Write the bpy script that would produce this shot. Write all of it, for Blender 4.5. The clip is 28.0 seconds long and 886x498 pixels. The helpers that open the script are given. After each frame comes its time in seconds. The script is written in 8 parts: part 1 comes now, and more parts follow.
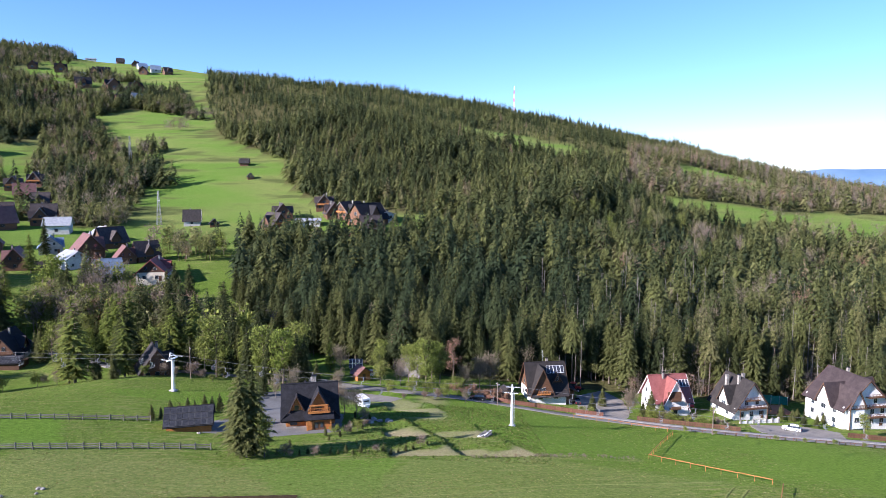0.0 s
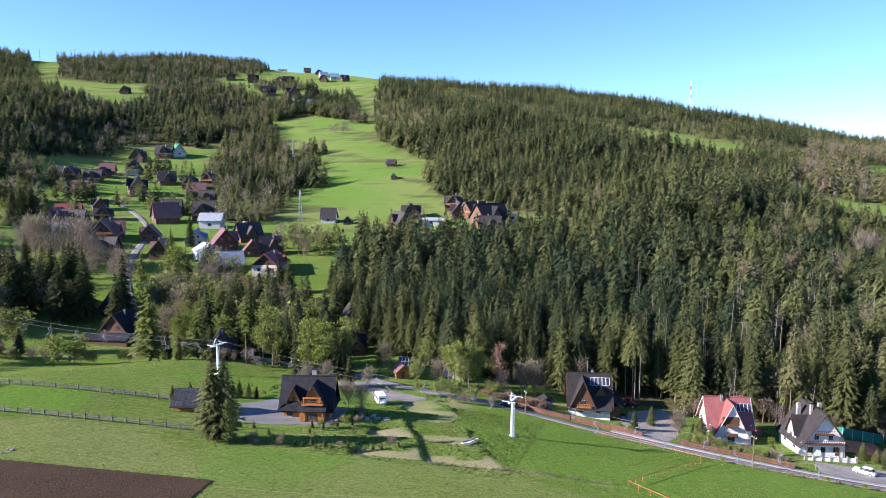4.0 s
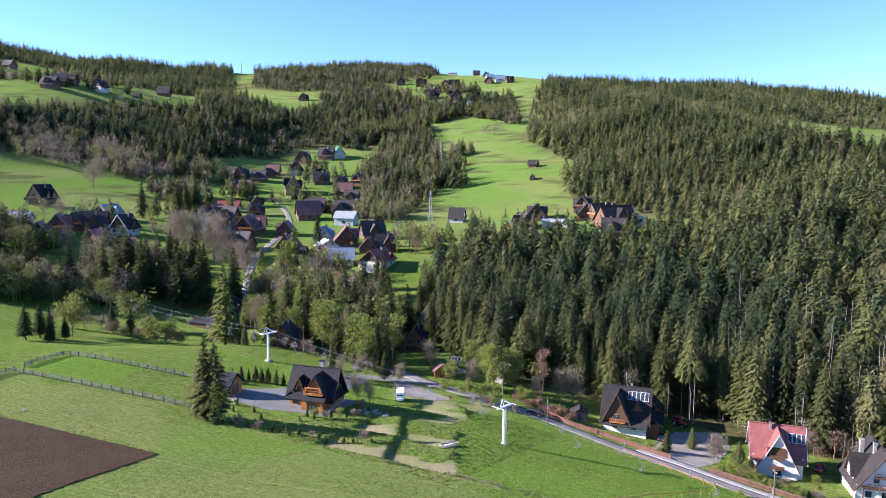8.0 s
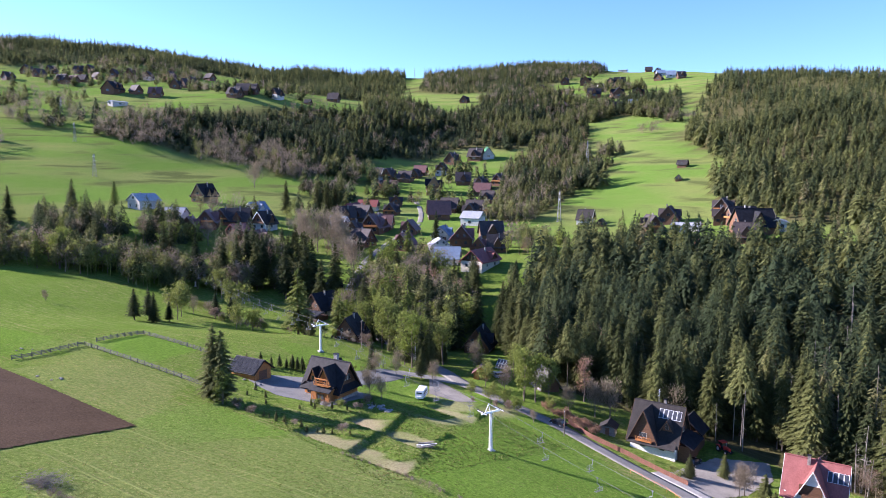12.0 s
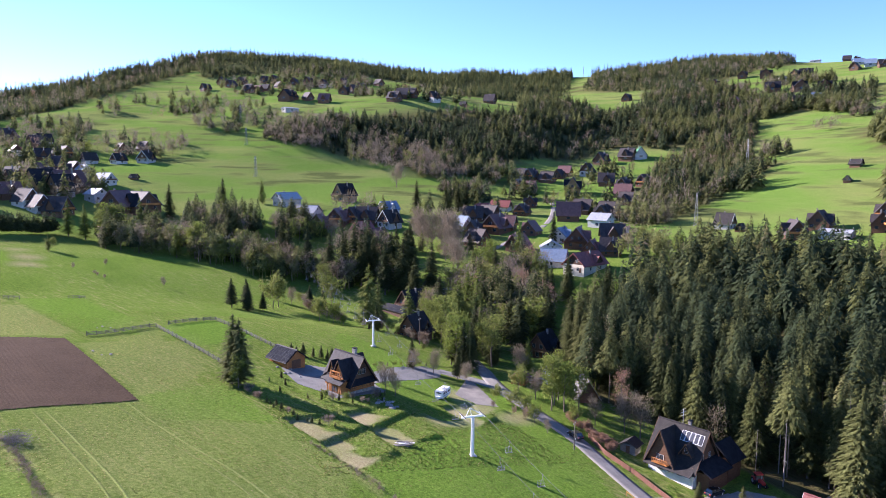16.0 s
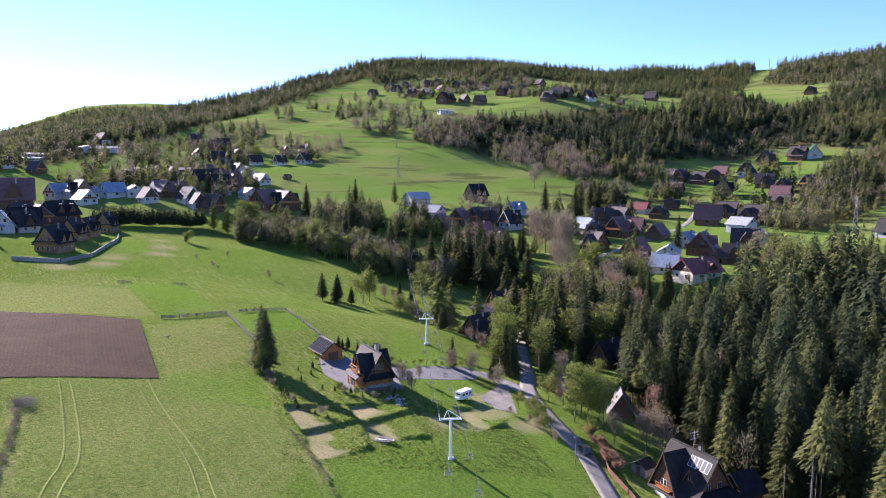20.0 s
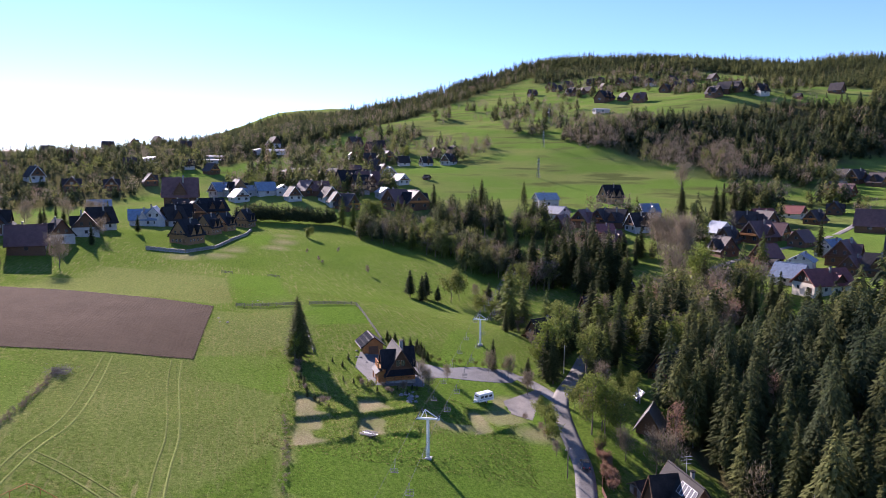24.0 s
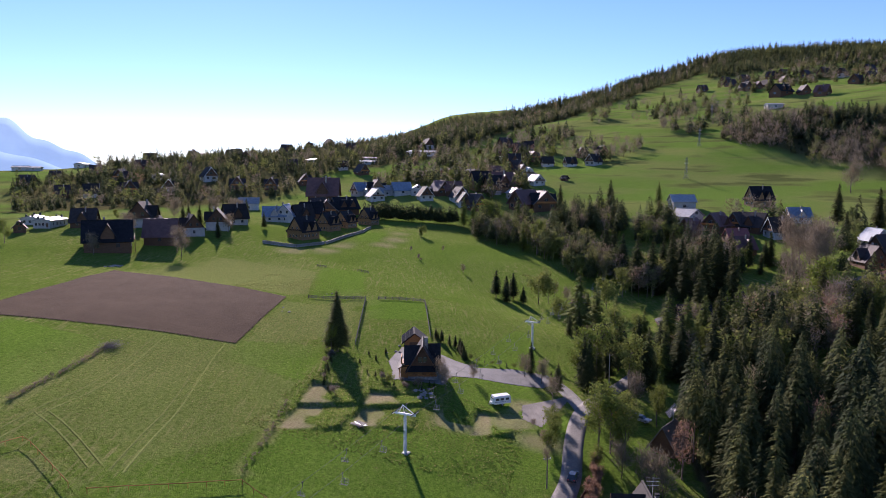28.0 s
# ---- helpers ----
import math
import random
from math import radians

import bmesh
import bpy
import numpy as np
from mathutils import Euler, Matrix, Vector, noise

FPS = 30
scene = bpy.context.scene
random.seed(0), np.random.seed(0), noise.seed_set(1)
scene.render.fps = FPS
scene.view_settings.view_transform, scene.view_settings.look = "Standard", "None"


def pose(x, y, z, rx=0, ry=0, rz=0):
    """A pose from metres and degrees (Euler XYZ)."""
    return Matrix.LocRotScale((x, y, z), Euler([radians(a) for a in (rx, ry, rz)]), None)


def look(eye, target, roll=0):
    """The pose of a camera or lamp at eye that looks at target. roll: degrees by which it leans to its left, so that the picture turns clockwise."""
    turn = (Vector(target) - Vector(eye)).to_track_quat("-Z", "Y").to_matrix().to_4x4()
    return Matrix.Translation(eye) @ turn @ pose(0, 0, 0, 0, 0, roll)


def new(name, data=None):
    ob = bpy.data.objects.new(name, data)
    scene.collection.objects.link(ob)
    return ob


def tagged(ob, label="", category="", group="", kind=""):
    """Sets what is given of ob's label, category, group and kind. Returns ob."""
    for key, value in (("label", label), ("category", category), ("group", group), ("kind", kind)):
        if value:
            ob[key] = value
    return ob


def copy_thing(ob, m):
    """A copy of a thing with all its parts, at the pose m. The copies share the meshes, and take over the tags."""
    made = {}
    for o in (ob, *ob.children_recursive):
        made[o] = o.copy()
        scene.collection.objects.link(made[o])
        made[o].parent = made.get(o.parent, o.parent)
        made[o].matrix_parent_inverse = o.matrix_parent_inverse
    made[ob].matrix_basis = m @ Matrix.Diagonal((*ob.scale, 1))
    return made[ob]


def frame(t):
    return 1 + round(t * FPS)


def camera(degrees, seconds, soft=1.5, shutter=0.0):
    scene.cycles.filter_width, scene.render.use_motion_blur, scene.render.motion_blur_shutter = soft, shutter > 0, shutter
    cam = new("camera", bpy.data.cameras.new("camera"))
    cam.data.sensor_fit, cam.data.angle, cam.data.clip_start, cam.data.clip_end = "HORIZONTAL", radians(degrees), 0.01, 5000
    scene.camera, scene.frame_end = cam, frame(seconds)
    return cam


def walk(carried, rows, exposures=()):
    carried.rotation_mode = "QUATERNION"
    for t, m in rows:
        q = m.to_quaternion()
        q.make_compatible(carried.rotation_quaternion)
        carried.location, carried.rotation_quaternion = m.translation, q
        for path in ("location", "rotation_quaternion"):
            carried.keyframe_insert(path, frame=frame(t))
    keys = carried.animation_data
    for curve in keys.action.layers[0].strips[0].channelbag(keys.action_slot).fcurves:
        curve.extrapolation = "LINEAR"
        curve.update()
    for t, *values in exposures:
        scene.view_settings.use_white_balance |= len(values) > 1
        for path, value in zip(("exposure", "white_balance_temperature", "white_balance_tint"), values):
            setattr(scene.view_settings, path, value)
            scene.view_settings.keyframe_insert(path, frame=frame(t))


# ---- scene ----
cam = camera(64.96, 28.0, soft=0.6)
# seconds, x, y, z, heading: a slow level orbit round the timber house
PATH = [
    (0, -0.03, 0.02, 56.83, 0.050),
    (1, 9.47, 1.27, 56.79, 3.716),
    (2, 18.97, 2.92, 56.76, 7.388),
    (3, 28.42, 5.01, 56.72, 11.061),
    (4, 37.76, 7.57, 56.69, 14.734),
    (5, 46.94, 10.63, 56.66, 18.404),
    (6, 55.92, 14.20, 56.62, 22.069),
    (7, 64.64, 18.29, 56.59, 25.728),
    (8, 73.07, 22.89, 56.56, 29.381),
    (9, 81.16, 28.00, 56.53, 33.027),
    (10, 88.89, 33.60, 56.50, 36.666),
    (11, 96.23, 39.68, 56.47, 40.298),
    (12, 103.14, 46.21, 56.44, 43.923),
    (13, 109.60, 53.16, 56.41, 47.543),
    (14, 115.60, 60.50, 56.38, 51.158),
    (15, 121.11, 68.20, 56.36, 54.769),
    (16, 126.12, 76.22, 56.33, 58.377),
    (17, 130.61, 84.53, 56.30, 61.983),
    (18, 134.58, 93.09, 56.28, 65.588),
    (19, 138.02, 101.86, 56.25, 69.193),
    (20, 140.93, 110.82, 56.23, 72.799),
    (21, 143.30, 119.92, 56.21, 76.406),
    (22, 145.14, 129.14, 56.18, 80.016),
    (23, 146.45, 138.45, 56.16, 83.628),
    (24, 147.23, 147.82, 56.14, 87.242),
    (25, 147.49, 157.26, 56.12, 90.859),
    (26, 147.24, 166.73, 56.10, 94.476),
    (27, 146.50, 176.24, 56.08, 98.093),
    (28, 145.27, 185.79, 56.06, 101.709),
]
walk(cam, [(t, pose(x, y, z, 83.734, 0.0, h) @ pose(0, 0, 0, 0, 0, 0.276)) for t, x, y, z, h in PATH],
     exposures=[(0, 1.42, 5850, 23), (6, 1.66, 5850, 24), (12, 1.77, 5900, 29), (18, 1.76, 6050, 32), (21, 1.67, 6150, 33), (24.5, 1.32, 6300, 34), (28, 0.95, 6350, 34)])
# path end

# ---- world, sun, exposure ----
SUN_HEADING, SUN_HEIGHT = 118.0, 24.0  # degrees left of +y, degrees up
sun_dir = Vector((-math.sin(radians(SUN_HEADING)) * math.cos(radians(SUN_HEIGHT)),
                  math.cos(radians(SUN_HEADING)) * math.cos(radians(SUN_HEIGHT)), math.sin(radians(SUN_HEIGHT))))
world = bpy.data.worlds.new("sky")
scene.world = world
world.use_nodes = True
wn, wl = world.node_tree.nodes, world.node_tree.links
wn.clear()
sky = wn.new("ShaderNodeTexSky")
sky.sky_type, sky.sun_disc = "NISHITA", False
sky.sun_elevation, sky.sun_rotation = radians(SUN_HEIGHT), radians(-SUN_HEADING)
sky.altitude, sky.air_density, sky.dust_density, sky.ozone_density = 2200, 1.0, 0.08, 4.0
back = wn.new("ShaderNodeBackground")
back.inputs["Strength"].default_value = 0.092
wout = wn.new("ShaderNodeOutputWorld")
tone = wn.new("ShaderNodeHueSaturation")
tone.inputs["Saturation"].default_value = 1.09
wl.new(sky.outputs[0], tone.inputs["Color"])
wl.new(tone.outputs[0], back.inputs[0])
wl.new(back.outputs[0], wout.inputs[0])
sun = new("sun", bpy.data.lights.new("sun", "SUN"))
sun.data.energy, sun.data.angle, sun.data.color = 5.2, radians(0.55), (1.0, 0.93, 0.82)
sun.matrix_world = look(sun_dir * 100, (0, 0, 0))

# ---- terrain height ----
# spot heights of the land: x, y, z in metres
MEADOW = [(-52, 137, 4.7), (-28, 141, 3.5), (-25, 150, 2.9), (-38, 152, 2.6), (15, 151, 0.2), (-68, 170, 2), (-20, 166, -0.6), (-34, 119, 6.7), (18, 125, 4.2), (-75, 86, 13.4), (-20, 96, 10.6),
          (-88, 109, 11.1), (-98, 129, 9.1), (34, 194, -9.2), (65, 190, -11), (83, 187, -10.7), (-145, 147, 2.6),
          (0, 60, 16), (90, 120, 2), (140, 170, -12), (60, 60, 14), (-120, 0, 18), (150, 30, 8), (-60, 206, -4), (-100, 203, -5), (-137, 196, -5.5), (-168, 206, -4.5)]
VALLEY = [(-190, 104, 13.2), (-136, 73, 15), (-136, 93, 13.3), (-256, 90, 18), (-80, 91, 12.2), (-24, 193, -2), (40, 214, -10), (-84, 186, 1),
          (-184, 279, 2), (-358, 324, 25), (-355, 249, 26), (-433, 30, 35), (-193, 39, 20), (-158, -28, 25), (-180, 0, 24), (-63, 495, 24),
          (-67, 433, 14), (-478, 395, 42), (-26, 187, -2), (-232, 394, 14), (-132, 329, 8), (-184, 501, 21), (-176, 636, 49), (-486, 741, 79), (-424, 316, 34), (-658, 197, 72), (-476, 191, 41),
          (-300, 120, 14), (60, 330, 0), (200, 300, -10), (150, 700, 42), (250, 450, -12), (350, 450, -18), (200, 380, -11), (310, 320, -18), (110, 560, 34), (-60, 800, 100), (320, 700, 22), (500, 500, -5),
          (-420, -60, 30), (-300, -300, 30), (300, -200, -5), (0, -300, 20), (-800, 600, 160)]
RIDGE = [(-1249, 376, 208), (-1450, 1532, 328), (-1763, 546, 346), (-630, 1662, 290), (-906, 1679, 328), (-1010, 1590, 328), (-1100, 1540, 326), (-1240, 1440, 316), (-250, 1700, 256), (170, 1850, 200),
         (630, 1900, 100), (660, 1400, 48), (500, 1560, 112), (1000, 2000, 10), (-1530, 420, 292), (-1457, 200, 224), (-1430, 70, 192), (-990, -300, 88), (-610, -300, 62),
         (-2830, 100, 303), (-2830, -216, 316), (-2830, -400, 296), (-2800, -560, 238), (-2760, -760, 150), (-2100, 100, 185), (-600, -430, 56), (-1100, 1000, 220), (-1500, 2600, 260),
         (1800, 1500, -40), (2500, 3500, -60), (1500, -1500, -40), (-1500, -1800, 20), (-3000, 2000, 250), (3500, 0, -60),
         (0, 3200, 80), (-4500, -3000, 20), (4500, 4500, -60), (-4500, 4500, 60), (4500, -4500, -60), (900, 900, -10)]
SPOTS = np.array(MEADOW + VALLEY + RIDGE, float)
_p = SPOTS[:, :2] / 1000.0


def _kernel(d2):
    return 0.5 * d2 * np.log(d2 + 1e-9)


_n = len(_p)
_a = np.zeros((_n + 3, _n + 3))
_a[:_n, :_n] = _kernel(((_p[:, None] - _p[None]) ** 2).sum(-1)) + np.eye(_n) * 1e-6
_a[:_n, _n:] = np.c_[np.ones(_n), _p]
_a[_n:, :_n] = _a[:_n, _n:].T
_w = np.linalg.solve(_a, np.r_[SPOTS[:, 2], 0, 0, 0])


def heights(xy):
    """Ground height at an array of places (n, 2)."""
    q = np.asarray(xy, float).reshape(-1, 2) / 1000.0
    out = np.empty(len(q))
    for i in range(0, len(q), 20000):
        s = q[i:i + 20000]
        out[i:i + 20000] = _kernel(((s[:, None] - _p[None]) ** 2).sum(-1)) @ _w[:_n] + _w[_n] + s @ _w[_n + 1:]
    x, y = q[:, 0] * 1000, q[:, 1] * 1000
    far = np.clip((np.hypot(x, y - 150) - 250) / 600, 0, 1)
    out += far * (5 * np.sin(x / 83 + 1.3 * np.sin(y / 140)) * np.sin(y / 97 + 0.7) + 2.5 * np.sin(x / 37 + y / 51))
    out += 0.12 * np.sin(x / 6.1 + np.sin(y / 9)) * np.sin(y / 7.3) + 0.25 * np.sin(x / 17.0 + 2) * np.sin(y / 21.0 + x / 40)
    return out


def ground(x, y):
    return float(heights([(x, y)])[0])

# ---- materials ----
def _mixed(nt, fac, a, b):
    """Colour mix of two sockets or colours."""
    m = nt.nodes.new("ShaderNodeMix")
    m.data_type = "RGBA"
    for socket, value in ((m.inputs[0], fac), (m.inputs[6], a), (m.inputs[7], b)):
        if isinstance(value, bpy.types.NodeSocket):
            nt.links.new(value, socket)
        elif isinstance(value, (int, float)):
            socket.default_value = value
        else:
            socket.default_value = (*value[:3], 1)
    return m.outputs[2]


def _noise(nt, coord, scale, detail=4, low=0.35, high=0.65, stretch=None):
    if stretch:
        mp = nt.nodes.new("ShaderNodeMapping")
        mp.inputs["Scale"].default_value = stretch
        nt.links.new(coord, mp.inputs[0])
        coord = mp.outputs[0]
    n = nt.nodes.new("ShaderNodeTexNoise")
    n.inputs["Scale"].default_value, n.inputs["Detail"].default_value = scale, detail
    nt.links.new(coord, n.inputs["Vector"])
    r = nt.nodes.new("ShaderNodeMapRange")
    r.inputs[1].default_value, r.inputs[2].default_value = low, high
    nt.links.new(n.outputs[0], r.inputs[0])
    return r.outputs[0]


def _blank(name):
    m = bpy.data.materials.new(name)
    m.use_nodes = True
    nt = m.node_tree
    bsdf = nt.nodes["Principled BSDF"]
    return m, nt, bsdf


def surface(name, dark, light, scale=1.5, fine=14.0, rough=0.8, metal=0.0, spec=0.3, bump=0.15, stretch=None, depth=0.02):
    """A plain surface: two tones mixed by coarse and fine noise, with relief and a tint of its own for each object."""
    m, nt, b = _blank(name)
    co = nt.nodes.new("ShaderNodeTexCoord").outputs["Object"]
    big, small = _noise(nt, co, scale, stretch=stretch), _noise(nt, co, fine, 6, stretch=stretch)
    c = _mixed(nt, big, dark, light)
    c = _mixed(nt, 0.35, c, _mixed(nt, small, [v * 0.6 for v in dark], [min(1, v * 1.15) for v in light]))
    info = nt.nodes.new("ShaderNodeObjectInfo")
    hue = nt.nodes.new("ShaderNodeHueSaturation")
    mr = nt.nodes.new("ShaderNodeMapRange")
    mr.inputs[3].default_value, mr.inputs[4].default_value = 0.85, 1.15
    nt.links.new(info.outputs["Random"], mr.inputs[0])
    nt.links.new(mr.outputs[0], hue.inputs["Value"])
    nt.links.new(c, hue.inputs["Color"])
    nt.links.new(hue.outputs[0], b.inputs["Base Color"])
    b.inputs["Roughness"].default_value, b.inputs["Metallic"].default_value = rough, metal
    b.inputs["Specular IOR Level"].default_value = spec
    if bump:
        bp = nt.nodes.new("ShaderNodeBump")
        bp.inputs["Strength"].default_value, bp.inputs["Distance"].default_value = bump, depth
        nt.links.new(small, bp.inputs["Height"])
        nt.links.new(bp.outputs[0], b.inputs["Normal"])
    return m


def foliage(name, stops, rough=0.9, glow=0.3, fine=1.2):
    """Needles or leaves: the tone runs along the tree's own tint, broken up by noise; some light passes through."""
    m, nt, b = _blank(name)
    at = nt.nodes.new("ShaderNodeAttribute")
    at.attribute_name = "tint"
    ramp = nt.nodes.new("ShaderNodeValToRGB")
    ramp.color_ramp.elements[0].position, ramp.color_ramp.elements[0].color = stops[0][0], (*stops[0][1], 1)
    ramp.color_ramp.elements[1].position, ramp.color_ramp.elements[1].color = stops[-1][0], (*stops[-1][1], 1)
    for pos, col in stops[1:-1]:
        ramp.color_ramp.elements.new(pos).color = (*col, 1)
    info = nt.nodes.new("ShaderNodeObjectInfo")
    add = nt.nodes.new("ShaderNodeMath")
    add.operation = "MULTIPLY_ADD"
    add.inputs[1].default_value = 0.16
    nt.links.new(info.outputs["Random"], add.inputs[0])
    nt.links.new(at.outputs["Fac"], add.inputs[2])
    nt.links.new(add.outputs[0], ramp.inputs[0])
    geo = nt.nodes.new("ShaderNodeNewGeometry")
    n = _noise(nt, geo.outputs["Position"], fine, 3, 0.3, 0.7)
    isl = nt.nodes.new("ShaderNodeMapRange")
    isl.inputs[3].default_value, isl.inputs[4].default_value = 0.7, 1.25
    nt.links.new(geo.outputs["Random Per Island"], isl.inputs[0])
    hs = nt.nodes.new("ShaderNodeHueSaturation")
    nt.links.new(isl.outputs[0], hs.inputs["Value"])
    nt.links.new(ramp.outputs[0], hs.inputs["Color"])
    dk = nt.nodes.new("ShaderNodeHueSaturation")
    dk.inputs["Value"].default_value = 0.6
    nt.links.new(hs.outputs[0], dk.inputs["Color"])
    c = _mixed(nt, n, dk.outputs[0], hs.outputs[0])
    nt.links.new(c, b.inputs["Base Color"])
    b.inputs["Roughness"].default_value, b.inputs["Specular IOR Level"].default_value = rough, 0.15
    tr = nt.nodes.new("ShaderNodeBsdfTranslucent")
    nt.links.new(c, tr.inputs[0])
    mix = nt.nodes.new("ShaderNodeMixShader")
    mix.inputs[0].default_value = glow
    nt.links.new(b.outputs[0], mix.inputs[1])
    nt.links.new(tr.outputs[0], mix.inputs[2])
    nt.links.new(mix.outputs[0], nt.nodes["Material Output"].inputs[0])
    return m


M_NEEDLE = foliage("spruce_needles", [(0.0, (0.054, 0.078, 0.036)), (0.35, (0.132, 0.145, 0.048)), (0.65, (0.195, 0.210, 0.072)),
                                      (0.85, (0.230, 0.212, 0.100)), (1.0, (0.27, 0.205, 0.13))], glow=0.45)
M_LEAF = foliage("spring_leaves", [(0.0, (0.185, 0.235, 0.040)), (0.25, (0.235, 0.250, 0.070)), (0.5, (0.27, 0.225, 0.150)),
                                   (0.8, (0.285, 0.225, 0.175)), (1.0, (0.33, 0.20, 0.13))], glow=0.28)
M_BARK = surface("bark", (0.10, 0.075, 0.055), (0.22, 0.18, 0.15), 2, 20, 0.95, bump=0.5)
M_SNAG = surface("dead_wood", (0.15, 0.13, 0.115), (0.30, 0.27, 0.24), 2, 12, 0.95, bump=0.4)
M_WOOD = surface("orange_timber", (0.28, 0.10, 0.03), (0.50, 0.21, 0.06), 1.2, 16, 0.6, stretch=(1, 1, 9), bump=0.3)
M_LOG = surface("pale_log_timber", (0.17, 0.095, 0.045), (0.30, 0.185, 0.095), 1.2, 12, 0.7, stretch=(1, 1, 8), bump=0.3)
M_DARKWOOD = surface("dark_timber", (0.060, 0.030, 0.018), (0.13, 0.066, 0.036), 1.2, 12, 0.7, stretch=(1, 1, 8), bump=0.3)
M_BROWNWOOD = surface("brown_timber", (0.085, 0.042, 0.024), (0.165, 0.085, 0.046), 1.2, 12, 0.7, stretch=(1, 1, 8), bump=0.3)
M_GREYWOOD = surface("weathered_timber", (0.12, 0.11, 0.10), (0.26, 0.24, 0.215), 1.2, 12, 0.85, stretch=(1, 1, 6), bump=0.4)
M_SLATE = surface("black_roof", (0.010, 0.010, 0.012), (0.024, 0.024, 0.028), 1.0, 6, 0.7, spec=0.15, bump=0.2)
M_SHINGLE = surface("brown_shingle", (0.014, 0.012, 0.0115), (0.034, 0.029, 0.027), 0.8, 5, 0.8, bump=0.3)
M_ROOFDARK = surface("dark_brown_village_roof", (0.028, 0.022, 0.022), (0.062, 0.049, 0.047), 0.8, 5, 0.75, bump=0.3)
M_ROOFUMBER = surface("umber_roof", (0.028, 0.020, 0.020), (0.056, 0.041, 0.040), 0.8, 5, 0.7, bump=0.3)
M_ROOFRED = surface("dull_red_roof", (0.17, 0.045, 0.035), (0.26, 0.075, 0.06), 0.8, 5, 0.6, bump=0.2)
M_ROOFPINK = surface("faded_pink_roof", (0.19, 0.062, 0.055), (0.27, 0.098, 0.086), 0.8, 5, 0.6, bump=0.2)
M_ROOFBROWN = surface("maroon_roof", (0.10, 0.050, 0.045), (0.17, 0.085, 0.075), 0.8, 5, 0.55, bump=0.2)
M_ROOFBLUE = surface("blue_grey_roof", (0.12, 0.17, 0.235), (0.20, 0.265, 0.34), 0.8, 5, 0.62, spec=0.3, bump=0.1)
M_ROOFPALE = surface("pale_metal_roof", (0.20, 0.21, 0.23), (0.32, 0.335, 0.35), 0.8, 5, 0.6, spec=0.35, bump=0.1)
M_ROOFGREEN = surface("green_roof", (0.03, 0.16, 0.07), (0.05, 0.24, 0.11), 0.8, 5, 0.5, bump=0.1)
M_PLASTER = surface("white_plaster", (0.66, 0.64, 0.60), (0.80, 0.78, 0.74), 0.6, 9, 0.9, bump=0.15)
M_DULLPLASTER = surface("grey_white_render", (0.36, 0.35, 0.33), (0.50, 0.49, 0.46), 0.6, 9, 0.9, bump=0.15)
M_CREAM = surface("cream_plaster", (0.56, 0.50, 0.38), (0.70, 0.63, 0.50), 0.6, 9, 0.9, bump=0.15)
M_STONE = surface("field_stone", (0.15, 0.135, 0.12), (0.34, 0.315, 0.285), 1.6, 5, 0.9, bump=0.6, depth=0.06)
M_CONCRETE = surface("concrete", (0.33, 0.32, 0.30), (0.48, 0.47, 0.45), 0.8, 12, 0.9, bump=0.2)
M_STEEL = surface("galvanised_steel", (0.50, 0.52, 0.53), (0.68, 0.69, 0.70), 2, 20, 0.45, metal=0.3, spec=0.5, bump=0.05)
M_LATTICE = surface("weathered_lattice_steel", (0.16, 0.17, 0.175), (0.26, 0.27, 0.28), 2, 20, 0.6, metal=0.2, spec=0.4, bump=0.05)
M_CABLE = surface("steel_cable", (0.10, 0.10, 0.105), (0.18, 0.18, 0.185), 2, 20, 0.8, metal=0.0, spec=0.1, bump=0)
M_CELLS = surface("matt_solar_cells", (0.022, 0.024, 0.030), (0.045, 0.047, 0.055), 2, 6, 0.95, spec=0.0, bump=0)
M_RIMS = surface("dull_grey_rims", (0.055, 0.057, 0.06), (0.09, 0.092, 0.095), 2, 6, 0.95, spec=0.0, bump=0)
M_PANEL = surface("solar_cells", (0.020, 0.024, 0.034), (0.040, 0.045, 0.060), 2, 6, 0.35, spec=0.4, bump=0)
M_FRAME = surface("white_frame", (0.62, 0.61, 0.58), (0.78, 0.77, 0.74), 2, 10, 0.6, bump=0.05)
M_PANE = surface("window_glass", (0.02, 0.025, 0.03), (0.06, 0.07, 0.08), 0.5, 2, 0.08, spec=0.8, bump=0)
M_WHITE = surface("white_paint", (0.72, 0.72, 0.71), (0.82, 0.82, 0.81), 1, 12, 0.45, spec=0.5, bump=0.03)
M_BLACK = surface("black_rubber", (0.012, 0.012, 0.012), (0.03, 0.03, 0.03), 3, 20, 0.8, bump=0.1)
M_RED = surface("red_paint", (0.42, 0.03, 0.02), (0.56, 0.05, 0.03), 2, 12, 0.4, spec=0.5, bump=0.03)
M_DARKPAINT = surface("dark_car_paint", (0.012, 0.013, 0.016), (0.03, 0.03, 0.035), 2, 12, 0.2, spec=0.7, bump=0)
M_GREYPAINT = surface("grey_car_paint", (0.25, 0.27, 0.30), (0.33, 0.35, 0.38), 2, 12, 0.25, spec=0.7, bump=0)
M_FENCE = surface("old_fence_wood", (0.085, 0.078, 0.068), (0.20, 0.185, 0.165), 2, 14, 0.9, bump=0.3)
M_BROWNFENCE = surface("brown_fence", (0.10, 0.045, 0.028), (0.19, 0.085, 0.055), 2, 14, 0.8, bump=0.2)
M_RUST = surface("rusty_orange_pipe", (0.30, 0.11, 0.03), (0.48, 0.20, 0.06), 2, 14, 0.75, bump=0.2)
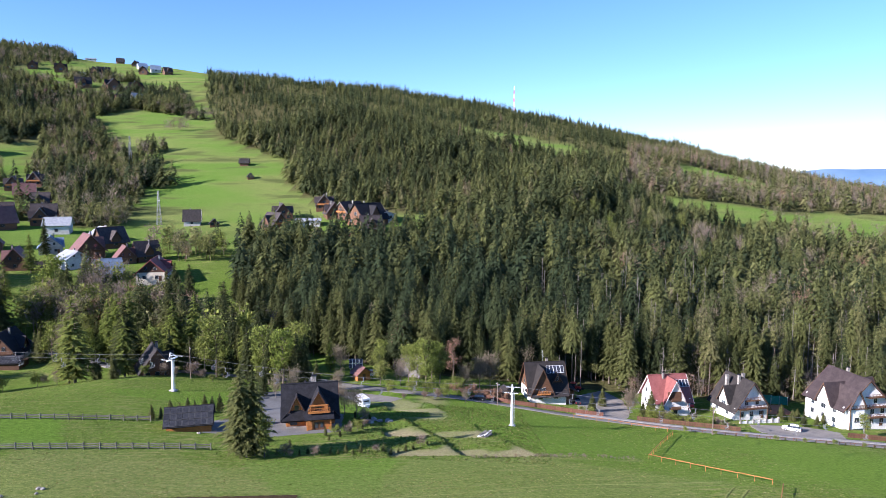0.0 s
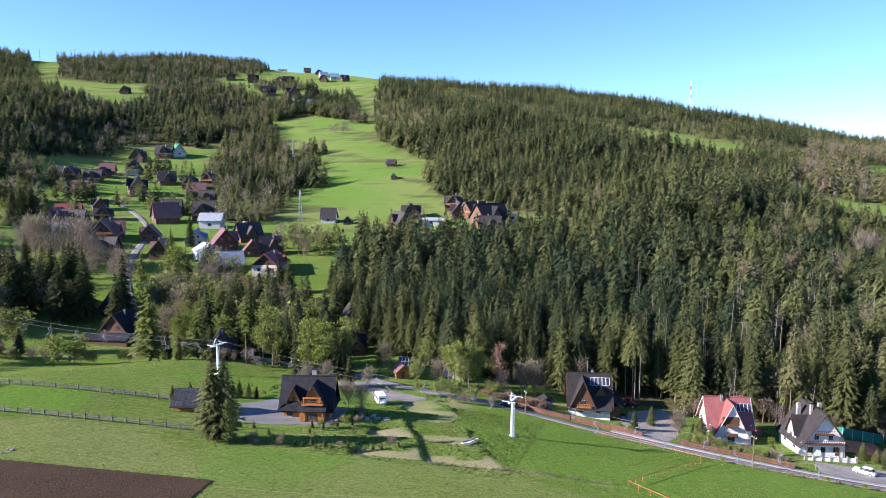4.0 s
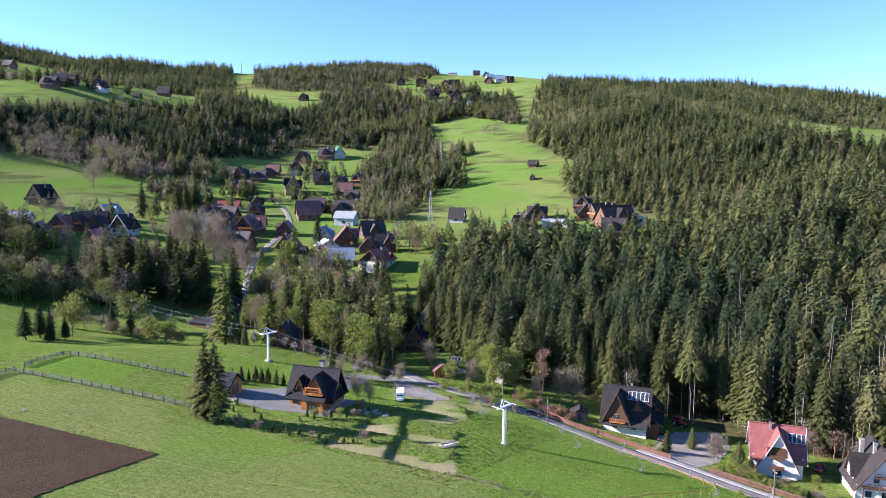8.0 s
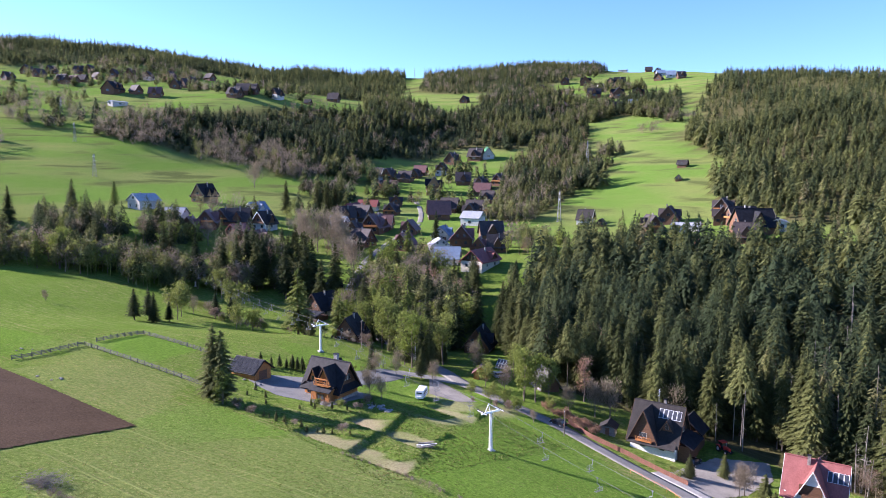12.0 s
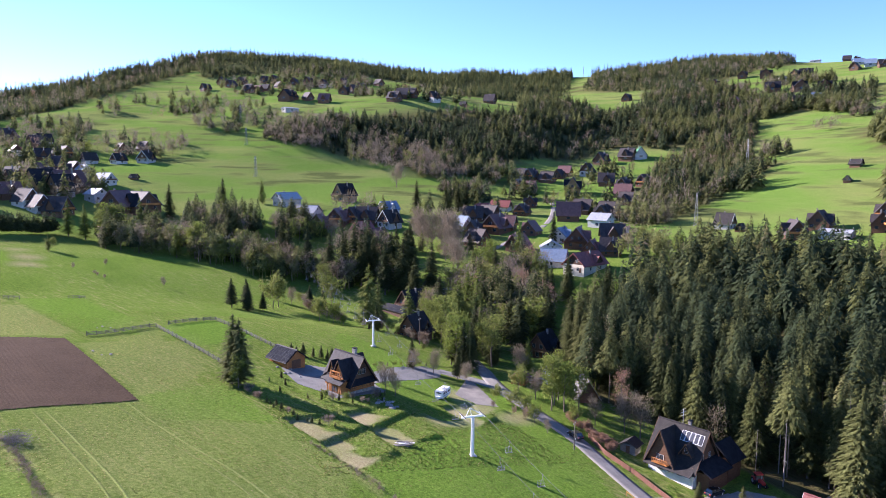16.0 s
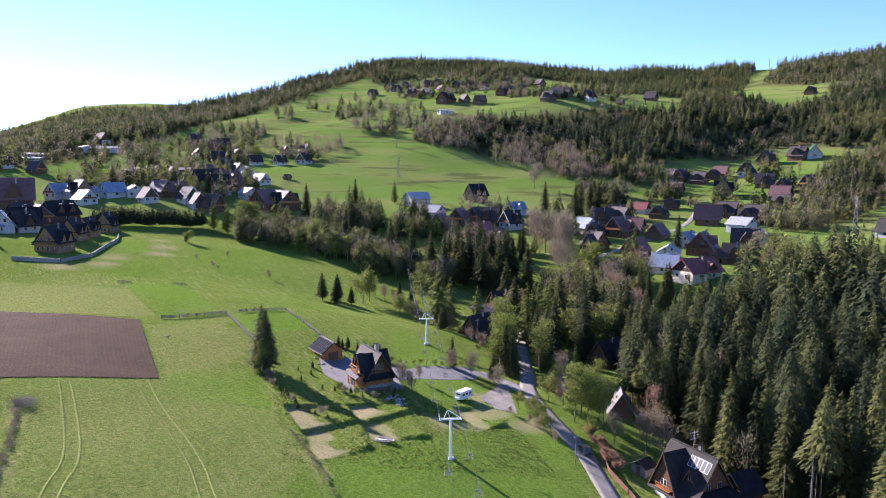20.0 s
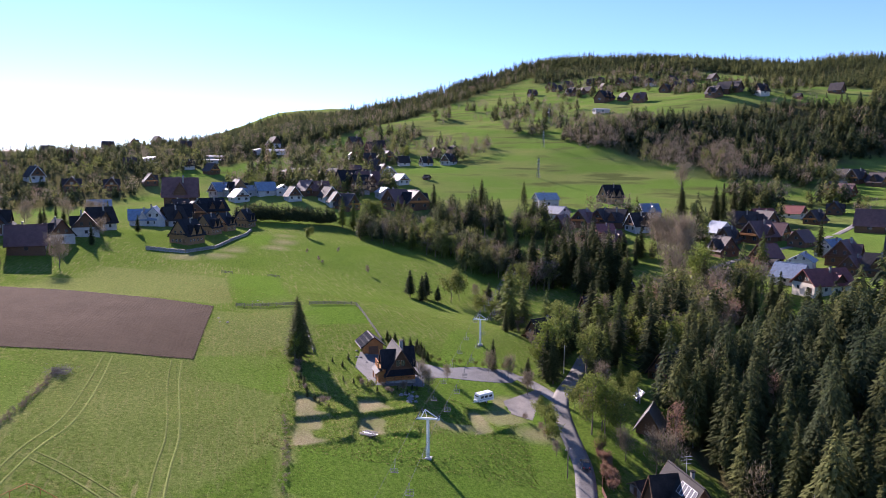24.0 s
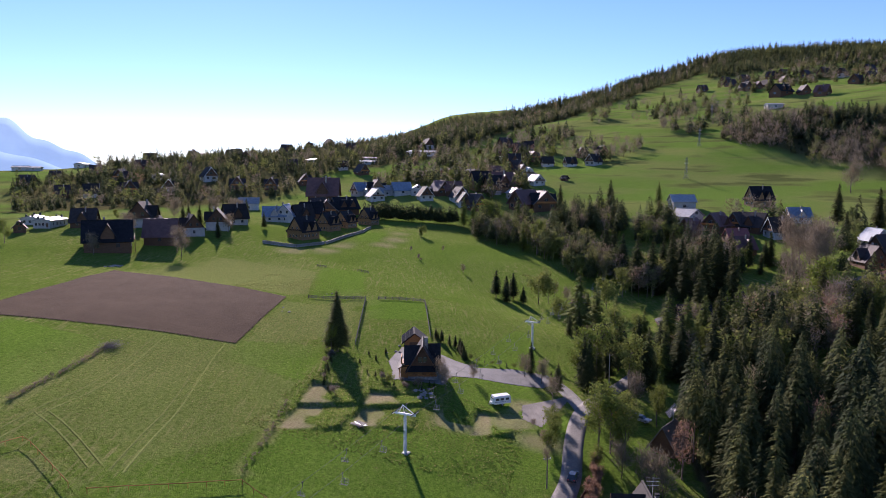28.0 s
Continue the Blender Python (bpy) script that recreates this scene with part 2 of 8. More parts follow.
M_PAVING = surface("grey_block_paving", (0.120, 0.118, 0.112), (0.185, 0.182, 0.172), 0.35, 4, 0.85, bump=0.2)
M_ROAD = surface("old_asphalt", (0.17, 0.160, 0.143), (0.265, 0.248, 0.222), 0.25, 3, 0.92, bump=0.2)
M_KERBSTONE = surface("pale_block_paving", (0.22, 0.205, 0.185), (0.33, 0.31, 0.28), 0.5, 5, 0.9, bump=0.2)
M_GRAVEL = surface("pale_gravel", (0.17, 0.155, 0.135), (0.28, 0.255, 0.22), 0.3, 6, 0.95, bump=0.4)
M_CLAY = surface("clay_court", (0.40, 0.16, 0.08), (0.48, 0.20, 0.10), 0.3, 5, 0.95, bump=0.1)


def haze_glow_material(low, high):
    """Far ridges, with the haze of kilometres of air painted as colour and glow."""
    m, nt, b = _blank("haze_painted_ridge")
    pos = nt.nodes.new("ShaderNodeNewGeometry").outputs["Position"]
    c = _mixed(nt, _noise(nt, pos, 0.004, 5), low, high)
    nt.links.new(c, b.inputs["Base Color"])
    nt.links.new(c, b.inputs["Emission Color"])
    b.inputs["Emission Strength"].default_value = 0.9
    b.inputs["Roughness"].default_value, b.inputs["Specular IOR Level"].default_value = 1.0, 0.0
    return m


# painted haze tones: paler blue for the mountains, darker blue for the hills
M_MOUNTAIN = haze_glow_material((0.17, 0.26, 0.37), (0.21, 0.31, 0.42))
M_FARHILL = haze_glow_material((0.050, 0.090, 0.150), (0.080, 0.125, 0.180))


def grass_material():
    m, nt, b = _blank("grass")
    pos = nt.nodes.new("ShaderNodeNewGeometry").outputs["Position"]

    def zone(name):
        a = nt.nodes.new("ShaderNodeAttribute")
        a.attribute_name = name
        return a.outputs["Fac"]

    big = _noise(nt, pos, 0.03, 5, 0.35, 0.65)
    mid = _noise(nt, pos, 0.9, 7, 0.3, 0.7, stretch=(0.14, 1.0, 1.0))
    tuft = _noise(nt, pos, 1.5, 12, 0.34, 0.70)
    fine = _noise(nt, pos, 2.2, 8, 0.3, 0.7)
    blade = _noise(nt, pos, 6.0, 6, 0.3, 0.7)
    green = _mixed(nt, tuft, (0.074, 0.126, 0.019), _mixed(nt, mid, (0.122, 0.214, 0.028), (0.168, 0.258, 0.038)))
    straw = _mixed(nt, fine, (0.21, 0.22, 0.066), (0.37, 0.34, 0.13))
    thin = nt.nodes.new("ShaderNodeMath")
    thin.operation = "MULTIPLY"
    nt.links.new(big, thin.inputs[0])
    nt.links.new(_noise(nt, pos, 0.9, 12, 0.46, 0.80, stretch=(1.0, 0.6, 1.0)), thin.inputs[1])
    c = _mixed(nt, thin.outputs[0], green, straw)
    turned = nt.nodes.new("ShaderNodeMapping")
    turned.inputs["Rotation"].default_value = (0, 0, radians(15))
    turned.vector_type = "TEXTURE"
    turned.inputs["Scale"].default_value = (12.0, 1.0, 1.0)
    nt.links.new(pos, turned.inputs[0])
    swath = nt.nodes.new("ShaderNodeMath")
    swath.operation = "MULTIPLY"
    nt.links.new(_noise(nt, turned.outputs[0], 1.3, 4, 0.52, 0.74), swath.inputs[0])
    nt.links.new(_noise(nt, pos, 0.03, 3, 0.34, 0.60), swath.inputs[1])
    c = _mixed(nt, swath.outputs[0], c, _mixed(nt, fine, (0.23, 0.22, 0.085), (0.36, 0.31, 0.15)))
    hill = nt.nodes.new("ShaderNodeMapping")
    hill.inputs["Scale"].default_value = (0.016, 0.016, 0.20)
    nt.links.new(pos, hill.inputs[0])
    balk = _noise(nt, hill.outputs[0], 1.0, 6, 0.55, 0.66)
    meadow = _noise(nt, hill.outputs[0], 0.5, 3, 0.4, 0.62)
    upland = _mixed(nt, meadow, _mixed(nt, tuft, (0.085, 0.170, 0.026), (0.152, 0.258, 0.044)), _mixed(nt, tuft, (0.150, 0.190, 0.052), (0.240, 0.265, 0.085)))
    upland = _mixed(nt, balk, upland, (0.085, 0.105, 0.036))
    c = _mixed(nt, zone("upland"), c, upland)
    c = _mixed(nt, zone("lush"), c, _mixed(nt, tuft, (0.082, 0.170, 0.018), (0.165, 0.290, 0.036)))
    c = _mixed(nt, zone("dry"), c, _mixed(nt, tuft, (0.145, 0.190, 0.048), (0.30, 0.30, 0.115)))
    c = _mixed(nt, zone("wood"), c, _mixed(nt, mid, (0.055, 0.050, 0.022), (0.125, 0.098, 0.056)))
    c = _mixed(nt, zone("soil"), c, _mixed(nt, fine, (0.28, 0.21, 0.13), (0.46, 0.37, 0.25)))
    dark = nt.nodes.new("ShaderNodeHueSaturation")
    dark.inputs["Value"].default_value = 0.55
    nt.links.new(c, dark.inputs["Color"])
    c = _mixed(nt, blade, dark.outputs[0], c)
    nt.links.new(c, b.inputs["Base Color"])
    b.inputs["Roughness"].default_value, b.inputs["Specular IOR Level"].default_value = 1.0, 0.0
    b.inputs["Sheen Weight"].default_value, b.inputs["Sheen Roughness"].default_value = 0.10, 0.5
    b.inputs["Sheen Tint"].default_value = (0.62, 0.75, 0.22, 1)
    bp = nt.nodes.new("ShaderNodeBump")
    bp.inputs["Strength"].default_value, bp.inputs["Distance"].default_value = 0.8, 0.16
    nt.links.new(blade, bp.inputs["Height"])
    nt.links.new(bp.outputs[0], b.inputs["Normal"])
    return m


def plough_material():
    m, nt, b = _blank("ploughed_soil")
    pos = nt.nodes.new("ShaderNodeNewGeometry").outputs["Position"]
    c = _mixed(nt, _noise(nt, pos, 0.15, 6, 0.3, 0.7), (0.034, 0.021, 0.012), (0.058, 0.037, 0.022))
    c = _mixed(nt, _noise(nt, pos, 3.0, 8, 0.3, 0.7), c, (0.080, 0.053, 0.032))
    nt.links.new(c, b.inputs["Base Color"])
    b.inputs["Roughness"].default_value, b.inputs["Specular IOR Level"].default_value = 1.0, 0.05
    bp = nt.nodes.new("ShaderNodeBump")
    bp.inputs["Strength"].default_value, bp.inputs["Distance"].default_value = 0.9, 0.15
    nt.links.new(_noise(nt, pos, 4.0, 8, 0.2, 0.8), bp.inputs["Height"])
    nt.links.new(bp.outputs[0], b.inputs["Normal"])
    return m


M_GRASS, M_SOIL = grass_material(), plough_material()

M_TRACK = surface("worn_grass", (0.13, 0.175, 0.045), (0.22, 0.235, 0.080), 1.6, 7, 1.0, spec=0.0, bump=0.3)

# ---- land zones and the ground sheet ----
def inside(poly, x, y):
    """Which of the places lie in the polygon."""
    x, y = np.asarray(x, float), np.asarray(y, float)
    hit = np.zeros(x.shape, bool)
    for (ax, ay), (bx, by) in zip(poly, poly[1:] + poly[:1]):
        cross = (ay > y) != (by > y)
        hit ^= cross & (x < (bx - ax) * (y - ay) / ((by - ay) or 1e-9) + ax)
    return hit


W_MAIN = [(18, 212), (-12, 207), (-50, 238), (-75, 270), (-95, 320), (-110, 370), (-120, 405), (-60, 405), (-25, 420), (-20, 480), (-40, 508),
          (-100, 545), (-140, 620), (-165, 700), (-250, 800), (-330, 1000), (-420, 1240), (-480, 1480), (-560, 1650), (-250, 1760),
          (170, 1910), (640, 1970), (600, 1700), (420, 1300), (260, 1000), (175, 680), (215, 612), (255, 586), (348, 535), (560, 500),
          (560, 240), (300, 120), (175, 180), (112, 207), (60, 211)]
W_RIGHT = [(175, 680), (330, 690), (600, 760), (950, 900), (1300, 1300), (1000, 2050), (640, 1970), (420, 1300), (260, 1000)]
W_STRIP = [(-221, 464), (-263, 626), (-274, 702), (-345, 752), (-474, 959), (-480, 845), (-387, 661), (-250, 461)]
W_FOLD = [(-692, 330), (-752, 374), (-741, 459), (-740, 546), (-736, 653), (-703, 710), (-900, 920), (-816, 920), (-701, 888), (-702, 974), (-823, 1165), (-764, 1240),
          (-605, 1088), (-523, 1102), (-514, 1181), (-452, 1213), (-382, 1069), (-437, 1023), (-499, 995), (-484, 890), (-474, 768), (-517, 774), (-541, 731), (-523, 671),
          (-540, 629), (-532, 552), (-491, 474), (-490, 447), (-565, 434), (-605, 391)]
W_TOPS = [(-1016, 1127), (-1265, 1411), (-1300, 1500), (-1094, 1600), (-907, 1700), (-800, 1560), (-790, 1359), (-793, 1279), (-843, 1190), (-925, 1139)]
W_CREST = [(-1359, 414), (-1720, 480), (-1830, 630), (-1780, 886), (-1690, 1162), (-1560, 1300), (-1393, 1400), (-1336, 1382), (-1033, 1109), (-996, 894), (-950, 780), (-1202, 848), (-1310, 804), (-1336, 717), (-1326, 599), (-1358, 507)]
W_WEST = [(-1250, -100), (-1350, 0), (-1494, 161), (-1573, 294), (-1653, 417), (-1704, 532), (-1446, 473), (-1444, 407), (-1316, 290), (-1189, 182), (-991, 87), (-867, 25), (-790, -20), (-651, -103), (-900, -120)]
W_BROWN = [(-692, 330), (-752, 374), (-741, 459), (-696, 443), (-612, 376), (-635, 345)]
W_DOME = [(-2700, 450), (-2750, -700), (-2300, -500), (-2200, -100), (-2250, 450)]
W_TOWN = [(-430, -90), (-581, -84), (-761, -3), (-970, 95), (-1214, 183), (-1150, -20), (-1050, -330), (-700, -420), (-400, -330), (-240, -180)]
CLEARINGS = [((100, 930), 95), ((370, 890), 70), ((760, 1250), 120), ((-25, 470), 30), ((-185, 665), 42)]
# the village, the farms on the hill and the town's edge: place, kind, and for some the size and the way that the front looks
HOUSES = [(-912, 1519, "d"), (-842, 1596, "h"), (-849, 1709, "f"), (-794, 1744, "h"), (-697, 1603, "h"), (-643, 1513, "b"), (-606, 1433, "h"), (-595, 1464, "b"),
          (-565, 1450, "h"), (-716, 1327, "k"), (-641, 1303, "c"), (-635, 1324, "c"), (-660, 1293, "f"), (-590, 1158, "k"), (-542, 1155, "k"), (-521, 1165, "s"),
          (-509, 1170, "k"), (-598, 1073, "r"), (-488, 1066, "d"), (-473, 1090, "b"), (-773, 1239, "d"), (-355, 576, "d"), (-332, 552, "r"), (-349, 598, "d"), (-307, 530, "d"),
          (-273, 475, "d"), (-303, 476, "d"), (-310, 500, "s"), (-207, 335, "r"), (-196, 333, "s"), (-194, 681, "s", 1.3), (-176, 636, "s"), (-90, 524, "d"), (-67, 496, "k"),
          (-93, 475, "f"), (-48, 455, "d")]
HOUSES += [(-177, 489, "w"), (-159, 481, "s"), (-114, 467, "d"), (-115, 496, "d"), (-60, 418, "R"), (-79, 497, "d"), (-52, 475, "k", 1.30), (-43, 487, "f"), (-470, 540, "w"),
           (-462, 549, "d"), (-444, 556, "d"), (-454, 581, "d"), (-462, 596, "r"), (-444, 613, "w", 1.20), (-491, 679, "d"), (-474, 726, "G"), (-480, 711, "d"),
           (-384, 582, "d"), (-378, 532, "c"), (-434, 508, "d"), (-419, 512, "r"), (-360, 434, "R"), (-329, 433, "d"), (-337, 399, "R"), (-314, 389, "d"),
           (-265, 360, "r", 1.30), (-362, 468, "d"), (-285, 444, "r", 1.35), (-272, 468, "d"), (-244, 439, "g"), (-212, 373, "b"), (-206, 419, "g"), (-191, 397, "d"),
           (-246, 376, "r"), (-157, 320, "b"), (-183, 340, "g")]
HOUSES += [(-188, 365, "r", 1.35), (-163, 353, "r"), (-155, 360, "d"), (-135, 322, "R", 1.25, 12), (-1119, 439, "h"), (-1122, 457, "r"), (-1133, 474, "h"), (-1171, 511, "h"),
           (-1213, 557, "h"), (-1211, 584, "h"), (-1177, 604, "w"), (-1183, 648, "h"), (-1188, 728, "h"), (-961, 456, "k", 1.20), (-942, 481, "h"), (-869, 426, "f"),
           (-909, 496, "r"), (-985, 562, "h"), (-1021, 598, "h"), (-1095, 646, "h"), (-1178, 379, "h"), (-1271, 434, "h"), (-1190, 428, "h"), (-1238, 461, "h"),
           (-1232, 505, "h"), (-1241, 527, "h"), (-811, 567, "h"), (-826, 589, "h"), (-827, 603, "h"), (-794, 625, "w"), (-769, 662, "s"), (-811, 741, "h"), (-771, 1009, "h"),
           (-801, 1213, "h"), (-768, 1326, "h"), (-746, 1215, "w")]
HOUSES += [(-388, 253, "g"), (-337, 250, "g"), (-312, 249, "r"), (-322, 266, "r"), (-329, 281, "d"), (-322, 289, "d"), (-412, 311, "c"), (-296, 273, "o"), (-269, 271, "r"),
           (-356, 323, "b"), (-307, 299, "w"), (-285, 344, "b"), (-263, 340, "d"), (-235, 324, "d"), (-321, 391, "o"), (-319, 378, "d"), (-272, 374, "r"), (-554, 24, "d"),
           (-555, 32, "d"), (-548, 41, "d"), (-548, 49, "d"), (-437, 2, "g"), (-407, 14, "b"), (-431, 15, "g"), (-433, 29, "b"), (-435, 43, "g"), (-412, 55, "w"),
           (-437, 62, "r"), (-438, 73, "r"), (-414, 83, "w"), (-533, 64, "d"), (-510, 77, "d"), (-463, 94, "c"), (-455, 107, "c"), (-399, 90, "w"), (-391, 100, "d")]
HOUSES += [(-567, 93, "r"), (-511, 103, "d"), (-695, 80, "R"), (-814, 73, "d"), (-751, 100, "d"), (-663, 102, "d"), (-504, -64, "r"), (-405, -30, "r", 1.90), (-344, -11, "d"),
           (-298, 3, "k"), (-323, 4, "k"), (-337, 12, "k"), (-262, 1, "b"), (-267, 9, "w"), (-606, -86, "w"), (-705, -86, "f"), (-804, -34, "w"), (-753, -50, "s"),
           (-762, -44, "f"), (-755, -36, "s"), (-764, -30, "s"), (-757, -22, "f"), (-767, 108, "w"), (-679, 120, "k"), (-638, 141, "w"), (-629, 166, "w"), (-692, 177, "d"),
           (-627, 191, "w"), (-698, 200, "d"), (-607, 110, "d"), (-551, 121, "d"), (-543, 126, "b"), (-494, 139, "b"), (-431, 127, "g"), (-447, 108, "w"),
           (-463, 111, "r", 1.60)]
HOUSES += [(-398, 138, "r", 1.50), (-398, 151, "k", 1.30), (-517, 164, "s"), (-128, -24, "k", 1.35), (-182, -44, "w", 1.35), (-150, -12, "r", 1.25), (-173, -10, "w"),
           (-195, -8, "w"), (-167, -67, "d"), (-173, -103, "f"), (-142, -83, "s"), (-163, -84, "f"), (-470, -268, "d"), (-865, -632, "f"), (-933, -554, "h"), (-973, -493, "h"),
           (-985, -473, "f"), (-803, -692, "f"), (-809, -673, "f"), (-878, -642, "f"), (-903, -597, "f"), (-489, -240, "f"), (-390, -240, "w"), (-1022, -422, "f"),
           (-1008, -431, "h"), (-1039, -387, "f"), (-1061, -359, "h"), (-1085, -326, "h"), (-1106, -294, "h"), (-916, -184, "h"), (-2516, -590, "h"), (-822, -338, "h"),
           (-669, -234, "h"), (-335, -62, "g"), (-258, -5, "b"), (-222, -13, "w")]
HOUSES += [(-440, -42, "r", 1.70), (-443, -9, "b"), (-432, 7, "c"), (-572, -317, "h"), (-572, -260, "h"), (-538, -350, "h"), (-441, -197, "w"), (-501, -369, "h"),
           (-605, -145, "h"), (-494, -187, "w"), (-580, -55, "h"), (-514, -93, "h"), (-486, -116, "d"), (-415, -220, "d"), (-436, -346, "h"), (-382, -262, "d"),
           (-472, -144, "d"), (-673, -79, "f"), (-681, -151, "f"), (-204, 37, "c", 0.95, 70), (-238, 38, "c", 0.85, 78), (-262, 40, "c", 0.85, 80), (-292, 45, "c", 0.85, 80)]
# where the village's houses stand close, with few trees
V_OPEN = [(-500, 540), (-501, 690), (-379, 660), (-217, 470), (-125, 345), (-156, 295), (-200, 290), (-254, 280), (-275, 240), (-380, 235), (-430, 300), (-360, 400)]
# terraced plots: low edge from, to; high edge from, to
PLOTS = [((-9.8, 121.4), (4.1, 123.4), (-11.4, 135.0), (-0.9, 136.0)), ((4.3, 123.4), (18.9, 125.0), (-0.7, 136.0), (11.8, 137.0)),
         ((-11.4, 135.4), (-1.2, 136.4), (-14.5, 149.0), (-8.0, 149.4)), ((-1.0, 136.4), (10.0, 137.4), (-7.8, 149.4), (6.0, 150.0)),
         ((-13.5, 161.2), (1.5, 161.8), (-14.0, 171.0), (-3.0, 171.0))]
FIELD = [(-93.0, 5.0), (-74.7, 85.6), (-20.6, 95.5), (-3.0, 26.0)]
LAWN = [(-97.5, 128), (-88, 110), (-67, 117), (-77, 136)]
LAWN_FAR = [(-136, 74), (-136, 92), (-99, 106), (-82, 92)]
# meadow plots that differ from the rest: outline, how much, kind
MEADOWS = [([(-68, 88), (-78, 103), (-46, 114), (-28, 103), (-24, 96)], 0.6, "dry"), ([(-136, 74), (-136, 95), (-91, 105), (-85, 90)], 0.65, "lush"),
           ([(-93, 10), (-137, 30), (-125, 76), (-87, 88), (-79, 84), (-85, 41)], 0.8, "dry"), ([(-5, 40), (-1, 74), (6, 75), (30, 77), (60, 60), (40, 20)], 0.85, "lush"),
           ([(20, 126), (1, 157), (-20, 184), (19, 179), (60, 160), (42, 127)], 0.8, "lush"), ([(-2, 76), (-10, 98), (-6, 119), (21, 123), (41, 112), (38, 92)], 0.4, "dry"),
           ([(-24, 96), (-28, 103), (-36, 116), (-8, 119), (-10, 98)], 0.75, "lush"), ([(-211, 59), (-254, 58), (-255, 69), (-213, 74)], 0.8, "lush")]
ROAD = [(170, 155), (104, 162.5), (85, 163.8), (71, 166.8), (60, 171.3), (47, 177), (33, 179.6), (20, 182), (10, 184.2), (-1, 184), (-12, 184.5), (-25, 186),
        (-41, 193), (-55, 198.5), (-79, 207.5), (-115, 225.5), (-156, 247), (-185, 279), (-207, 305), (-232, 345), (-262, 400), (-330, 470), (-400, 520)]

TRACKS = [[(-18, 91), (-3.7, 94.7), (22.5, 103.7), (33.5, 105.4), (47.2, 108.7)], [(-19, 93.2), (-4.4, 96.9), (22, 105.9), (33, 107.6), (46.7, 110.9)],
          [(52, 86), (43.7, 85.4), (33.6, 84.7), (24.3, 85.8), (0.4, 80.5), (-14, 77)], [(52, 88.2), (43.7, 87.6), (33.6, 86.9), (24.0, 88.0), (0.0, 82.7), (-14, 79)],
          [(35.4, 86.1), (39.2, 94.9), (46.5, 106.5)], [(37.4, 85.4), (41.2, 94.2), (48.5, 105.6)]]
BANK = [(35.7, 78.7), (25.6, 77.4), (15.9, 76.3), (0.1, 73.1)]
BANK_HIGH = [(5.8, 121.7), (26.8, 126.1), (35.7, 126.8)]


def smooth_line(points, step=2.5):
    """A rounded line through points, with a point every step metres."""
    p = np.array(points, float)
    for _ in range(3):
        q = np.empty((2 * len(p) - 2, p.shape[1]))
        q[0::2], q[1::2] = 0.75 * p[:-1] + 0.25 * p[1:], 0.25 * p[:-1] + 0.75 * p[1:]
        p = np.vstack([p[:1], q, p[-1:]])
    d = np.r_[0, np.cumsum(np.hypot(*np.diff(p[:, :2], axis=0).T))]
    s = np.linspace(0, d[-1], max(2, int(d[-1] / step)))
    return np.stack([np.interp(s, d, p[:, i]) for i in range(p.shape[1])], -1)


def near_line(line, x, y, reach):
    """How near places lie to a line: 1 on it, 0 past reach."""
    out = np.zeros(len(x))
    for ax, ay in line[:, :2]:
        out = np.maximum(out, 1 - np.hypot(x - ax, y - ay) / reach)
    return out


_plain = heights


def bed_mask(x, y):
    """How deep the terraced plots are cut, and where their earth lies open."""
    deep, floor = np.zeros(len(x)), np.zeros(len(x))
    wob = 0.5 * np.sin(x / 1.9 + np.sin(y / 1.3)) + 0.5 * np.sin(y / 1.7 + 2 * np.sin(x / 2.6))
    for i, ((ax, ay), (bx, by), (cx, cy), (dx, dy)) in enumerate(PLOTS):
        s = np.clip((x - ax) / (bx - ax), -0.2, 1.2)
        lo, hi = ay + (by - ay) * s, cy + (dy - cy) * s
        v = (y - lo) / (hi - lo)
        xl, xr = ax + (cx - ax) * v, bx + (dx - bx) * v
        u = (x - xl) / (xr - xl)
        edge = np.minimum(np.minimum(u, 1 - u) * (xr - xl), np.minimum(v, 1 - v) * (hi - lo)) + 0.25 * wob
        m = np.clip(edge / 0.55 + 0.4, 0, 1)
        cut = 0.75 * (1 - v) + 0.85 * (1 - u) - 0.62 - 0.25 * np.clip(v - 0.4, 0, 1) + 0.1 * wob
        deep = np.where(m > 0, m * cut, deep)
        floor = np.maximum(floor, np.clip(edge / 0.8, 0, 1) * np.clip((0.42 - v + 0.12 * wob + 0.14 * u) / 0.12, 0, 1))
    return deep, floor


def heights(xy):
    """Ground height with the sunken garden beds."""
    xy = np.asarray(xy, float).reshape(-1, 2)
    return _plain(xy) - bed_mask(xy[:, 0], xy[:, 1])[0]


def axis(parts):
    out = [parts[0][0]]
    for a, b, n in parts:
        out += list(np.linspace(a, b, n + 1)[1:])
    return np.array(out)


def stretch(a, b, n, power=2.6):
    return [a + (b - a) * (i / n) ** power for i in range(1, n + 1)]


xs = np.array(sorted(stretch(-120, -4900, 110) + list(np.arange(-120, -16, 1.25)) + list(np.arange(-16, 22, 0.6)) + list(np.arange(22, 121, 1.25)) + stretch(121, 4900, 70)))
ys = np.array(sorted(stretch(55, -4900, 60) + list(np.arange(55, 120, 1.25)) + list(np.arange(120, 172, 0.65)) + list(np.arange(172, 216, 1.25)) + stretch(217, 4900, 110)))
X, Y = np.meshgrid(xs, ys, indexing="ij")
X, Y = X.ravel(), Y.ravel()
Z = heights(np.c_[X, Y])
idx = np.arange(len(X)).reshape(len(xs), len(ys))
quads = np.stack([idx[:-1, :-1], idx[1:, :-1], idx[1:, 1:], idx[:-1, 1:]], -1).reshape(-1, 4)


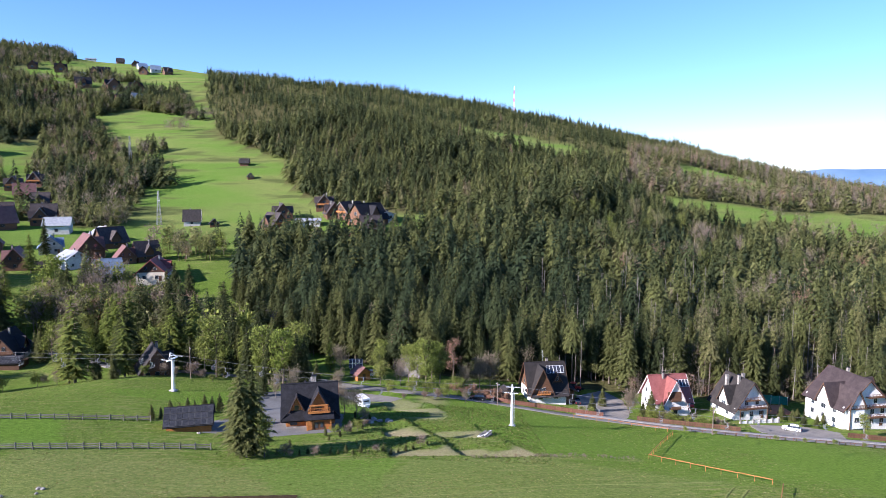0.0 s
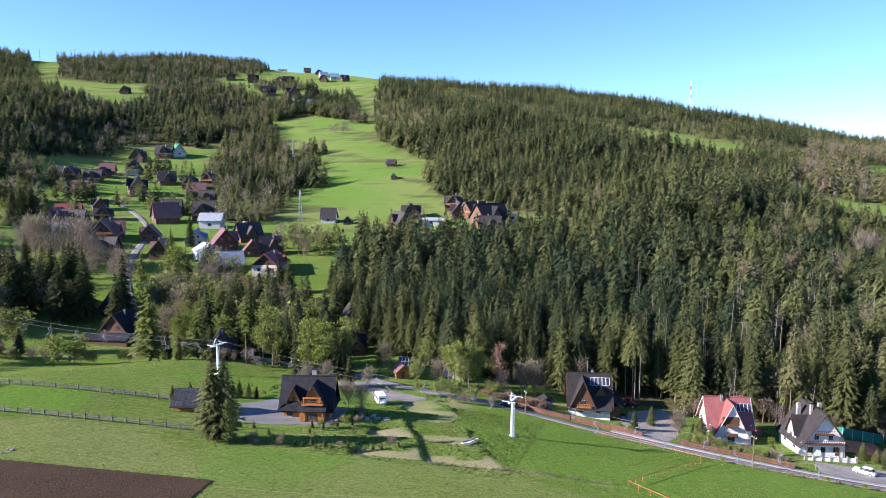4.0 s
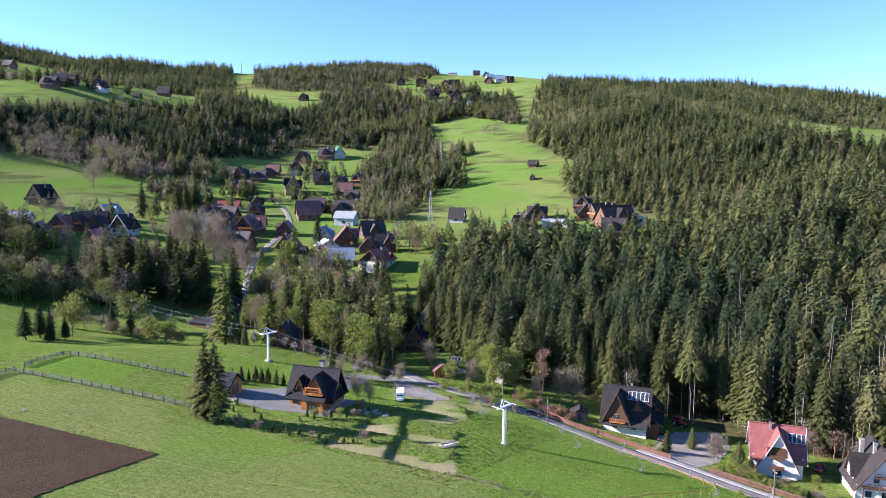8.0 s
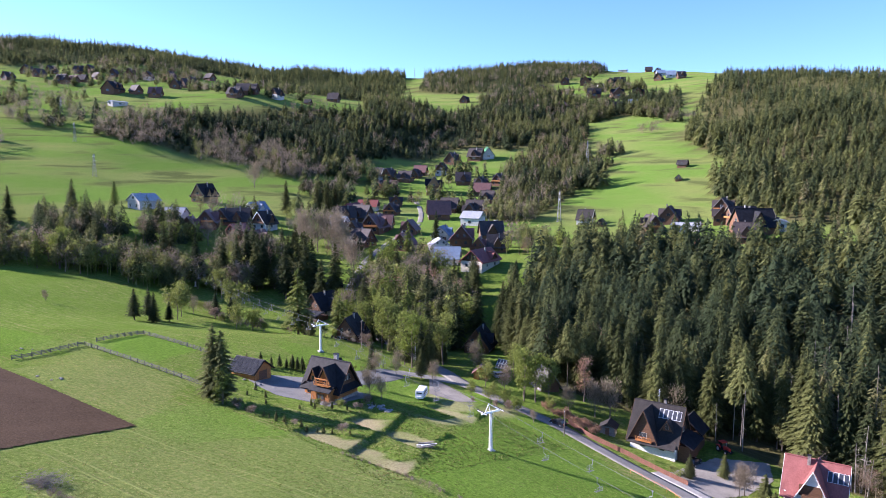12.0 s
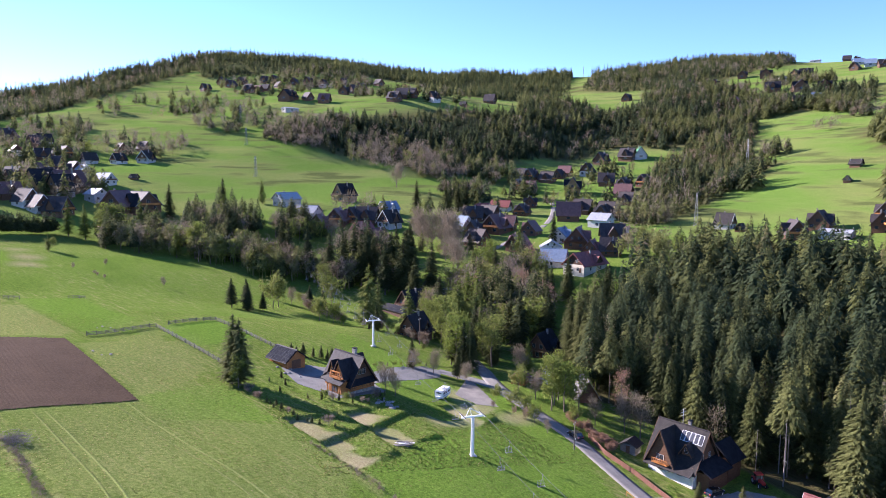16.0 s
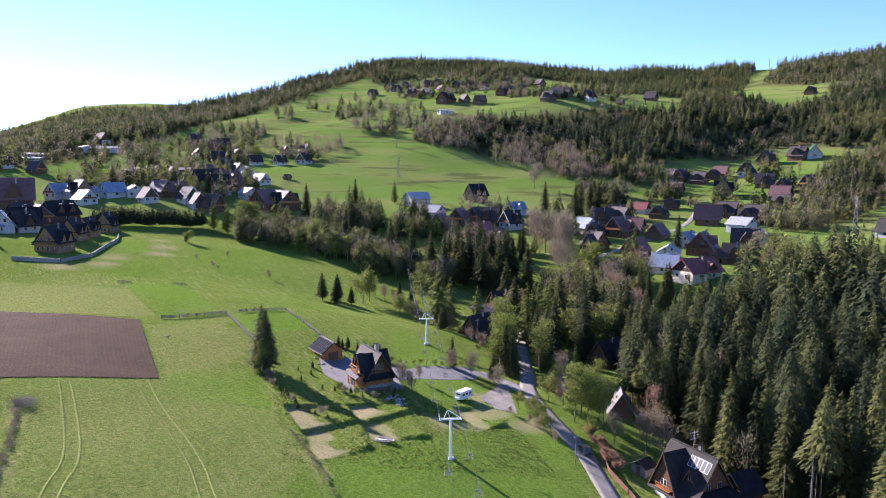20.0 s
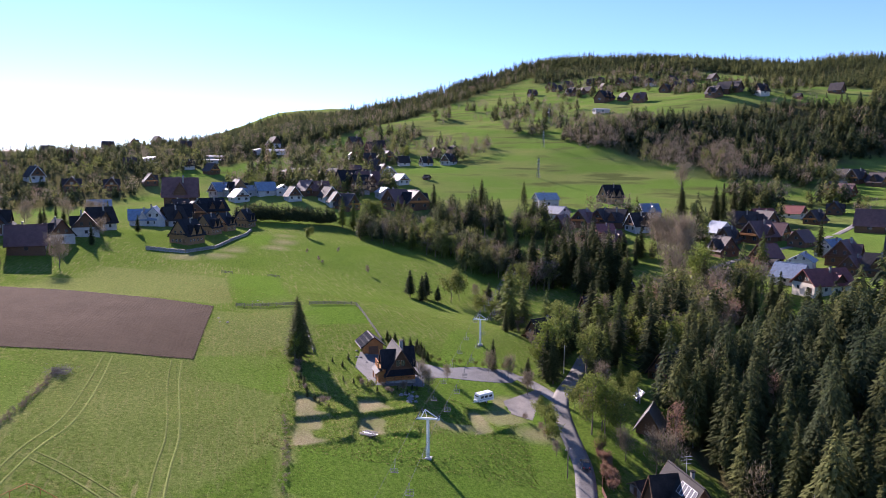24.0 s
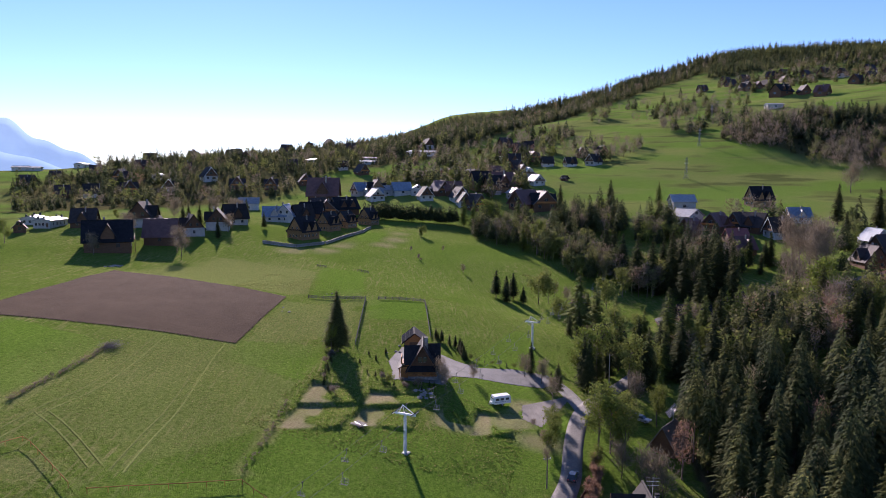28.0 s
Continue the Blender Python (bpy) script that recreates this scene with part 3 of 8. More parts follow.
def np_mesh(name, verts, faces, material=None, smooth=False, attributes=()):
    """A mesh from arrays of places and of faces with one number of corners."""
    me = bpy.data.meshes.new(name)
    k = faces.shape[1]
    me.vertices.add(len(verts))
    me.vertices.foreach_set("co", np.asarray(verts, np.float32).ravel())
    me.loops.add(faces.size)
    me.loops.foreach_set("vertex_index", faces.astype(np.int32).ravel())
    me.polygons.add(len(faces))
    me.polygons.foreach_set("loop_start", np.arange(0, faces.size, k, dtype=np.int32))
    if smooth:
        me.polygons.foreach_set("use_smooth", np.ones(len(faces), bool))
    for key, values in attributes:
        me.attributes.new(key, "FLOAT", "POINT").data.foreach_set("value", np.asarray(values, np.float32))
    me.update(calc_edges=True)
    if material:
        me.materials.append(material)
    return me


def zone_values(x, y):
    rough = 0.5 * np.sin(x / 3.1 + 2 * np.sin(y / 4.7)) + 0.5 * np.sin(y / 2.3 + x / 5.9)
    lush = 0.85 * inside(LAWN, x, y) + 0.6 * inside([(-212, 59), (-214, 72), (-254, 70), (-252, 59)], x, y) + 0.7 * inside(LAWN_FAR, x, y)
    lush += 0.75 * (np.hypot((x + 12) / 70, (y - 165) / 10) < 1) + 0.8 * np.clip(2.2 - 2.2 * np.hypot((x - 62) / 52, (y - 140) / 40), 0, 1)
    lush += 0.4 * np.clip(1 - np.hypot((x + 200) / 160, (y - 120) / 70), 0, 1)
    dry = 0.75 * np.clip(1.2 - np.hypot((x + 60) / 40, (y - 106) / 13), 0, 1) * (rough > -0.5)
    dry = np.maximum(dry, 0.6 * np.clip(1.3 - np.hypot((x - 5) / 38, (y - 88) / 24), 0, 1))
    dry = np.maximum(dry, 0.7 * np.clip(1.3 - np.hypot((x + 110) / 34, (y - 55) / 22), 0, 1))
    deep, floor = bed_mask(x, y)
    soil = np.maximum(0.85 * floor * (0.75 + 0.25 * rough), 0.6 * np.clip(1.6 * near_line(np.array([(-166, 47), (-176, 60), (-196, 62), (-214, 79), (-235, 80.0), (-252, 76)]), x, y, 9), 0, 1))
    soil = np.maximum(soil, 0.55 * np.clip(near_line(np.array([(-4, 158), (-10, 170), (-20, 172.0)]), x, y, 7) * 2, 0, 1) * (rough > -0.1))
    for line in TRACKS:
        dry = np.maximum(dry, 0.35 * np.clip(2.2 * near_line(smooth_line(line, 0.8), x, y, 1.1), 0, 1))
    dry = np.maximum(dry, 0.7 * np.clip(2 * near_line(smooth_line(BANK_HIGH, 1.0), x, y, 2.6), 0, 1) * (rough > -0.2))
    dry = np.maximum(dry, 0.7 * np.clip(1.5 - np.hypot((x - 53) / 4, (y - 97) / 6), 0, 1) * (rough > -0.4))
    soil = np.maximum(soil, 0.6 * np.clip(1.4 - np.hypot((x + 3) / 4, (y - 177) / 6), 0, 1))
    dry = np.maximum(dry, 0.9 * np.clip(2 * near_line(smooth_line(BANK, 1.0), x, y, 3.0), 0, 1) * (rough > -0.3))
    wood = np.zeros(len(x))
    for poly in (W_MAIN, W_FOLD, W_STRIP, W_CREST, W_TOPS, W_TOWN, W_RIGHT, W_WEST, W_DOME):
        wood = np.maximum(wood, inside(poly, x, y) * 1.0)
    for (cx, cy), r in CLEARINGS:
        wood *= 1 - np.clip((r * 1.15 - np.hypot(x - cx, y - cy)) / (0.15 * r), 0, 1)
    upland = np.clip((np.hypot(x + 30, y - 150) - 230) / 160, 0, 1)
    for poly, more, kind in MEADOWS:
        k = inside(poly, x + 0.7 * rough, y + 0.7 * rough)
        if kind == "dry":
            dry = np.where(k, np.maximum(dry, more), dry)
        else:
            lush = np.where(k, np.maximum(lush, more), lush)
    return [("upland", upland), ("lush", np.clip(lush, 0, 1)), ("dry", np.clip(dry, 0, 1)), ("soil", np.clip(soil, 0, 1)), ("wood", wood)]


ground_ob = new("ground", np_mesh("ground", np.c_[X, Y, Z], quads, M_GRASS, True, zone_values(X, Y)))
tagged(ground_ob, "spring-green hill meadows with tan worn patches", "ground", kind="structure")


def ribbon(name, line, width, lift, material, label, category, across=4):
    """A strip that lies on the ground along a line."""
    line = smooth_line(line)
    way = np.gradient(line, axis=0)
    side = np.stack([-way[:, 1], way[:, 0]], -1) / np.hypot(way[:, 0], way[:, 1])[:, None]
    cols = []
    for k in range(across + 1):
        p = line + side * (k / across - 0.5) * width
        cols.append(np.c_[p, heights(p) + lift])
    lowered = [np.c_[c[:, :2], c[:, 2] - lift - 0.3] for c in (cols[0], cols[-1])]
    cols = [lowered[0]] + cols + [lowered[1]]
    v = np.stack(cols, 1)
    n, k = v.shape[:2]
    i = np.arange(n * k).reshape(n, k)
    f = np.stack([i[:-1, :-1], i[:-1, 1:], i[1:, 1:], i[1:, :-1]], -1).reshape(-1, 4)
    return tagged(new(name, np_mesh(name, v.reshape(-1, 3), f, material, False)), label, category, kind="structure")


def sheet(name, poly, lift, material, label, category, step=0.4):
    """A patch that follows the ground inside a polygon, with an edge that goes down into it."""
    p = np.array(poly, float)
    bm = bmesh.new()
    lo, hi = p.min(0), p.max(0)
    gx, gy = np.arange(lo[0], hi[0] + step, step), np.arange(lo[1], hi[1] + step, step)
    XX, YY = np.meshgrid(gx, gy, indexing="ij")
    ok = inside([tuple(q) for q in p], XX.ravel(), YY.ravel()).reshape(XX.shape)
    ZZ = heights(np.c_[XX.ravel(), YY.ravel()]).reshape(XX.shape) + lift
    vs = {}
    for i, j in zip(*np.nonzero(ok)):
        vs[i, j] = bm.verts.new((XX[i, j], YY[i, j], ZZ[i, j]))
    for (i, j) in list(vs):
        if all(k in vs for k in ((i + 1, j), (i + 1, j + 1), (i, j + 1))):
            bm.faces.new((vs[i, j], vs[i + 1, j], vs[i + 1, j + 1], vs[i, j + 1]))
    rim = [e for e in bm.edges if len(e.link_faces) == 1]
    made = bmesh.ops.extrude_edge_only(bm, edges=rim)["geom"]
    for v in made:
        if isinstance(v, bmesh.types.BMVert):
            v.co.z -= lift + 0.25
    me = bpy.data.meshes.new(name)
    bm.to_mesh(me)
    bm.free()
    me.materials.append(material)
    return tagged(new(name, me), label, category, kind="structure")


ribbon("road", ROAD, 4.2, 0.06, M_ROAD, "narrow worn grey asphalt lane between meadow and houses", "road")
ribbon("pavement", [(36, 182.9), (47, 180.9), (60, 175.1), (71, 170.5), (85, 167.5), (104, 166.3), (168, 158.9)], 3.0, 0.09, M_KERBSTONE, "pale block pavement beside the lane", "pavement")
sheet("paved_yard", [(-48, 133.5), (-50.5, 142), (-45, 150), (-42, 157), (-46, 166), (-46.5, 176), (-42, 179.5), (-36, 175.5), (-34, 166), (-33, 158), (-30, 152), (-22, 151.5),
                     (-21, 138), (-27, 136.5), (-35, 133)], 0.07, M_PAVING, "grey block-paved yard and drive of the timber house", "yard", 0.35)
ribbon("driveway", [(-42, 178), (-36, 182), (-24, 186)], 4.0, 0.05, M_PAVING, "grey block-paved drive joining the lane", "driveway")
sheet("gravel_yard", [(37, 184), (40, 204), (50, 212), (54, 203), (53, 190), (50, 182), (44, 180)], 0.07, M_GRAVEL, "pale grey gravel parking yard beside the chalet", "yard")
sheet("gravel_forecourt", [(81, 171), (82, 181), (97, 181), (104, 176), (101, 167), (92, 166)], 0.07, M_GRAVEL, "pale gravel forecourt by the roadside chalets", "yard")
sheet("clay_court", [(92, 194), (92, 204), (102, 204), (102, 194)], 0.1, M_CLAY, "orange clay sports court at the forest edge", "court")
sheet("gravel_track", [(-35, 184), (-22, 171), (-13, 172), (-10, 177), (-24, 181)], 0.06, M_GRAVEL, "grey gravel pull-in beside the caravan", "track")

# ploughed field with real furrows
fx, fy = np.arange(-108, 16, 0.45), np.arange(-45, 97, 0.28)
FX, FY = np.meshgrid(fx, fy, indexing="ij")
ok = inside(FIELD, FX.ravel(), FY.ravel()).reshape(FX.shape)
along = FY * 0.983 - FX * 0.18
track = np.exp(-((FX * 0.36 + FY * 0.2 + 8) / 0.9) ** 2)
FZ = heights(np.c_[FX.ravel(), FY.ravel()]).reshape(FX.shape) + 0.14 + 0.035 * np.sin(along * 2 * math.pi / 0.95 + np.sin(FX / 9)) + 0.035 * np.sin(FX * 3.1 + FY * 1.7) * np.sin(FY * 2.3) + 0.03 * np.sin(along * 2 * math.pi / 5.6)
fi = np.arange(FX.size).reshape(FX.shape)
fq = np.stack([fi[:-1, :-1], fi[1:, :-1], fi[1:, 1:], fi[:-1, 1:]], -1)[ok[:-1, :-1] & ok[1:, :-1] & ok[1:, 1:] & ok[:-1, 1:]]
used, back_ix = np.unique(fq, return_inverse=True)
tagged(new("ploughed_field", np_mesh("ploughed_field", np.c_[FX.ravel(), FY.ravel(), FZ.ravel()][used], back_ix.reshape(fq.shape), M_SOIL)),
       "freshly ploughed dark brown field with long furrows", "field", kind="structure")

# blue mountains past the town, air haze painted into their colour and glow
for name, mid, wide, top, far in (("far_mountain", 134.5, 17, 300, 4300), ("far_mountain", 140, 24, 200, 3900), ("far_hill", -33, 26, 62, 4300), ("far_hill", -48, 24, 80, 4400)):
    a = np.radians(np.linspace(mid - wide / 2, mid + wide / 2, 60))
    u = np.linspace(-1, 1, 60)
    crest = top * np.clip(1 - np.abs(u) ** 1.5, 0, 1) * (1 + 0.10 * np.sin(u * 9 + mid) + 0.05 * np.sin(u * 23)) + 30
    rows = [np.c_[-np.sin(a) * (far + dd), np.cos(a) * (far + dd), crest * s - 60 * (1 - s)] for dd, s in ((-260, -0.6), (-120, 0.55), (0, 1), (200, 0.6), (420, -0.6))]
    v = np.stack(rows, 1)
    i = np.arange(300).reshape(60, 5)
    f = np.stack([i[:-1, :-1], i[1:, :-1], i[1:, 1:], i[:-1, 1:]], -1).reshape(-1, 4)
    tagged(new(name, np_mesh(name, v.reshape(-1, 3), f, M_MOUNTAIN if name == "far_mountain" else M_FARHILL, True)), "mountain ridge on the horizon, blue haze painted in", "backdrop", kind="structure")

for line in TRACKS:
    ribbon("wheel_track", line, 0.42, 0.012, M_TRACK, "pale wheel track worn into the meadow", "track", 2)

# ---- trees ----
def part(name, data, material, parent, label=""):
    """A bmesh or mesh as ONE mesh object under a thing or a part."""
    if isinstance(data, bmesh.types.BMesh):
        me = bpy.data.meshes.new(name)
        data.to_mesh(me)
        data.free()
        data = me
    if material and not data.materials:
        data.materials.append(material)
    ob = new(name, data)
    ob.parent = parent
    return tagged(ob, label)


def thing(name, label, category, group="", place=(0, 0, 0), turn=0.0):
    ob = new(name)
    ob.matrix_basis = pose(*place, 0, 0, turn)
    return tagged(ob, label, category, group)


def tuft_spruce(rg, tufts, wide=0.15, low=0.10, slim=0.8, size=1.0, whorls=0):
    """A spruce of height 1: small drooping sprays, thickest in an uneven shell round the stem. Places, triangles."""
    V, F = [], []
    lobe, dent = rg.uniform(0, 6.28), rg.uniform(0.10, 0.28)
    for i in range(tufts):
        s = 1 - math.sqrt(1 - 0.985 * (i + rg.random()) / tufts) if i % 4 else (i + rg.random()) / tufts
        if whorls:
            s = min(0.99, (math.floor(s * whorls) + rg.gauss(0.5, 0.22)) / whorls)
        s = min(max(s, 0.0), 0.99)
        a = i * 2.39996 + rg.uniform(-0.5, 0.5)
        full = (wide * (1 - s) ** slim + 0.006) * (0.6 + 0.4 * min(1, s / 0.14)) * (1 + dent * math.sin(3 * a + lobe + 7 * s))
        ln = size * (0.030 + 0.35 * full) * rg.uniform(0.7, 1.3)
        r = full * (1 - 0.55 * rg.random() ** 2) - 0.4 * ln
        w = size * (0.010 + 0.13 * full) * rg.uniform(0.7, 1.3)
        z, drop = low + (1 - low) * s, ln * rg.uniform(0.15, 0.85)
        ca, sa, c = math.cos(a), math.sin(a), len(V)
        k = rg.uniform(-0.5, 0.5) * w
        V += [(ca * r - sa * w, sa * r + ca * w, z + 0.4 * drop + k), (ca * r + sa * w, sa * r - ca * w, z + 0.4 * drop - k), (ca * (r + ln), sa * (r + ln), z - drop)]
        F.append((c, c + 1, c + 2))
    c = len(V)
    V += [(0, 0, 1.0), (0.011 * size, 0, 0.90), (-0.006 * size, 0.010 * size, 0.90), (-0.006 * size, -0.010 * size, 0.90)]
    F += [(c, c + 1, c + 2), (c, c + 2, c + 3), (c, c + 3, c + 1)]
    return np.array(V), np.array(F)


def bough_spruce(rg, whorls=24, boughs=9, wide=0.16, low=0.06):
    """A close spruce of height 1: whorls of drooping boughs, each a bent rib hung with small sprays."""
    V, F = [], []
    for k in range(whorls):
        s = k / whorls
        z0 = low + (1 - low) * s ** 0.95
        r0 = (wide * (1 - s) ** 0.78 + 0.008) * (0.65 + 0.35 * min(1, s / 0.12))
        for j in range(boughs if s < 0.7 else max(4, boughs - 4)):
            a = 6.283 * (j + rg.uniform(-0.45, 0.45)) / boughs + 1.9 * k
            r, z = r0 * rg.uniform(0.62, 1.22), z0 + rg.uniform(-0.55, 0.55) / whorls
            sag = r * rg.uniform(0.10, 0.42)
            ca, sa = math.cos(a), math.sin(a)
            for q in range(11):
                u = (q + 1.2 + rg.uniform(-0.4, 0.4)) / 11.4
                side = (-1) ** q * (0.30 + 0.30 * rg.random())
                ln = r * (0.15 + 0.17 * (1 - abs(u - 0.5))) + 0.008
                w = 0.24 * ln + 0.0015
                px, py, pz = ca * r * u, sa * r * u, z - sag * u * u
                d, e = math.cos(a + side), math.sin(a + side)
                c, tilt = len(V), rg.uniform(-0.4, 0.4) * w
                V += [(px - e * w - d * ln * 0.4, py + d * w - e * ln * 0.4, pz + 0.006 + tilt), (px + e * w - d * ln * 0.4, py - d * w - e * ln * 0.4, pz + 0.006 - tilt),
                      (px + d * ln * 0.75, py + e * ln * 0.75, pz - ln * rg.uniform(0.15, 0.6))]
                F.append((c, c + 1, c + 2))
    c = len(V)
    V += [(0, 0, 1.02), (0.008, 0, 0.92), (-0.004, 0.007, 0.92), (-0.004, -0.007, 0.92)]
    F += [(c, c + 1, c + 2), (c, c + 2, c + 3), (c, c + 3, c + 1)]
    return np.array(V), np.array(F)


def rod(V, F, a, b, ra, rb, sides=4):
    """Adds a tapered rod to lists of places and triangles."""
    a, b = np.array(a, float), np.array(b, float)
    d = (b - a) / (np.linalg.norm(b - a) or 1)
    t = np.cross(d, (0.3, 0.9, 0.1) if abs(d[2]) > 0.7 else (0, 0, 1))
    t /= np.linalg.norm(t)
    s, c = np.cross(d, t), len(V)
    for p, r in ((a, ra), (b, rb)):
        for j in range(sides):
            q = 2 * math.pi * j / sides
            V.append(p + r * (math.cos(q) * t + math.sin(q) * s))
    for j in range(sides):
        k = (j + 1) % sides
        F += [(c + j, c + k, c + sides + k), (c + j, c + sides + k, c + sides + j)]


def limbs_arrays(rg, limbs=14, spread=0.24, low=0.22, sides=4):
    """Trunk and limbs of a broadleaf tree of height 1, and the ends of its limbs."""
    V, F, ends = [], [], []
    bend = [np.array([rg.uniform(-0.02, 0.02) * k, rg.uniform(-0.02, 0.02) * k, z]) for k, z in enumerate((0, 0.3, 0.6, 0.92))]
    for k in range(3):
        rod(V, F, bend[k], bend[k + 1], 0.016 * (1 - 0.3 * k), 0.016 * (1 - 0.3 * (k + 1)) + 0.001, sides + 1)
    for i in range(limbs):
        s = low + (0.9 - low) * i / limbs
        at = np.array([np.interp(s, [b[2] for b in bend], [b[q] for b in bend]) for q in (0, 1)] + [s])
        a, ln = rg.uniform(0, 6.283), spread * (1.15 - 0.55 * s) * rg.uniform(0.7, 1.2)
        mid = at + np.array([math.cos(a) * ln * 0.5, math.sin(a) * ln * 0.5, ln * 0.45])
        end = mid + np.array([math.cos(a + 0.3) * ln * 0.45, math.sin(a + 0.3) * ln * 0.45, ln * 0.65])
        rod(V, F, at, mid, 0.006, 0.004, 3)
        rod(V, F, mid, end, 0.004, 0.0015, 3)
        ends += [mid, end, (mid + end) / 2]
    ends.append(bend[3])
    return np.array(V), np.array(F), ends


def leaf_arrays(rg, ends, each, size, reach):
    """Small leaf clumps and twigs round the ends of limbs."""
    V, F = [], []
    for e in ends:
        for _ in range(each):
            p = np.asarray(e) + np.array([rg.gauss(0, reach), rg.gauss(0, reach), rg.gauss(0, reach * 0.9)])
            a, b, c = [np.array([rg.gauss(0, 1), rg.gauss(0, 1), rg.gauss(0, 1)]) * size for _ in range(3)]
            V += [p + a, p + b, p + c]
            F.append((len(V) - 3, len(V) - 2, len(V) - 1))
    return np.array(V), np.array(F)


def twig_arrays(rg, ends, each, length, reach):
    """Fine bare twigs: slivers that point up and outwards."""
    V, F = [], []
    for e in ends:
        for _ in range(each):
            p = np.asarray(e) + np.array([rg.gauss(0, reach), rg.gauss(0, reach), rg.gauss(0, reach)])
            d = np.array([p[0] * 2 + rg.gauss(0, 0.3), p[1] * 2 + rg.gauss(0, 0.3), rg.uniform(0.3, 1.0)])
            d *= length * rg.uniform(0.6, 1.3) / np.linalg.norm(d)
            w = np.array([rg.gauss(0, 1), rg.gauss(0, 1), 0]) * length * 0.06
            V += [p - w, p + w, p + d]
            F.append((len(V) - 3, len(V) - 2, len(V) - 1))
    return np.array(V), np.array(F)


def scatter_mesh(templates, x, y, h, w, tint, rg, sink=0.0):
    """All the trees of a wood as one set of arrays: every one takes a template, a turn, a height, a width and a tint."""
    z = heights(np.c_[x, y]) - sink
    pick, turn = rg.integers(0, len(templates), len(x)), rg.uniform(0, 6.283, len(x))
    VV, FF, TT, off = [], [], [], 0
    for k, (tv, tf) in enumerate(templates):
        s = np.nonzero(pick == k)[0]
        if not len(s):
            continue
        c, n = np.cos(turn[s])[:, None], np.sin(turn[s])[:, None]
        px = (tv[:, 0] * c - tv[:, 1] * n) * w[s][:, None] + x[s][:, None]
        py = (tv[:, 0] * n + tv[:, 1] * c) * w[s][:, None] + y[s][:, None]
        pz = tv[:, 2][None] * h[s][:, None] + z[s][:, None]
        VV.append(np.stack([px, py, pz], -1).reshape(-1, 3))
        FF.append((tf[None] + (np.arange(len(s)) * len(tv))[:, None, None]).reshape(-1, 3) + off)
        TT.append(np.repeat(tint[s], len(tv)))
        off += len(s) * len(tv)
    return np.concatenate(VV), np.concatenate(FF), np.concatenate(TT)


def stuff(name, arrays, material, label, category):
    v, f, t = arrays
    return tagged(new(name, np_mesh(name, v, f, material, False, [("tint", t)])), label, category, kind="stuff")


R, G = random.Random(11), np.random.default_rng(11)
EDGE_SPRUCE = [tuft_spruce(R, 660, 0.16 + 0.018 * (i % 4), 0.05 + 0.07 * (i % 4), 0.62 + 0.09 * (i % 3), 0.64, 19) for i in range(12)]
FRONT_SPRUCE = [tuft_spruce(R, 1150, 0.14 + 0.016 * (i % 4), 0.06 + 0.12 * (i % 4), 0.6 + 0.09 * (i % 3), 0.5, 24) for i in range(12)]
WISPY_SPRUCE = [tuft_spruce(R, 560, 0.10 + 0.018 * (i % 3), 0.10 + 0.12 * (i % 4), 0.5 + 0.1 * (i % 3), 0.52, 26) for i in range(10)]
NEAR_SPRUCE = [tuft_spruce(R, 190, 0.17 + 0.018 * (i % 4), 0.10 + 0.04 * (i % 4), 0.62 + 0.09 * (i % 3), 1.15, 11) for i in range(12)]
MID_SPRUCE = [tuft_spruce(R, 84, 0.19 + 0.016 * (i % 3), 0.10, 0.72, 1.6) for i in range(10)]
FAR_SPRUCE = [tuft_spruce(R, 36, 0.15 + 0.012 * (i % 4), 0.08, 0.9, 2.1) for i in range(10)]


def bare(limbs, each, sides=3):
    v, f, e = limbs_arrays(R, limbs, sides=sides)
    tv, tf = twig_arrays(R, e, each, 0.075, 0.07)
    return np.concatenate([v, tv]), np.concatenate([f, tf + len(v)])


def leafy(limbs, each, size, reach=0.055):
    v, f, e = limbs_arrays(R, limbs, spread=0.2)
    tv, tf = leaf_arrays(R, e, each, size, reach)
    return np.concatenate([v, tv]), np.concatenate([f, tf + len(v)])


MID_BARE = [bare(15, 13) for _ in range(5)]
FAR_BARE = [(lambda e: twig_arrays(R, e, 4, 0.17, 0.085))(limbs_arrays(R, 8)[2]) for _ in range(6)]
MID_LEAF = [leafy(11, 9, 0.026) for _ in range(4)]
FAR_LEAF = [(lambda e: leaf_arrays(R, e, 4, 0.038, 0.075))(limbs_arrays(R, 8)[2]) for _ in range(5)]


def clear_of_houses(x, y, reach=10.0):
    k = np.ones(len(x), bool)
    for hx, hy, *_ in HOUSES:
        k &= np.hypot(x - hx, y - hy) > reach
    return k


def in_wood(poly, step, jitter=0.95, holes=True):
    """Places on a jittered grid inside a polygon, clear of the clearings and roads."""
    p = np.array(poly)
    gx, gy = np.meshgrid(np.arange(p[:, 0].min(), p[:, 0].max(), step), np.arange(p[:, 1].min(), p[:, 1].max(), step))
    x, y = gx.ravel() + G.uniform(-jitter, jitter, gx.size) * step, gy.ravel() + G.uniform(-jitter, jitter, gx.size) * step
    k = inside(poly, x, y)
    x, y = x[k], y[k]
    if holes:
        for (cx, cy), r in CLEARINGS:
            k = np.hypot(x - cx, y - cy) > r
            x, y = x[k], y[k]
    k = clear_of_houses(x, y)
    return x[k], y[k]


def patchy(x, y):
    """Stands of taller and of lower trees."""
    return 0.86 + 0.2 * np.sin(x / 37 + 1.7 * np.sin(y / 53)) + 0.14 * np.sin(x / 13 - y / 17)


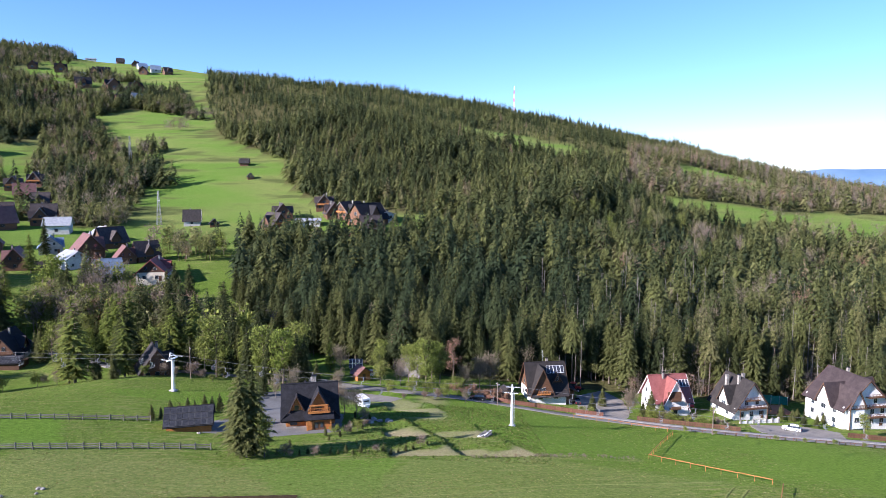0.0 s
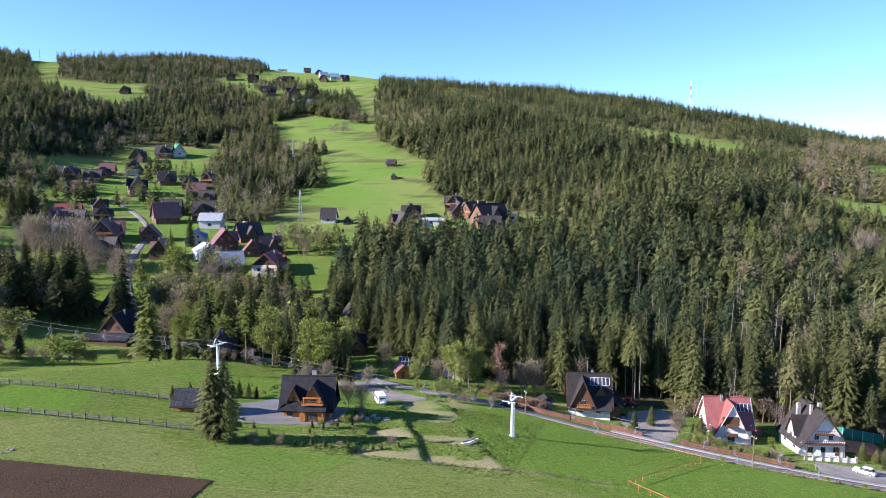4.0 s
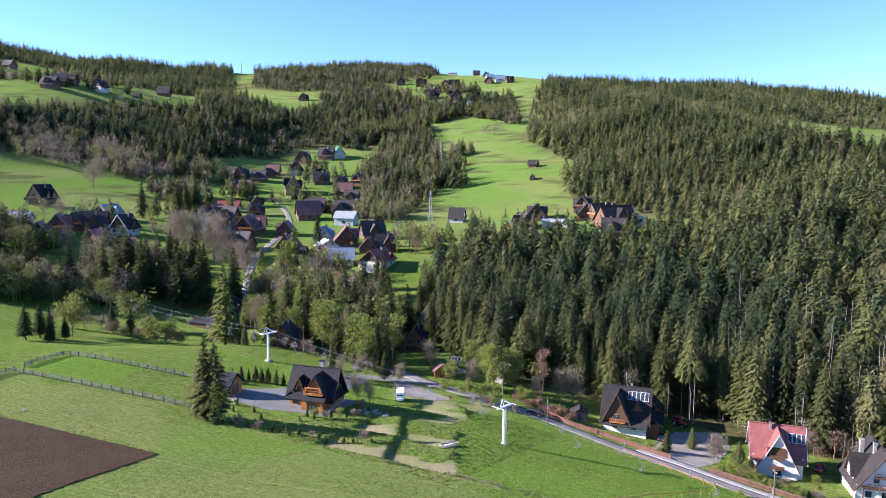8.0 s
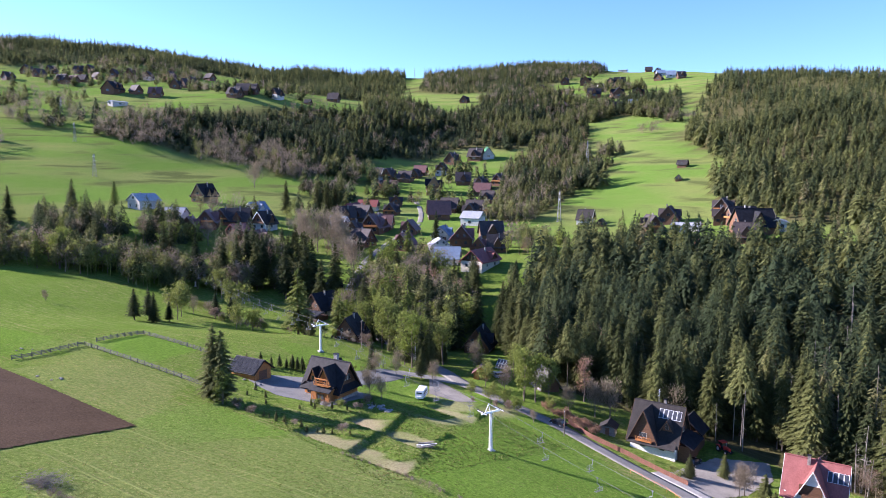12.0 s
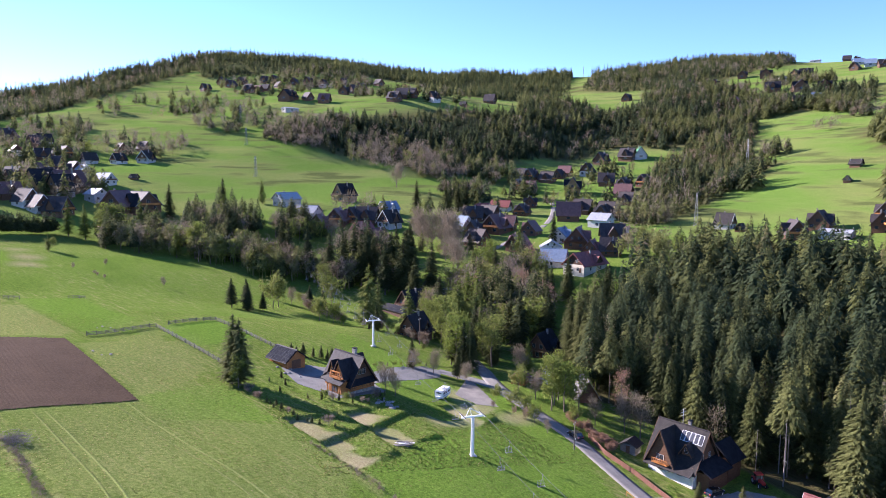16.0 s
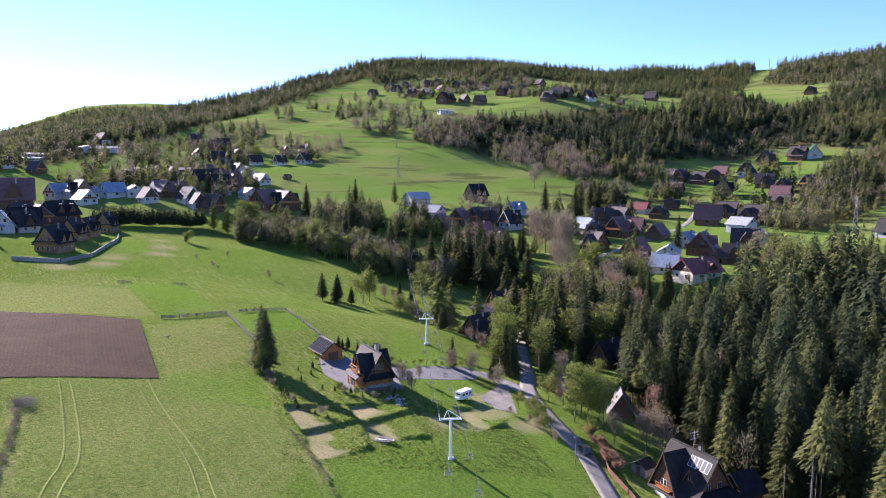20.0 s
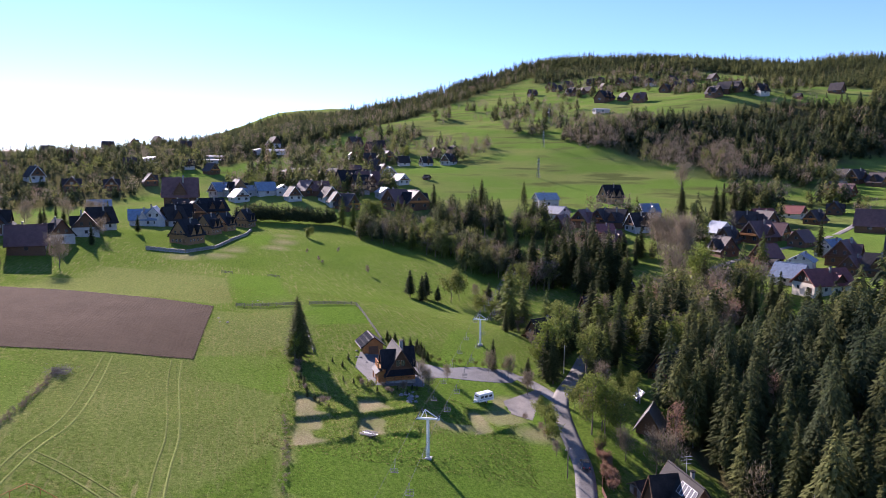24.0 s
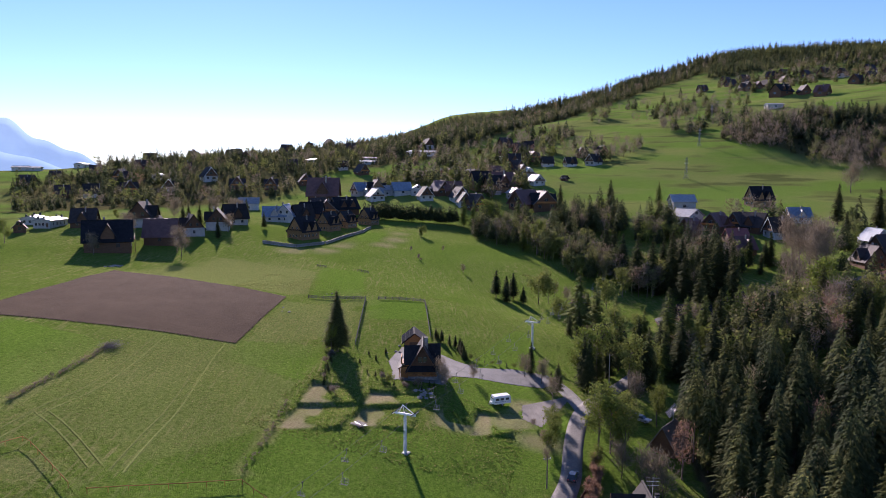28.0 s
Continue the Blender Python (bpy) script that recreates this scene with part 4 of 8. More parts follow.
def tints(x, y, base, spread, patch=0.12):
    wave = np.sin(x / 41 + 2 * np.sin(y / 63)) + 0.7 * np.sin(x / 17 - y / 23) * np.sin(y / 29 + x / 61)
    odd = (G.random(len(x)) < 0.07) * G.uniform(0.1, 0.4, len(x))
    return np.clip(base + patch * wave + G.normal(0, spread, len(x)) + odd, 0, 0.97)


# the spruce wood behind the lane: close rows, middle slope, far slope
x, y = in_wood(W_MAIN, 6.6)
k = (y < 430) & (np.hypot(x - 45, (y - 196) * 1.2) > 22) & ~inside([(20, 170), (20, 211), (125, 209), (125, 150)], x, y) & (near_line(np.array([(146, 150), (145, 186)], float), x, y, 9) <= 0)
k &= (G.random(len(x)) > 0.12 + 0.22 * (x > 70))
x, y = x[k], y[k]
east = np.clip((x - 60) / 250, 0, 1)
NEAR_H = G.uniform(8, 27, len(x)) ** 0.7 * 25 ** 0.3 - 1.5 * (y < 225)
NEAR_W, NEAR_T = NEAR_H * G.uniform(0.75, 1.2, len(x)), tints(x, y, 0.14 + 0.26 * east, 0.22)
front = (y < 236) | ((x > 90) & (y < 250))
wisp = front & (x > 42) & (G.random(len(x)) < 0.6)
front &= ~wisp
NEAR_T[wisp] = G.uniform(0.4, 0.75, wisp.sum())
for k, kinds, label in ((wisp, WISPY_SPRUCE, "thin olive-green spruces with sparse boughs along the wood's edge"), (front, FRONT_SPRUCE, "tall spruces with bare lower trunks along the wood's edge"), ((y < 290) & ~front & ~wisp, EDGE_SPRUCE, "dense dark green spruces at the foot of the wooded slope"), (y >= 290, NEAR_SPRUCE, "dense dark green spruce wood on the slope behind the lane")):
    stuff("spruce_wood", scatter_mesh(kinds, x[k], y[k], NEAR_H[k], NEAR_W[k], NEAR_T[k], G), M_NEEDLE, label, "wood")
TV, TF = [], []
for cx, cy, hh in zip(x[y < 300], y[y < 300], NEAR_H[y < 300]):
    gz = ground(cx, cy)
    rod(TV, TF, (cx, cy, gz - 0.4), (cx, cy, gz + hh * 0.55), 0.20, 0.10, 4)
stuff("spruce_trunks", (np.array(TV), np.array(TF), np.zeros(len(TV))), M_BARK, "brown trunks of the spruce wood", "trunks")
x, y = in_wood(W_MAIN, 8.0)
k = (y >= 430) & (y < 900)
x, y = x[k], y[k]
h = G.uniform(9, 26, len(x)) ** 0.7 * 24 ** 0.3 * patchy(x, y)
stuff("spruce_wood", scatter_mesh(MID_SPRUCE, x, y, h, h * G.uniform(0.8, 1.25, len(x)), tints(x, y, 0.08 + 0.2 * np.clip((x - 100) / 300, 0, 1), 0.22), G), M_NEEDLE,
      "dense dark spruce wood up the middle hillside", "wood")
x, y = in_wood(W_MAIN, 10.5)
k = y >= 900
x, y = x[k], y[k]
h = G.uniform(8, 22, len(x)) * patchy(x, y)
stuff("hilltop_wood", scatter_mesh(FAR_SPRUCE, x, y, h, h * G.uniform(0.9, 1.4, len(x)), tints(x, y, 0.16, 0.26), G), M_NEEDLE, "spruce wood along the hill crest", "wood")
x, y = in_wood(W_RIGHT, 12.5)
h = G.uniform(13, 26, len(x))
stuff("mixed_wood", scatter_mesh(FAR_SPRUCE, x, y, h, h * G.uniform(0.9, 1.3, len(x)), tints(x, y, 0.52, 0.2), G), M_NEEDLE, "thin mixed spruce wood on the far slope", "wood")
x, y = in_wood(W_RIGHT, 17)
h = G.uniform(10, 17, len(x))
stuff("bare_wood", scatter_mesh(FAR_BARE, x, y, h, h * 1.2, tints(x, y, 0.6, 0.1, 0.06), G), M_LEAF, "grey-brown leafless trees on the far slope", "wood")
for poly, step, base, label in ((W_FOLD, 9.0, 0.02, "dark spruce wood in the fold of the hill"), (W_CREST, 9.5, 0.02, "dark spruce wood along the western crest"),
                                (W_WEST, 9.0, 0.02, "mixed spruce wood below the western crest"), (W_DOME, 15, 0.0, "dark wood on a far rounded hill"),
                                (W_TOPS, 9.5, 0.03, "spruce wood round the hilltop meadows"), (W_STRIP, 8.5, 0.3, "narrow spruce and larch copse on the slope"),
                                (W_TOWN, 10.5, 0.02, "spruces scattered among the town's houses")):
    x, y = in_wood(poly, step)
    h = G.uniform(7, 24, len(x)) * patchy(x, y) * (0.7 if poly is W_TOWN else 1)
    stuff("hill_wood", scatter_mesh(MID_SPRUCE if poly in (W_STRIP, W_FOLD, W_TOWN) else FAR_SPRUCE, x, y, h, h * G.uniform(0.85, 1.3, len(x)), tints(x, y, base, 0.17), G), M_NEEDLE, label, "wood")
for poly, step in ((W_FOLD, 34), (W_TOPS, 30), (W_WEST, 27), (W_STRIP, 26), (W_BROWN, 8.5)):
    x, y = in_wood(poly, step)
    h = G.uniform(9, 17, len(x))
    stuff("bare_wood", scatter_mesh(FAR_BARE, x, y, h, h * 1.3, tints(x, y, 0.56, 0.10, 0.05), G), M_LEAF, "grey-brown leafless trees among the spruces", "wood")
x, y = in_wood(W_MAIN, 24)
k = ((x > 90) | (y < 235)) & (y < 520) & ~inside([(20, 170), (20, 213), (125, 209), (125, 150)], x, y)
x, y = x[k], y[k]
h = G.uniform(10, 19, len(x))
stuff("bare_wood", scatter_mesh(MID_BARE, x, y, h, h * 1.1, tints(x, y, 0.50, 0.2), G), M_LEAF, "budding and leafless trees at the wood's edge", "wood")
for step, kinds, base, label in ((40, FAR_BARE, 0.55, "bare trees among the town's houses"), (30, FAR_LEAF, 0.12, "budding trees among the town's houses")):
    x, y = in_wood(W_TOWN, step)
    h = G.uniform(7, 15, len(x))
    stuff("town_trees", scatter_mesh(kinds, x, y, h, h * 1.25, tints(x, y, base, 0.12), G), M_LEAF, label, "wood")

# belts of broadleaf trees and spruces: x, y, radius, spruces, bare, leafy
BELTS = [(-80, 236, 16, 1, 3, 9), (-105, 255, 16, 1, 4, 8), (-150, 262, 14, 1, 4, 7), (-300, 140, 32, 12, 14, 8), (-262, 172, 22, 6, 10, 14), (-228, 190, 18, 3, 12, 10), (-330, 190, 30, 16, 14, 4),
         (-300, 235, 24, 10, 14, 4), (-238, 305, 26, 4, 26, 5), (-285, 330, 30, 3, 20, 4), (-205, 212, 16, 3, 5, 5), (-240, 250, 22, 6, 16, 3),
         (-190, 240, 14, 3, 6, 2), (-120, 260, 22, 4, 16, 8), (-95, 245, 16, 5, 8, 5), (-145, 290, 16, 2, 12, 3), (-140, 370, 22, 4, 18, 6)]
BELTS2 = [(-590, 440, 60, 0, 70, 6), (-520, 465, 40, 3, 40, 4), (-300, 500, 34, 10, 22, 4), (-245, 480, 26, 0, 34, 4), (-260, 620, 22, 10, 4, 0),
          (-480, 520, 40, 18, 10, 3), (-420, 440, 30, 12, 16, 4), (-700, 200, 60, 4, 26, 3), (-800, 330, 70, 8, 36, 3), (-850, 120, 60, 10, 26, 2),
          (-390, 600, 60, 14, 14, 3), (-330, 380, 40, 6, 12, 5), (-380, 500, 50, 10, 10, 4), (-350, 300, 30, 6, 8, 3)]
BELTS3 = [(-522, 832, 40, 40, 4, 0), (-502, 860, 36, 36, 4, 0), (-490, 915, 36, 34, 4, 0), (-500, 1000, 40, 34, 8, 0), (-576, 884, 40, 34, 4, 0), (-412, 1024, 24, 26, 6, 0), (-379, 1007, 22, 14, 16, 0), (-437, 1042, 20, 16, 4, 0),
          (-700, 1170, 50, 20, 30, 0), (-942, 1613, 40, 34, 4, 0), (-984, 1564, 40, 34, 4, 0), (-894, 1640, 36, 26, 4, 0), (-753, 807, 50, 40, 8, 0), (-659, 773, 40, 34, 6, 0), (-980, 1285, 60, 20, 6, 0), (-716, 1037, 40, 8, 24, 0),
          (-1000, 300, 150, 20, 40, 0), (-1150, 520, 150, 30, 40, 0), (-900, 650, 120, 30, 20, 0), (-700, 1150, 130, 24, 30, 0), (-850, 1400, 120, 30, 20, 0),
          (-600, 1050, 90, 40, 20, 0), (-1250, 640, 120, 30, 40, 0), (-700, 60, 110, 24, 30, 4), (-560, 40, 90, 20, 24, 6), (-470, 90, 60, 16, 16, 4),
          (350, 560, 90, 14, 14, 0), (-600, 1250, 70, 30, 16, 0), (-330, 960, 20, 2, 10, 0), (-330, 870, 12, 0, 6, 0), (-310, 745, 16, 4, 6, 0)]
for belts, label in ((BELTS, "mixed belt of spruces and bare trees along the stream"), (BELTS2, "leafless copse on the hillside"), (BELTS3, "scattered trees on the upper hill")):
    sx, sy, bx, by, lx, ly = [], [], [], [], [], []
    for cx, cy, r, n1, n2, n3 in belts:
        for n, ax, ay in ((int(n1 * (2.2 if belts is BELTS else 2.4)), sx, sy), (int(n2 * (1.0 if belts is BELTS else 1.7)), bx, by), (int(n3 * 4.2), lx, ly)):
            q, rr = G.uniform(0, 6.283, n), r * np.sqrt(G.random(n))
            ax += list(cx + rr * np.cos(q))
            ay += list(cy + rr * np.sin(q) * 0.8)
    sx, sy, bx, by, lx, ly = map(np.array, (sx, sy, bx, by, lx, ly))
    kept = [clear_of_houses(ax, ay, 11) & ~(inside(V_OPEN, ax, ay) & (G.random(len(ax)) < 0.6)) for ax, ay in ((sx, sy), (bx, by), (lx, ly))]
    (sx, sy), (bx, by), (lx, ly) = [(ax[k], ay[k]) for (ax, ay), k in zip(((sx, sy), (bx, by), (lx, ly)), kept)]
    h = G.uniform(12, 25, len(sx))
    stuff("spruce_belt", scatter_mesh(EDGE_SPRUCE if belts is BELTS else MID_SPRUCE, sx, sy, h, h * 1.15, tints(sx, sy, 0.22, 0.16), G), M_NEEDLE, label, "wood")
    h = G.uniform(9, 16, len(bx)) * np.where(np.hypot(bx + 240, by - 430) < 150, 0.6, 1)
    stuff("bare_belt", scatter_mesh(MID_BARE if belts is BELTS else FAR_BARE, bx, by, h, h * 1.25, tints(bx, by, 0.55, 0.10, 0.06), G), M_LEAF, label, "wood")
    if len(lx):
        h = G.uniform(9, 16, len(lx))
        stuff("leafy_belt", scatter_mesh(MID_LEAF, lx, ly, h, h * 1.15, tints(lx, ly, 0.10, 0.1), G), M_LEAF, label, "wood")

# a clipped row of spruces behind the guesthouses, and fresh green trees beside it
hx, hy = np.repeat(np.linspace(-318, -334, 34), 2) + np.tile((0, -3.0), 34) + G.normal(0, 0.5, 68), np.repeat(np.linspace(34, 95, 34), 2) + G.normal(0, 0.5, 68)
h = G.uniform(10.5, 13.5, 68)
stuff("spruce_hedge", scatter_mesh(NEAR_SPRUCE, hx, hy, h, h * 1.15, np.full(68, 0.0), G), M_NEEDLE, "tall dark row of close-set spruces behind the meadow", "hedge")

# spruces that stand along the skyline, with a notch for the power line
line = smooth_line([(-1540, 1150), (-1504, 1205), (-1350, 1325), (-1261, 1380), (-1161, 1426), (-1073, 1490), (-956, 1515), (-880, 1580)], 4.0)
kx, ky = np.repeat(line[:, 0], 5) + G.normal(0, 26, 5 * len(line)), np.repeat(line[:, 1], 5) + G.normal(0, 26, 5 * len(line))
k = np.abs(np.arctan2(-(kx - 57), ky - 8) - np.arctan2(1280 + 57, 1362.0)) > 0.014
kx, ky = kx[k], ky[k]
h = G.uniform(13, 27, len(kx)) * (0.6 + 0.5 * (np.sin(kx / 31) > -0.6))
stuff("skyline_wood", scatter_mesh(FAR_SPRUCE, kx, ky, h, h * 1.15, tints(kx, ky, 0.2, 0.12), G), M_NEEDLE, "dark spruces standing along the skyline", "wood")

# brown undergrowth and leafless trees at the foot of the wood
n = 120
ux, uy = G.uniform(57, 170, n), np.zeros(n)
uy = np.interp(ux, (34, 60, 112, 175), (211, 212, 210, 190)) + G.normal(2, 4.5, n)
h = G.uniform(2, 7, n)
stuff("undergrowth", scatter_mesh(MID_BARE, ux, uy, h, h * G.uniform(1.1, 1.7, n), tints(ux, uy, 0.58, 0.12, 0.05), G), M_LEAF, "brown leafless undergrowth at the foot of the wood", "undergrowth")

# trees along the western skyline
line = smooth_line([(-1043, -341), (-1114, -212), (-1176, -143), (-1269, -69), (-1340, 10), (-1445, 124), (-1482, 236), (-1590, 372), (-1640, 520), (-1580, 628), (-1620, 780), (-1500, 870)], 5.0)
kx, ky = np.repeat(line[:, 0], 6) + G.normal(0, 24, 6 * len(line)), np.repeat(line[:, 1], 6) + G.normal(0, 24, 6 * len(line))
h = G.uniform(5, 17, len(kx)) * (0.75 + 0.25 * np.sin(ky / 37 + np.sin(ky / 13))) * np.where(ky < 0, 0.75, np.where(ky > 150, 1.55, 1.0))
stuff("skyline_wood", scatter_mesh(FAR_SPRUCE, kx, ky, h, h * G.uniform(1.1, 1.8, len(kx)), tints(kx, ky, 0.15, 0.15), G), M_NEEDLE, "dark spruces standing along the western skyline", "wood")

# ---- building kit ----
def box(bm, x0, x1, y0, y1, z0, z1, m=None):
    v = [bm.verts.new(m @ Vector(p) if m else Vector(p)) for p in ((x0, y0, z0), (x1, y0, z0), (x1, y1, z0), (x0, y1, z0), (x0, y0, z1), (x1, y0, z1), (x1, y1, z1), (x0, y1, z1))]
    for f in ((0, 3, 2, 1), (4, 5, 6, 7), (0, 1, 5, 4), (1, 2, 6, 5), (2, 3, 7, 6), (3, 0, 4, 7)):
        bm.faces.new([v[i] for i in f])
    return bm


def slab(bm, a, b, c, d, thick, m=None):
    """A board with the upper face a b c d and a thickness."""
    p = [Vector(q) for q in (a, b, c, d)]
    n = (p[1] - p[0]).cross(p[2] - p[0]).normalized() * thick
    v = [bm.verts.new(m @ q if m else q) for q in p + [q - n for q in p]]
    for f in ((0, 1, 2, 3), (7, 6, 5, 4), (0, 4, 5, 1), (1, 5, 6, 2), (2, 6, 7, 3), (3, 7, 4, 0)):
        bm.faces.new([v[i] for i in f])
    return bm


def gable_wall(bm, w, z0, eave, ridge, y0, y1, m=None):
    """A wall with a pointed top between y0 and y1."""
    o = [(-w / 2, z0), (w / 2, z0), (w / 2, eave), (0, ridge), (-w / 2, eave)]
    v = [[bm.verts.new(m @ Vector((x, y, z)) if m else Vector((x, y, z))) for x, z in o] for y in (y0, y1)]
    bm.faces.new(v[0])
    bm.faces.new(v[1][::-1])
    for i in range(5):
        bm.faces.new((v[0][i], v[0][i - 1], v[1][i - 1], v[1][i]))
    return bm


def gable_roof(bm, w, y0, y1, eave, ridge, over=0.7, thick=0.22, m=None):
    """Two pitched slabs with the ridge along y."""
    run, rise = w / 2, ridge - eave
    k = (run + over) / run
    for s in (-1, 1):
        low, top = (s * run * k, ridge - rise * k), (0, ridge + 0.02)
        q = [(low[0], y0, low[1]), (low[0], y1, low[1]), (0, y1, top[1]), (0, y0, top[1])]
        slab(bm, *q[::-1], thick, m)
    return bm


def shingle_courses(parent, material, w, y0, y1, eave, ridge, over, m, courses):
    """Raised rows of shingles on both slopes, a part each."""
    run, rise = w / 2, ridge - eave
    k = (run + over) / run
    for s in (-1, 1):
        low, top = (s * run * k, ridge - rise * k), (0, ridge + 0.02)
        for c in range(courses):
            f, g, up = c / courses, (c + 0.14) / courses, 0.04
            pt = lambda t, y: (low[0] + (top[0] - low[0]) * t, y, low[1] + (top[1] - low[1]) * t + up)
            r = [pt(f, y0), pt(f, y1), pt(g, y1), pt(g, y0)]
            part("shingle_course", slab(bmesh.new(), *r[::-1], 0.06, m), material, parent)


_windows = {}


def window_mesh(w, h, glow=M_FRAME):
    """A two-light window that looks along -y, in one piece; shared by all windows of its size."""
    key = (round(w, 2), round(h, 2), glow.name)
    if key not in _windows:
        bm, t = bmesh.new(), 0.08
        x = [-w / 2 - t, 0, w / 2 + t]
        front = [[bm.verts.new((a, -0.07, z)) for a in x] for z in (-t, h + t)]
        rear = [[bm.verts.new((a, 0.03, z)) for a in (x[0], x[2])] for z in (-t, h + t)]
        lights = [bm.faces.new((front[0][i], front[0][i + 1], front[1][i + 1], front[1][i])) for i in (0, 1)]
        bm.faces.new((front[0][0], rear[0][0], rear[0][1], front[0][2], front[0][1]))
        bm.faces.new((front[1][0], front[1][1], front[1][2], rear[1][1], rear[1][0]))
        bm.faces.new((front[0][0], front[1][0], rear[1][0], rear[0][0]))
        bm.faces.new((front[0][2], rear[0][1], rear[1][1], front[1][2]))
        bmesh.ops.inset_individual(bm, faces=lights, thickness=t, depth=0)
        for f in lights:
            f.material_index = 1
            for v in f.verts:
                v.co.y += 0.05
        me = bpy.data.meshes.new("window")
        bm.to_mesh(me)
        bm.free()
        me.materials.append(glow)
        me.materials.append(M_PANE)
        _windows[key] = me
    return _windows[key]


def window(parent, x, y, z, side, w=1.0, h=1.2, glow=M_FRAME):
    """A window on a wall; side: degrees from the front (-y) round to the right."""
    ob = part("window", window_mesh(w, h, glow), None, parent)
    ob.matrix_basis = pose(x, y, z, 0, 0, side)
    return ob


def panels(parent, origin, across, up, cols, rows, name="solar_panel", bold=True):
    """Solar panels as a grid on a slope: one part for each panel."""
    o, a, u = Vector(origin), Vector(across), Vector(up)
    n = a.cross(u).normalized()
    for i in range(cols):
        for j in range(rows):
            bm = bmesh.new()
            g = 0.04
            q = [o + a * (i + g) / cols + u * (j + g) / rows, o + a * (i + 1 - g) / cols + u * (j + g) / rows,
                 o + a * (i + 1 - g) / cols + u * (j + 1 - g) / rows, o + a * (i + g) / cols + u * (j + 1 - g) / rows]
            slab(bm, *[p + n * 0.10 for p in q], 0.05)
            pn = part(name, bm, M_PANEL if bold else M_CELLS, parent)
            fr, e1, e2 = bmesh.new(), a.normalized() * 0.06, u.normalized() * 0.06
            r = [p + n * 0.115 for p in q]
            slab(fr, r[0], r[1], r[1] + e2, r[0] + e2, 0.04)
            slab(fr, r[3] - e2, r[2] - e2, r[2], r[3], 0.04)
            slab(fr, r[0] + e2, r[0] + e2 + e1, r[3] - e2 + e1, r[3] - e2, 0.04)
            slab(fr, r[1] + e2 - e1, r[1] + e2, r[2] - e2, r[2] - e2 - e1, 0.04)
            part("panel_frame", fr, M_WHITE if bold else M_RIMS, pn)


def side_gable(house, roof, wall, side, at, reach, width, base, eave, ridge, inner=0.0, over=0.55, win=True, courses=0, wmat=None, glow=M_FRAME):
    """A cross gable that looks to a side (0 front, 90 right, 180 back, 270 left), its wall reach metres from the house's middle."""
    m = pose(0, 0, 0, 0, 0, side) @ pose(at, 0, 0)
    bm = gable_wall(bmesh.new(), width, base, eave, ridge, -reach, -reach + 0.3, m)
    box(bm, -width / 2, -width / 2 + 0.25, -reach + 0.3, -inner, base, eave, m)
    box(bm, width / 2 - 0.25, width / 2, -reach + 0.3, -inner, base, eave, m)
    g = part("gable", bm, wall, house)
    part("gable_roof", gable_roof(bmesh.new(), width, -reach - over, -inner, eave, ridge, over, 0.18, m), roof, g)
    shingle_courses(g, roof, width, -reach - over, -inner, eave, ridge, over, m, courses)
    if house.get("group"):
        return g
    k = (width / 2 + over) / (width / 2)
    for s in (-1, 1):
        trim = bmesh.new()
        slab(trim, *[(s * width / 2 * k, -reach - over - 0.04, ridge - (ridge - eave) * k + 0.05), (0, -reach - over - 0.04, ridge + 0.08),
                     (0, -reach - over - 0.04, ridge - 0.24), (s * width / 2 * k, -reach - over - 0.04, ridge - (ridge - eave) * k - 0.25)][::s], 0.06, m)
        part("bargeboard", trim, wmat or M_WOOD, g)
    if win:
        p = m @ Vector((0, -reach - 0.02, base + max(0.5, (eave - base) * 0.3)))
        w = part("window", window_mesh(min(1.6, width * 0.3), 1.15, glow), None, g)
        w.matrix_basis = pose(*p, 0, 0, side)
    return g


def railing(parent, x0, x1, y, z, material, height=0.95, step=0.45, name="railing"):
    bm = bmesh.new()
    box(bm, x0, x1, y - 0.04, y + 0.04, z + height - 0.08, z + height)
    box(bm, x0, x1, y - 0.03, y + 0.03, z + 0.1, z + 0.18)
    for i in range(int((x1 - x0) / step) + 1):
        box(bm, x0 + i * step - 0.04, x0 + i * step + 0.04, y - 0.025, y + 0.025, z, z + height - 0.08)
    return part(name, bm, material, parent)


def chimney(parent, x, y, z0, z1, w=0.6, material=None):
    c = part("chimney", box(bmesh.new(), x - w / 2, x + w / 2, y - w / 2, y + w / 2, z0, z1), material or M_STONE, parent)
    part("chimney_cap", box(bmesh.new(), x - w / 2 - 0.12, x + w / 2 + 0.12, y - w / 2 - 0.12, y + w / 2 + 0.12, z1, z1 + 0.12), M_SLATE, c)
    return c


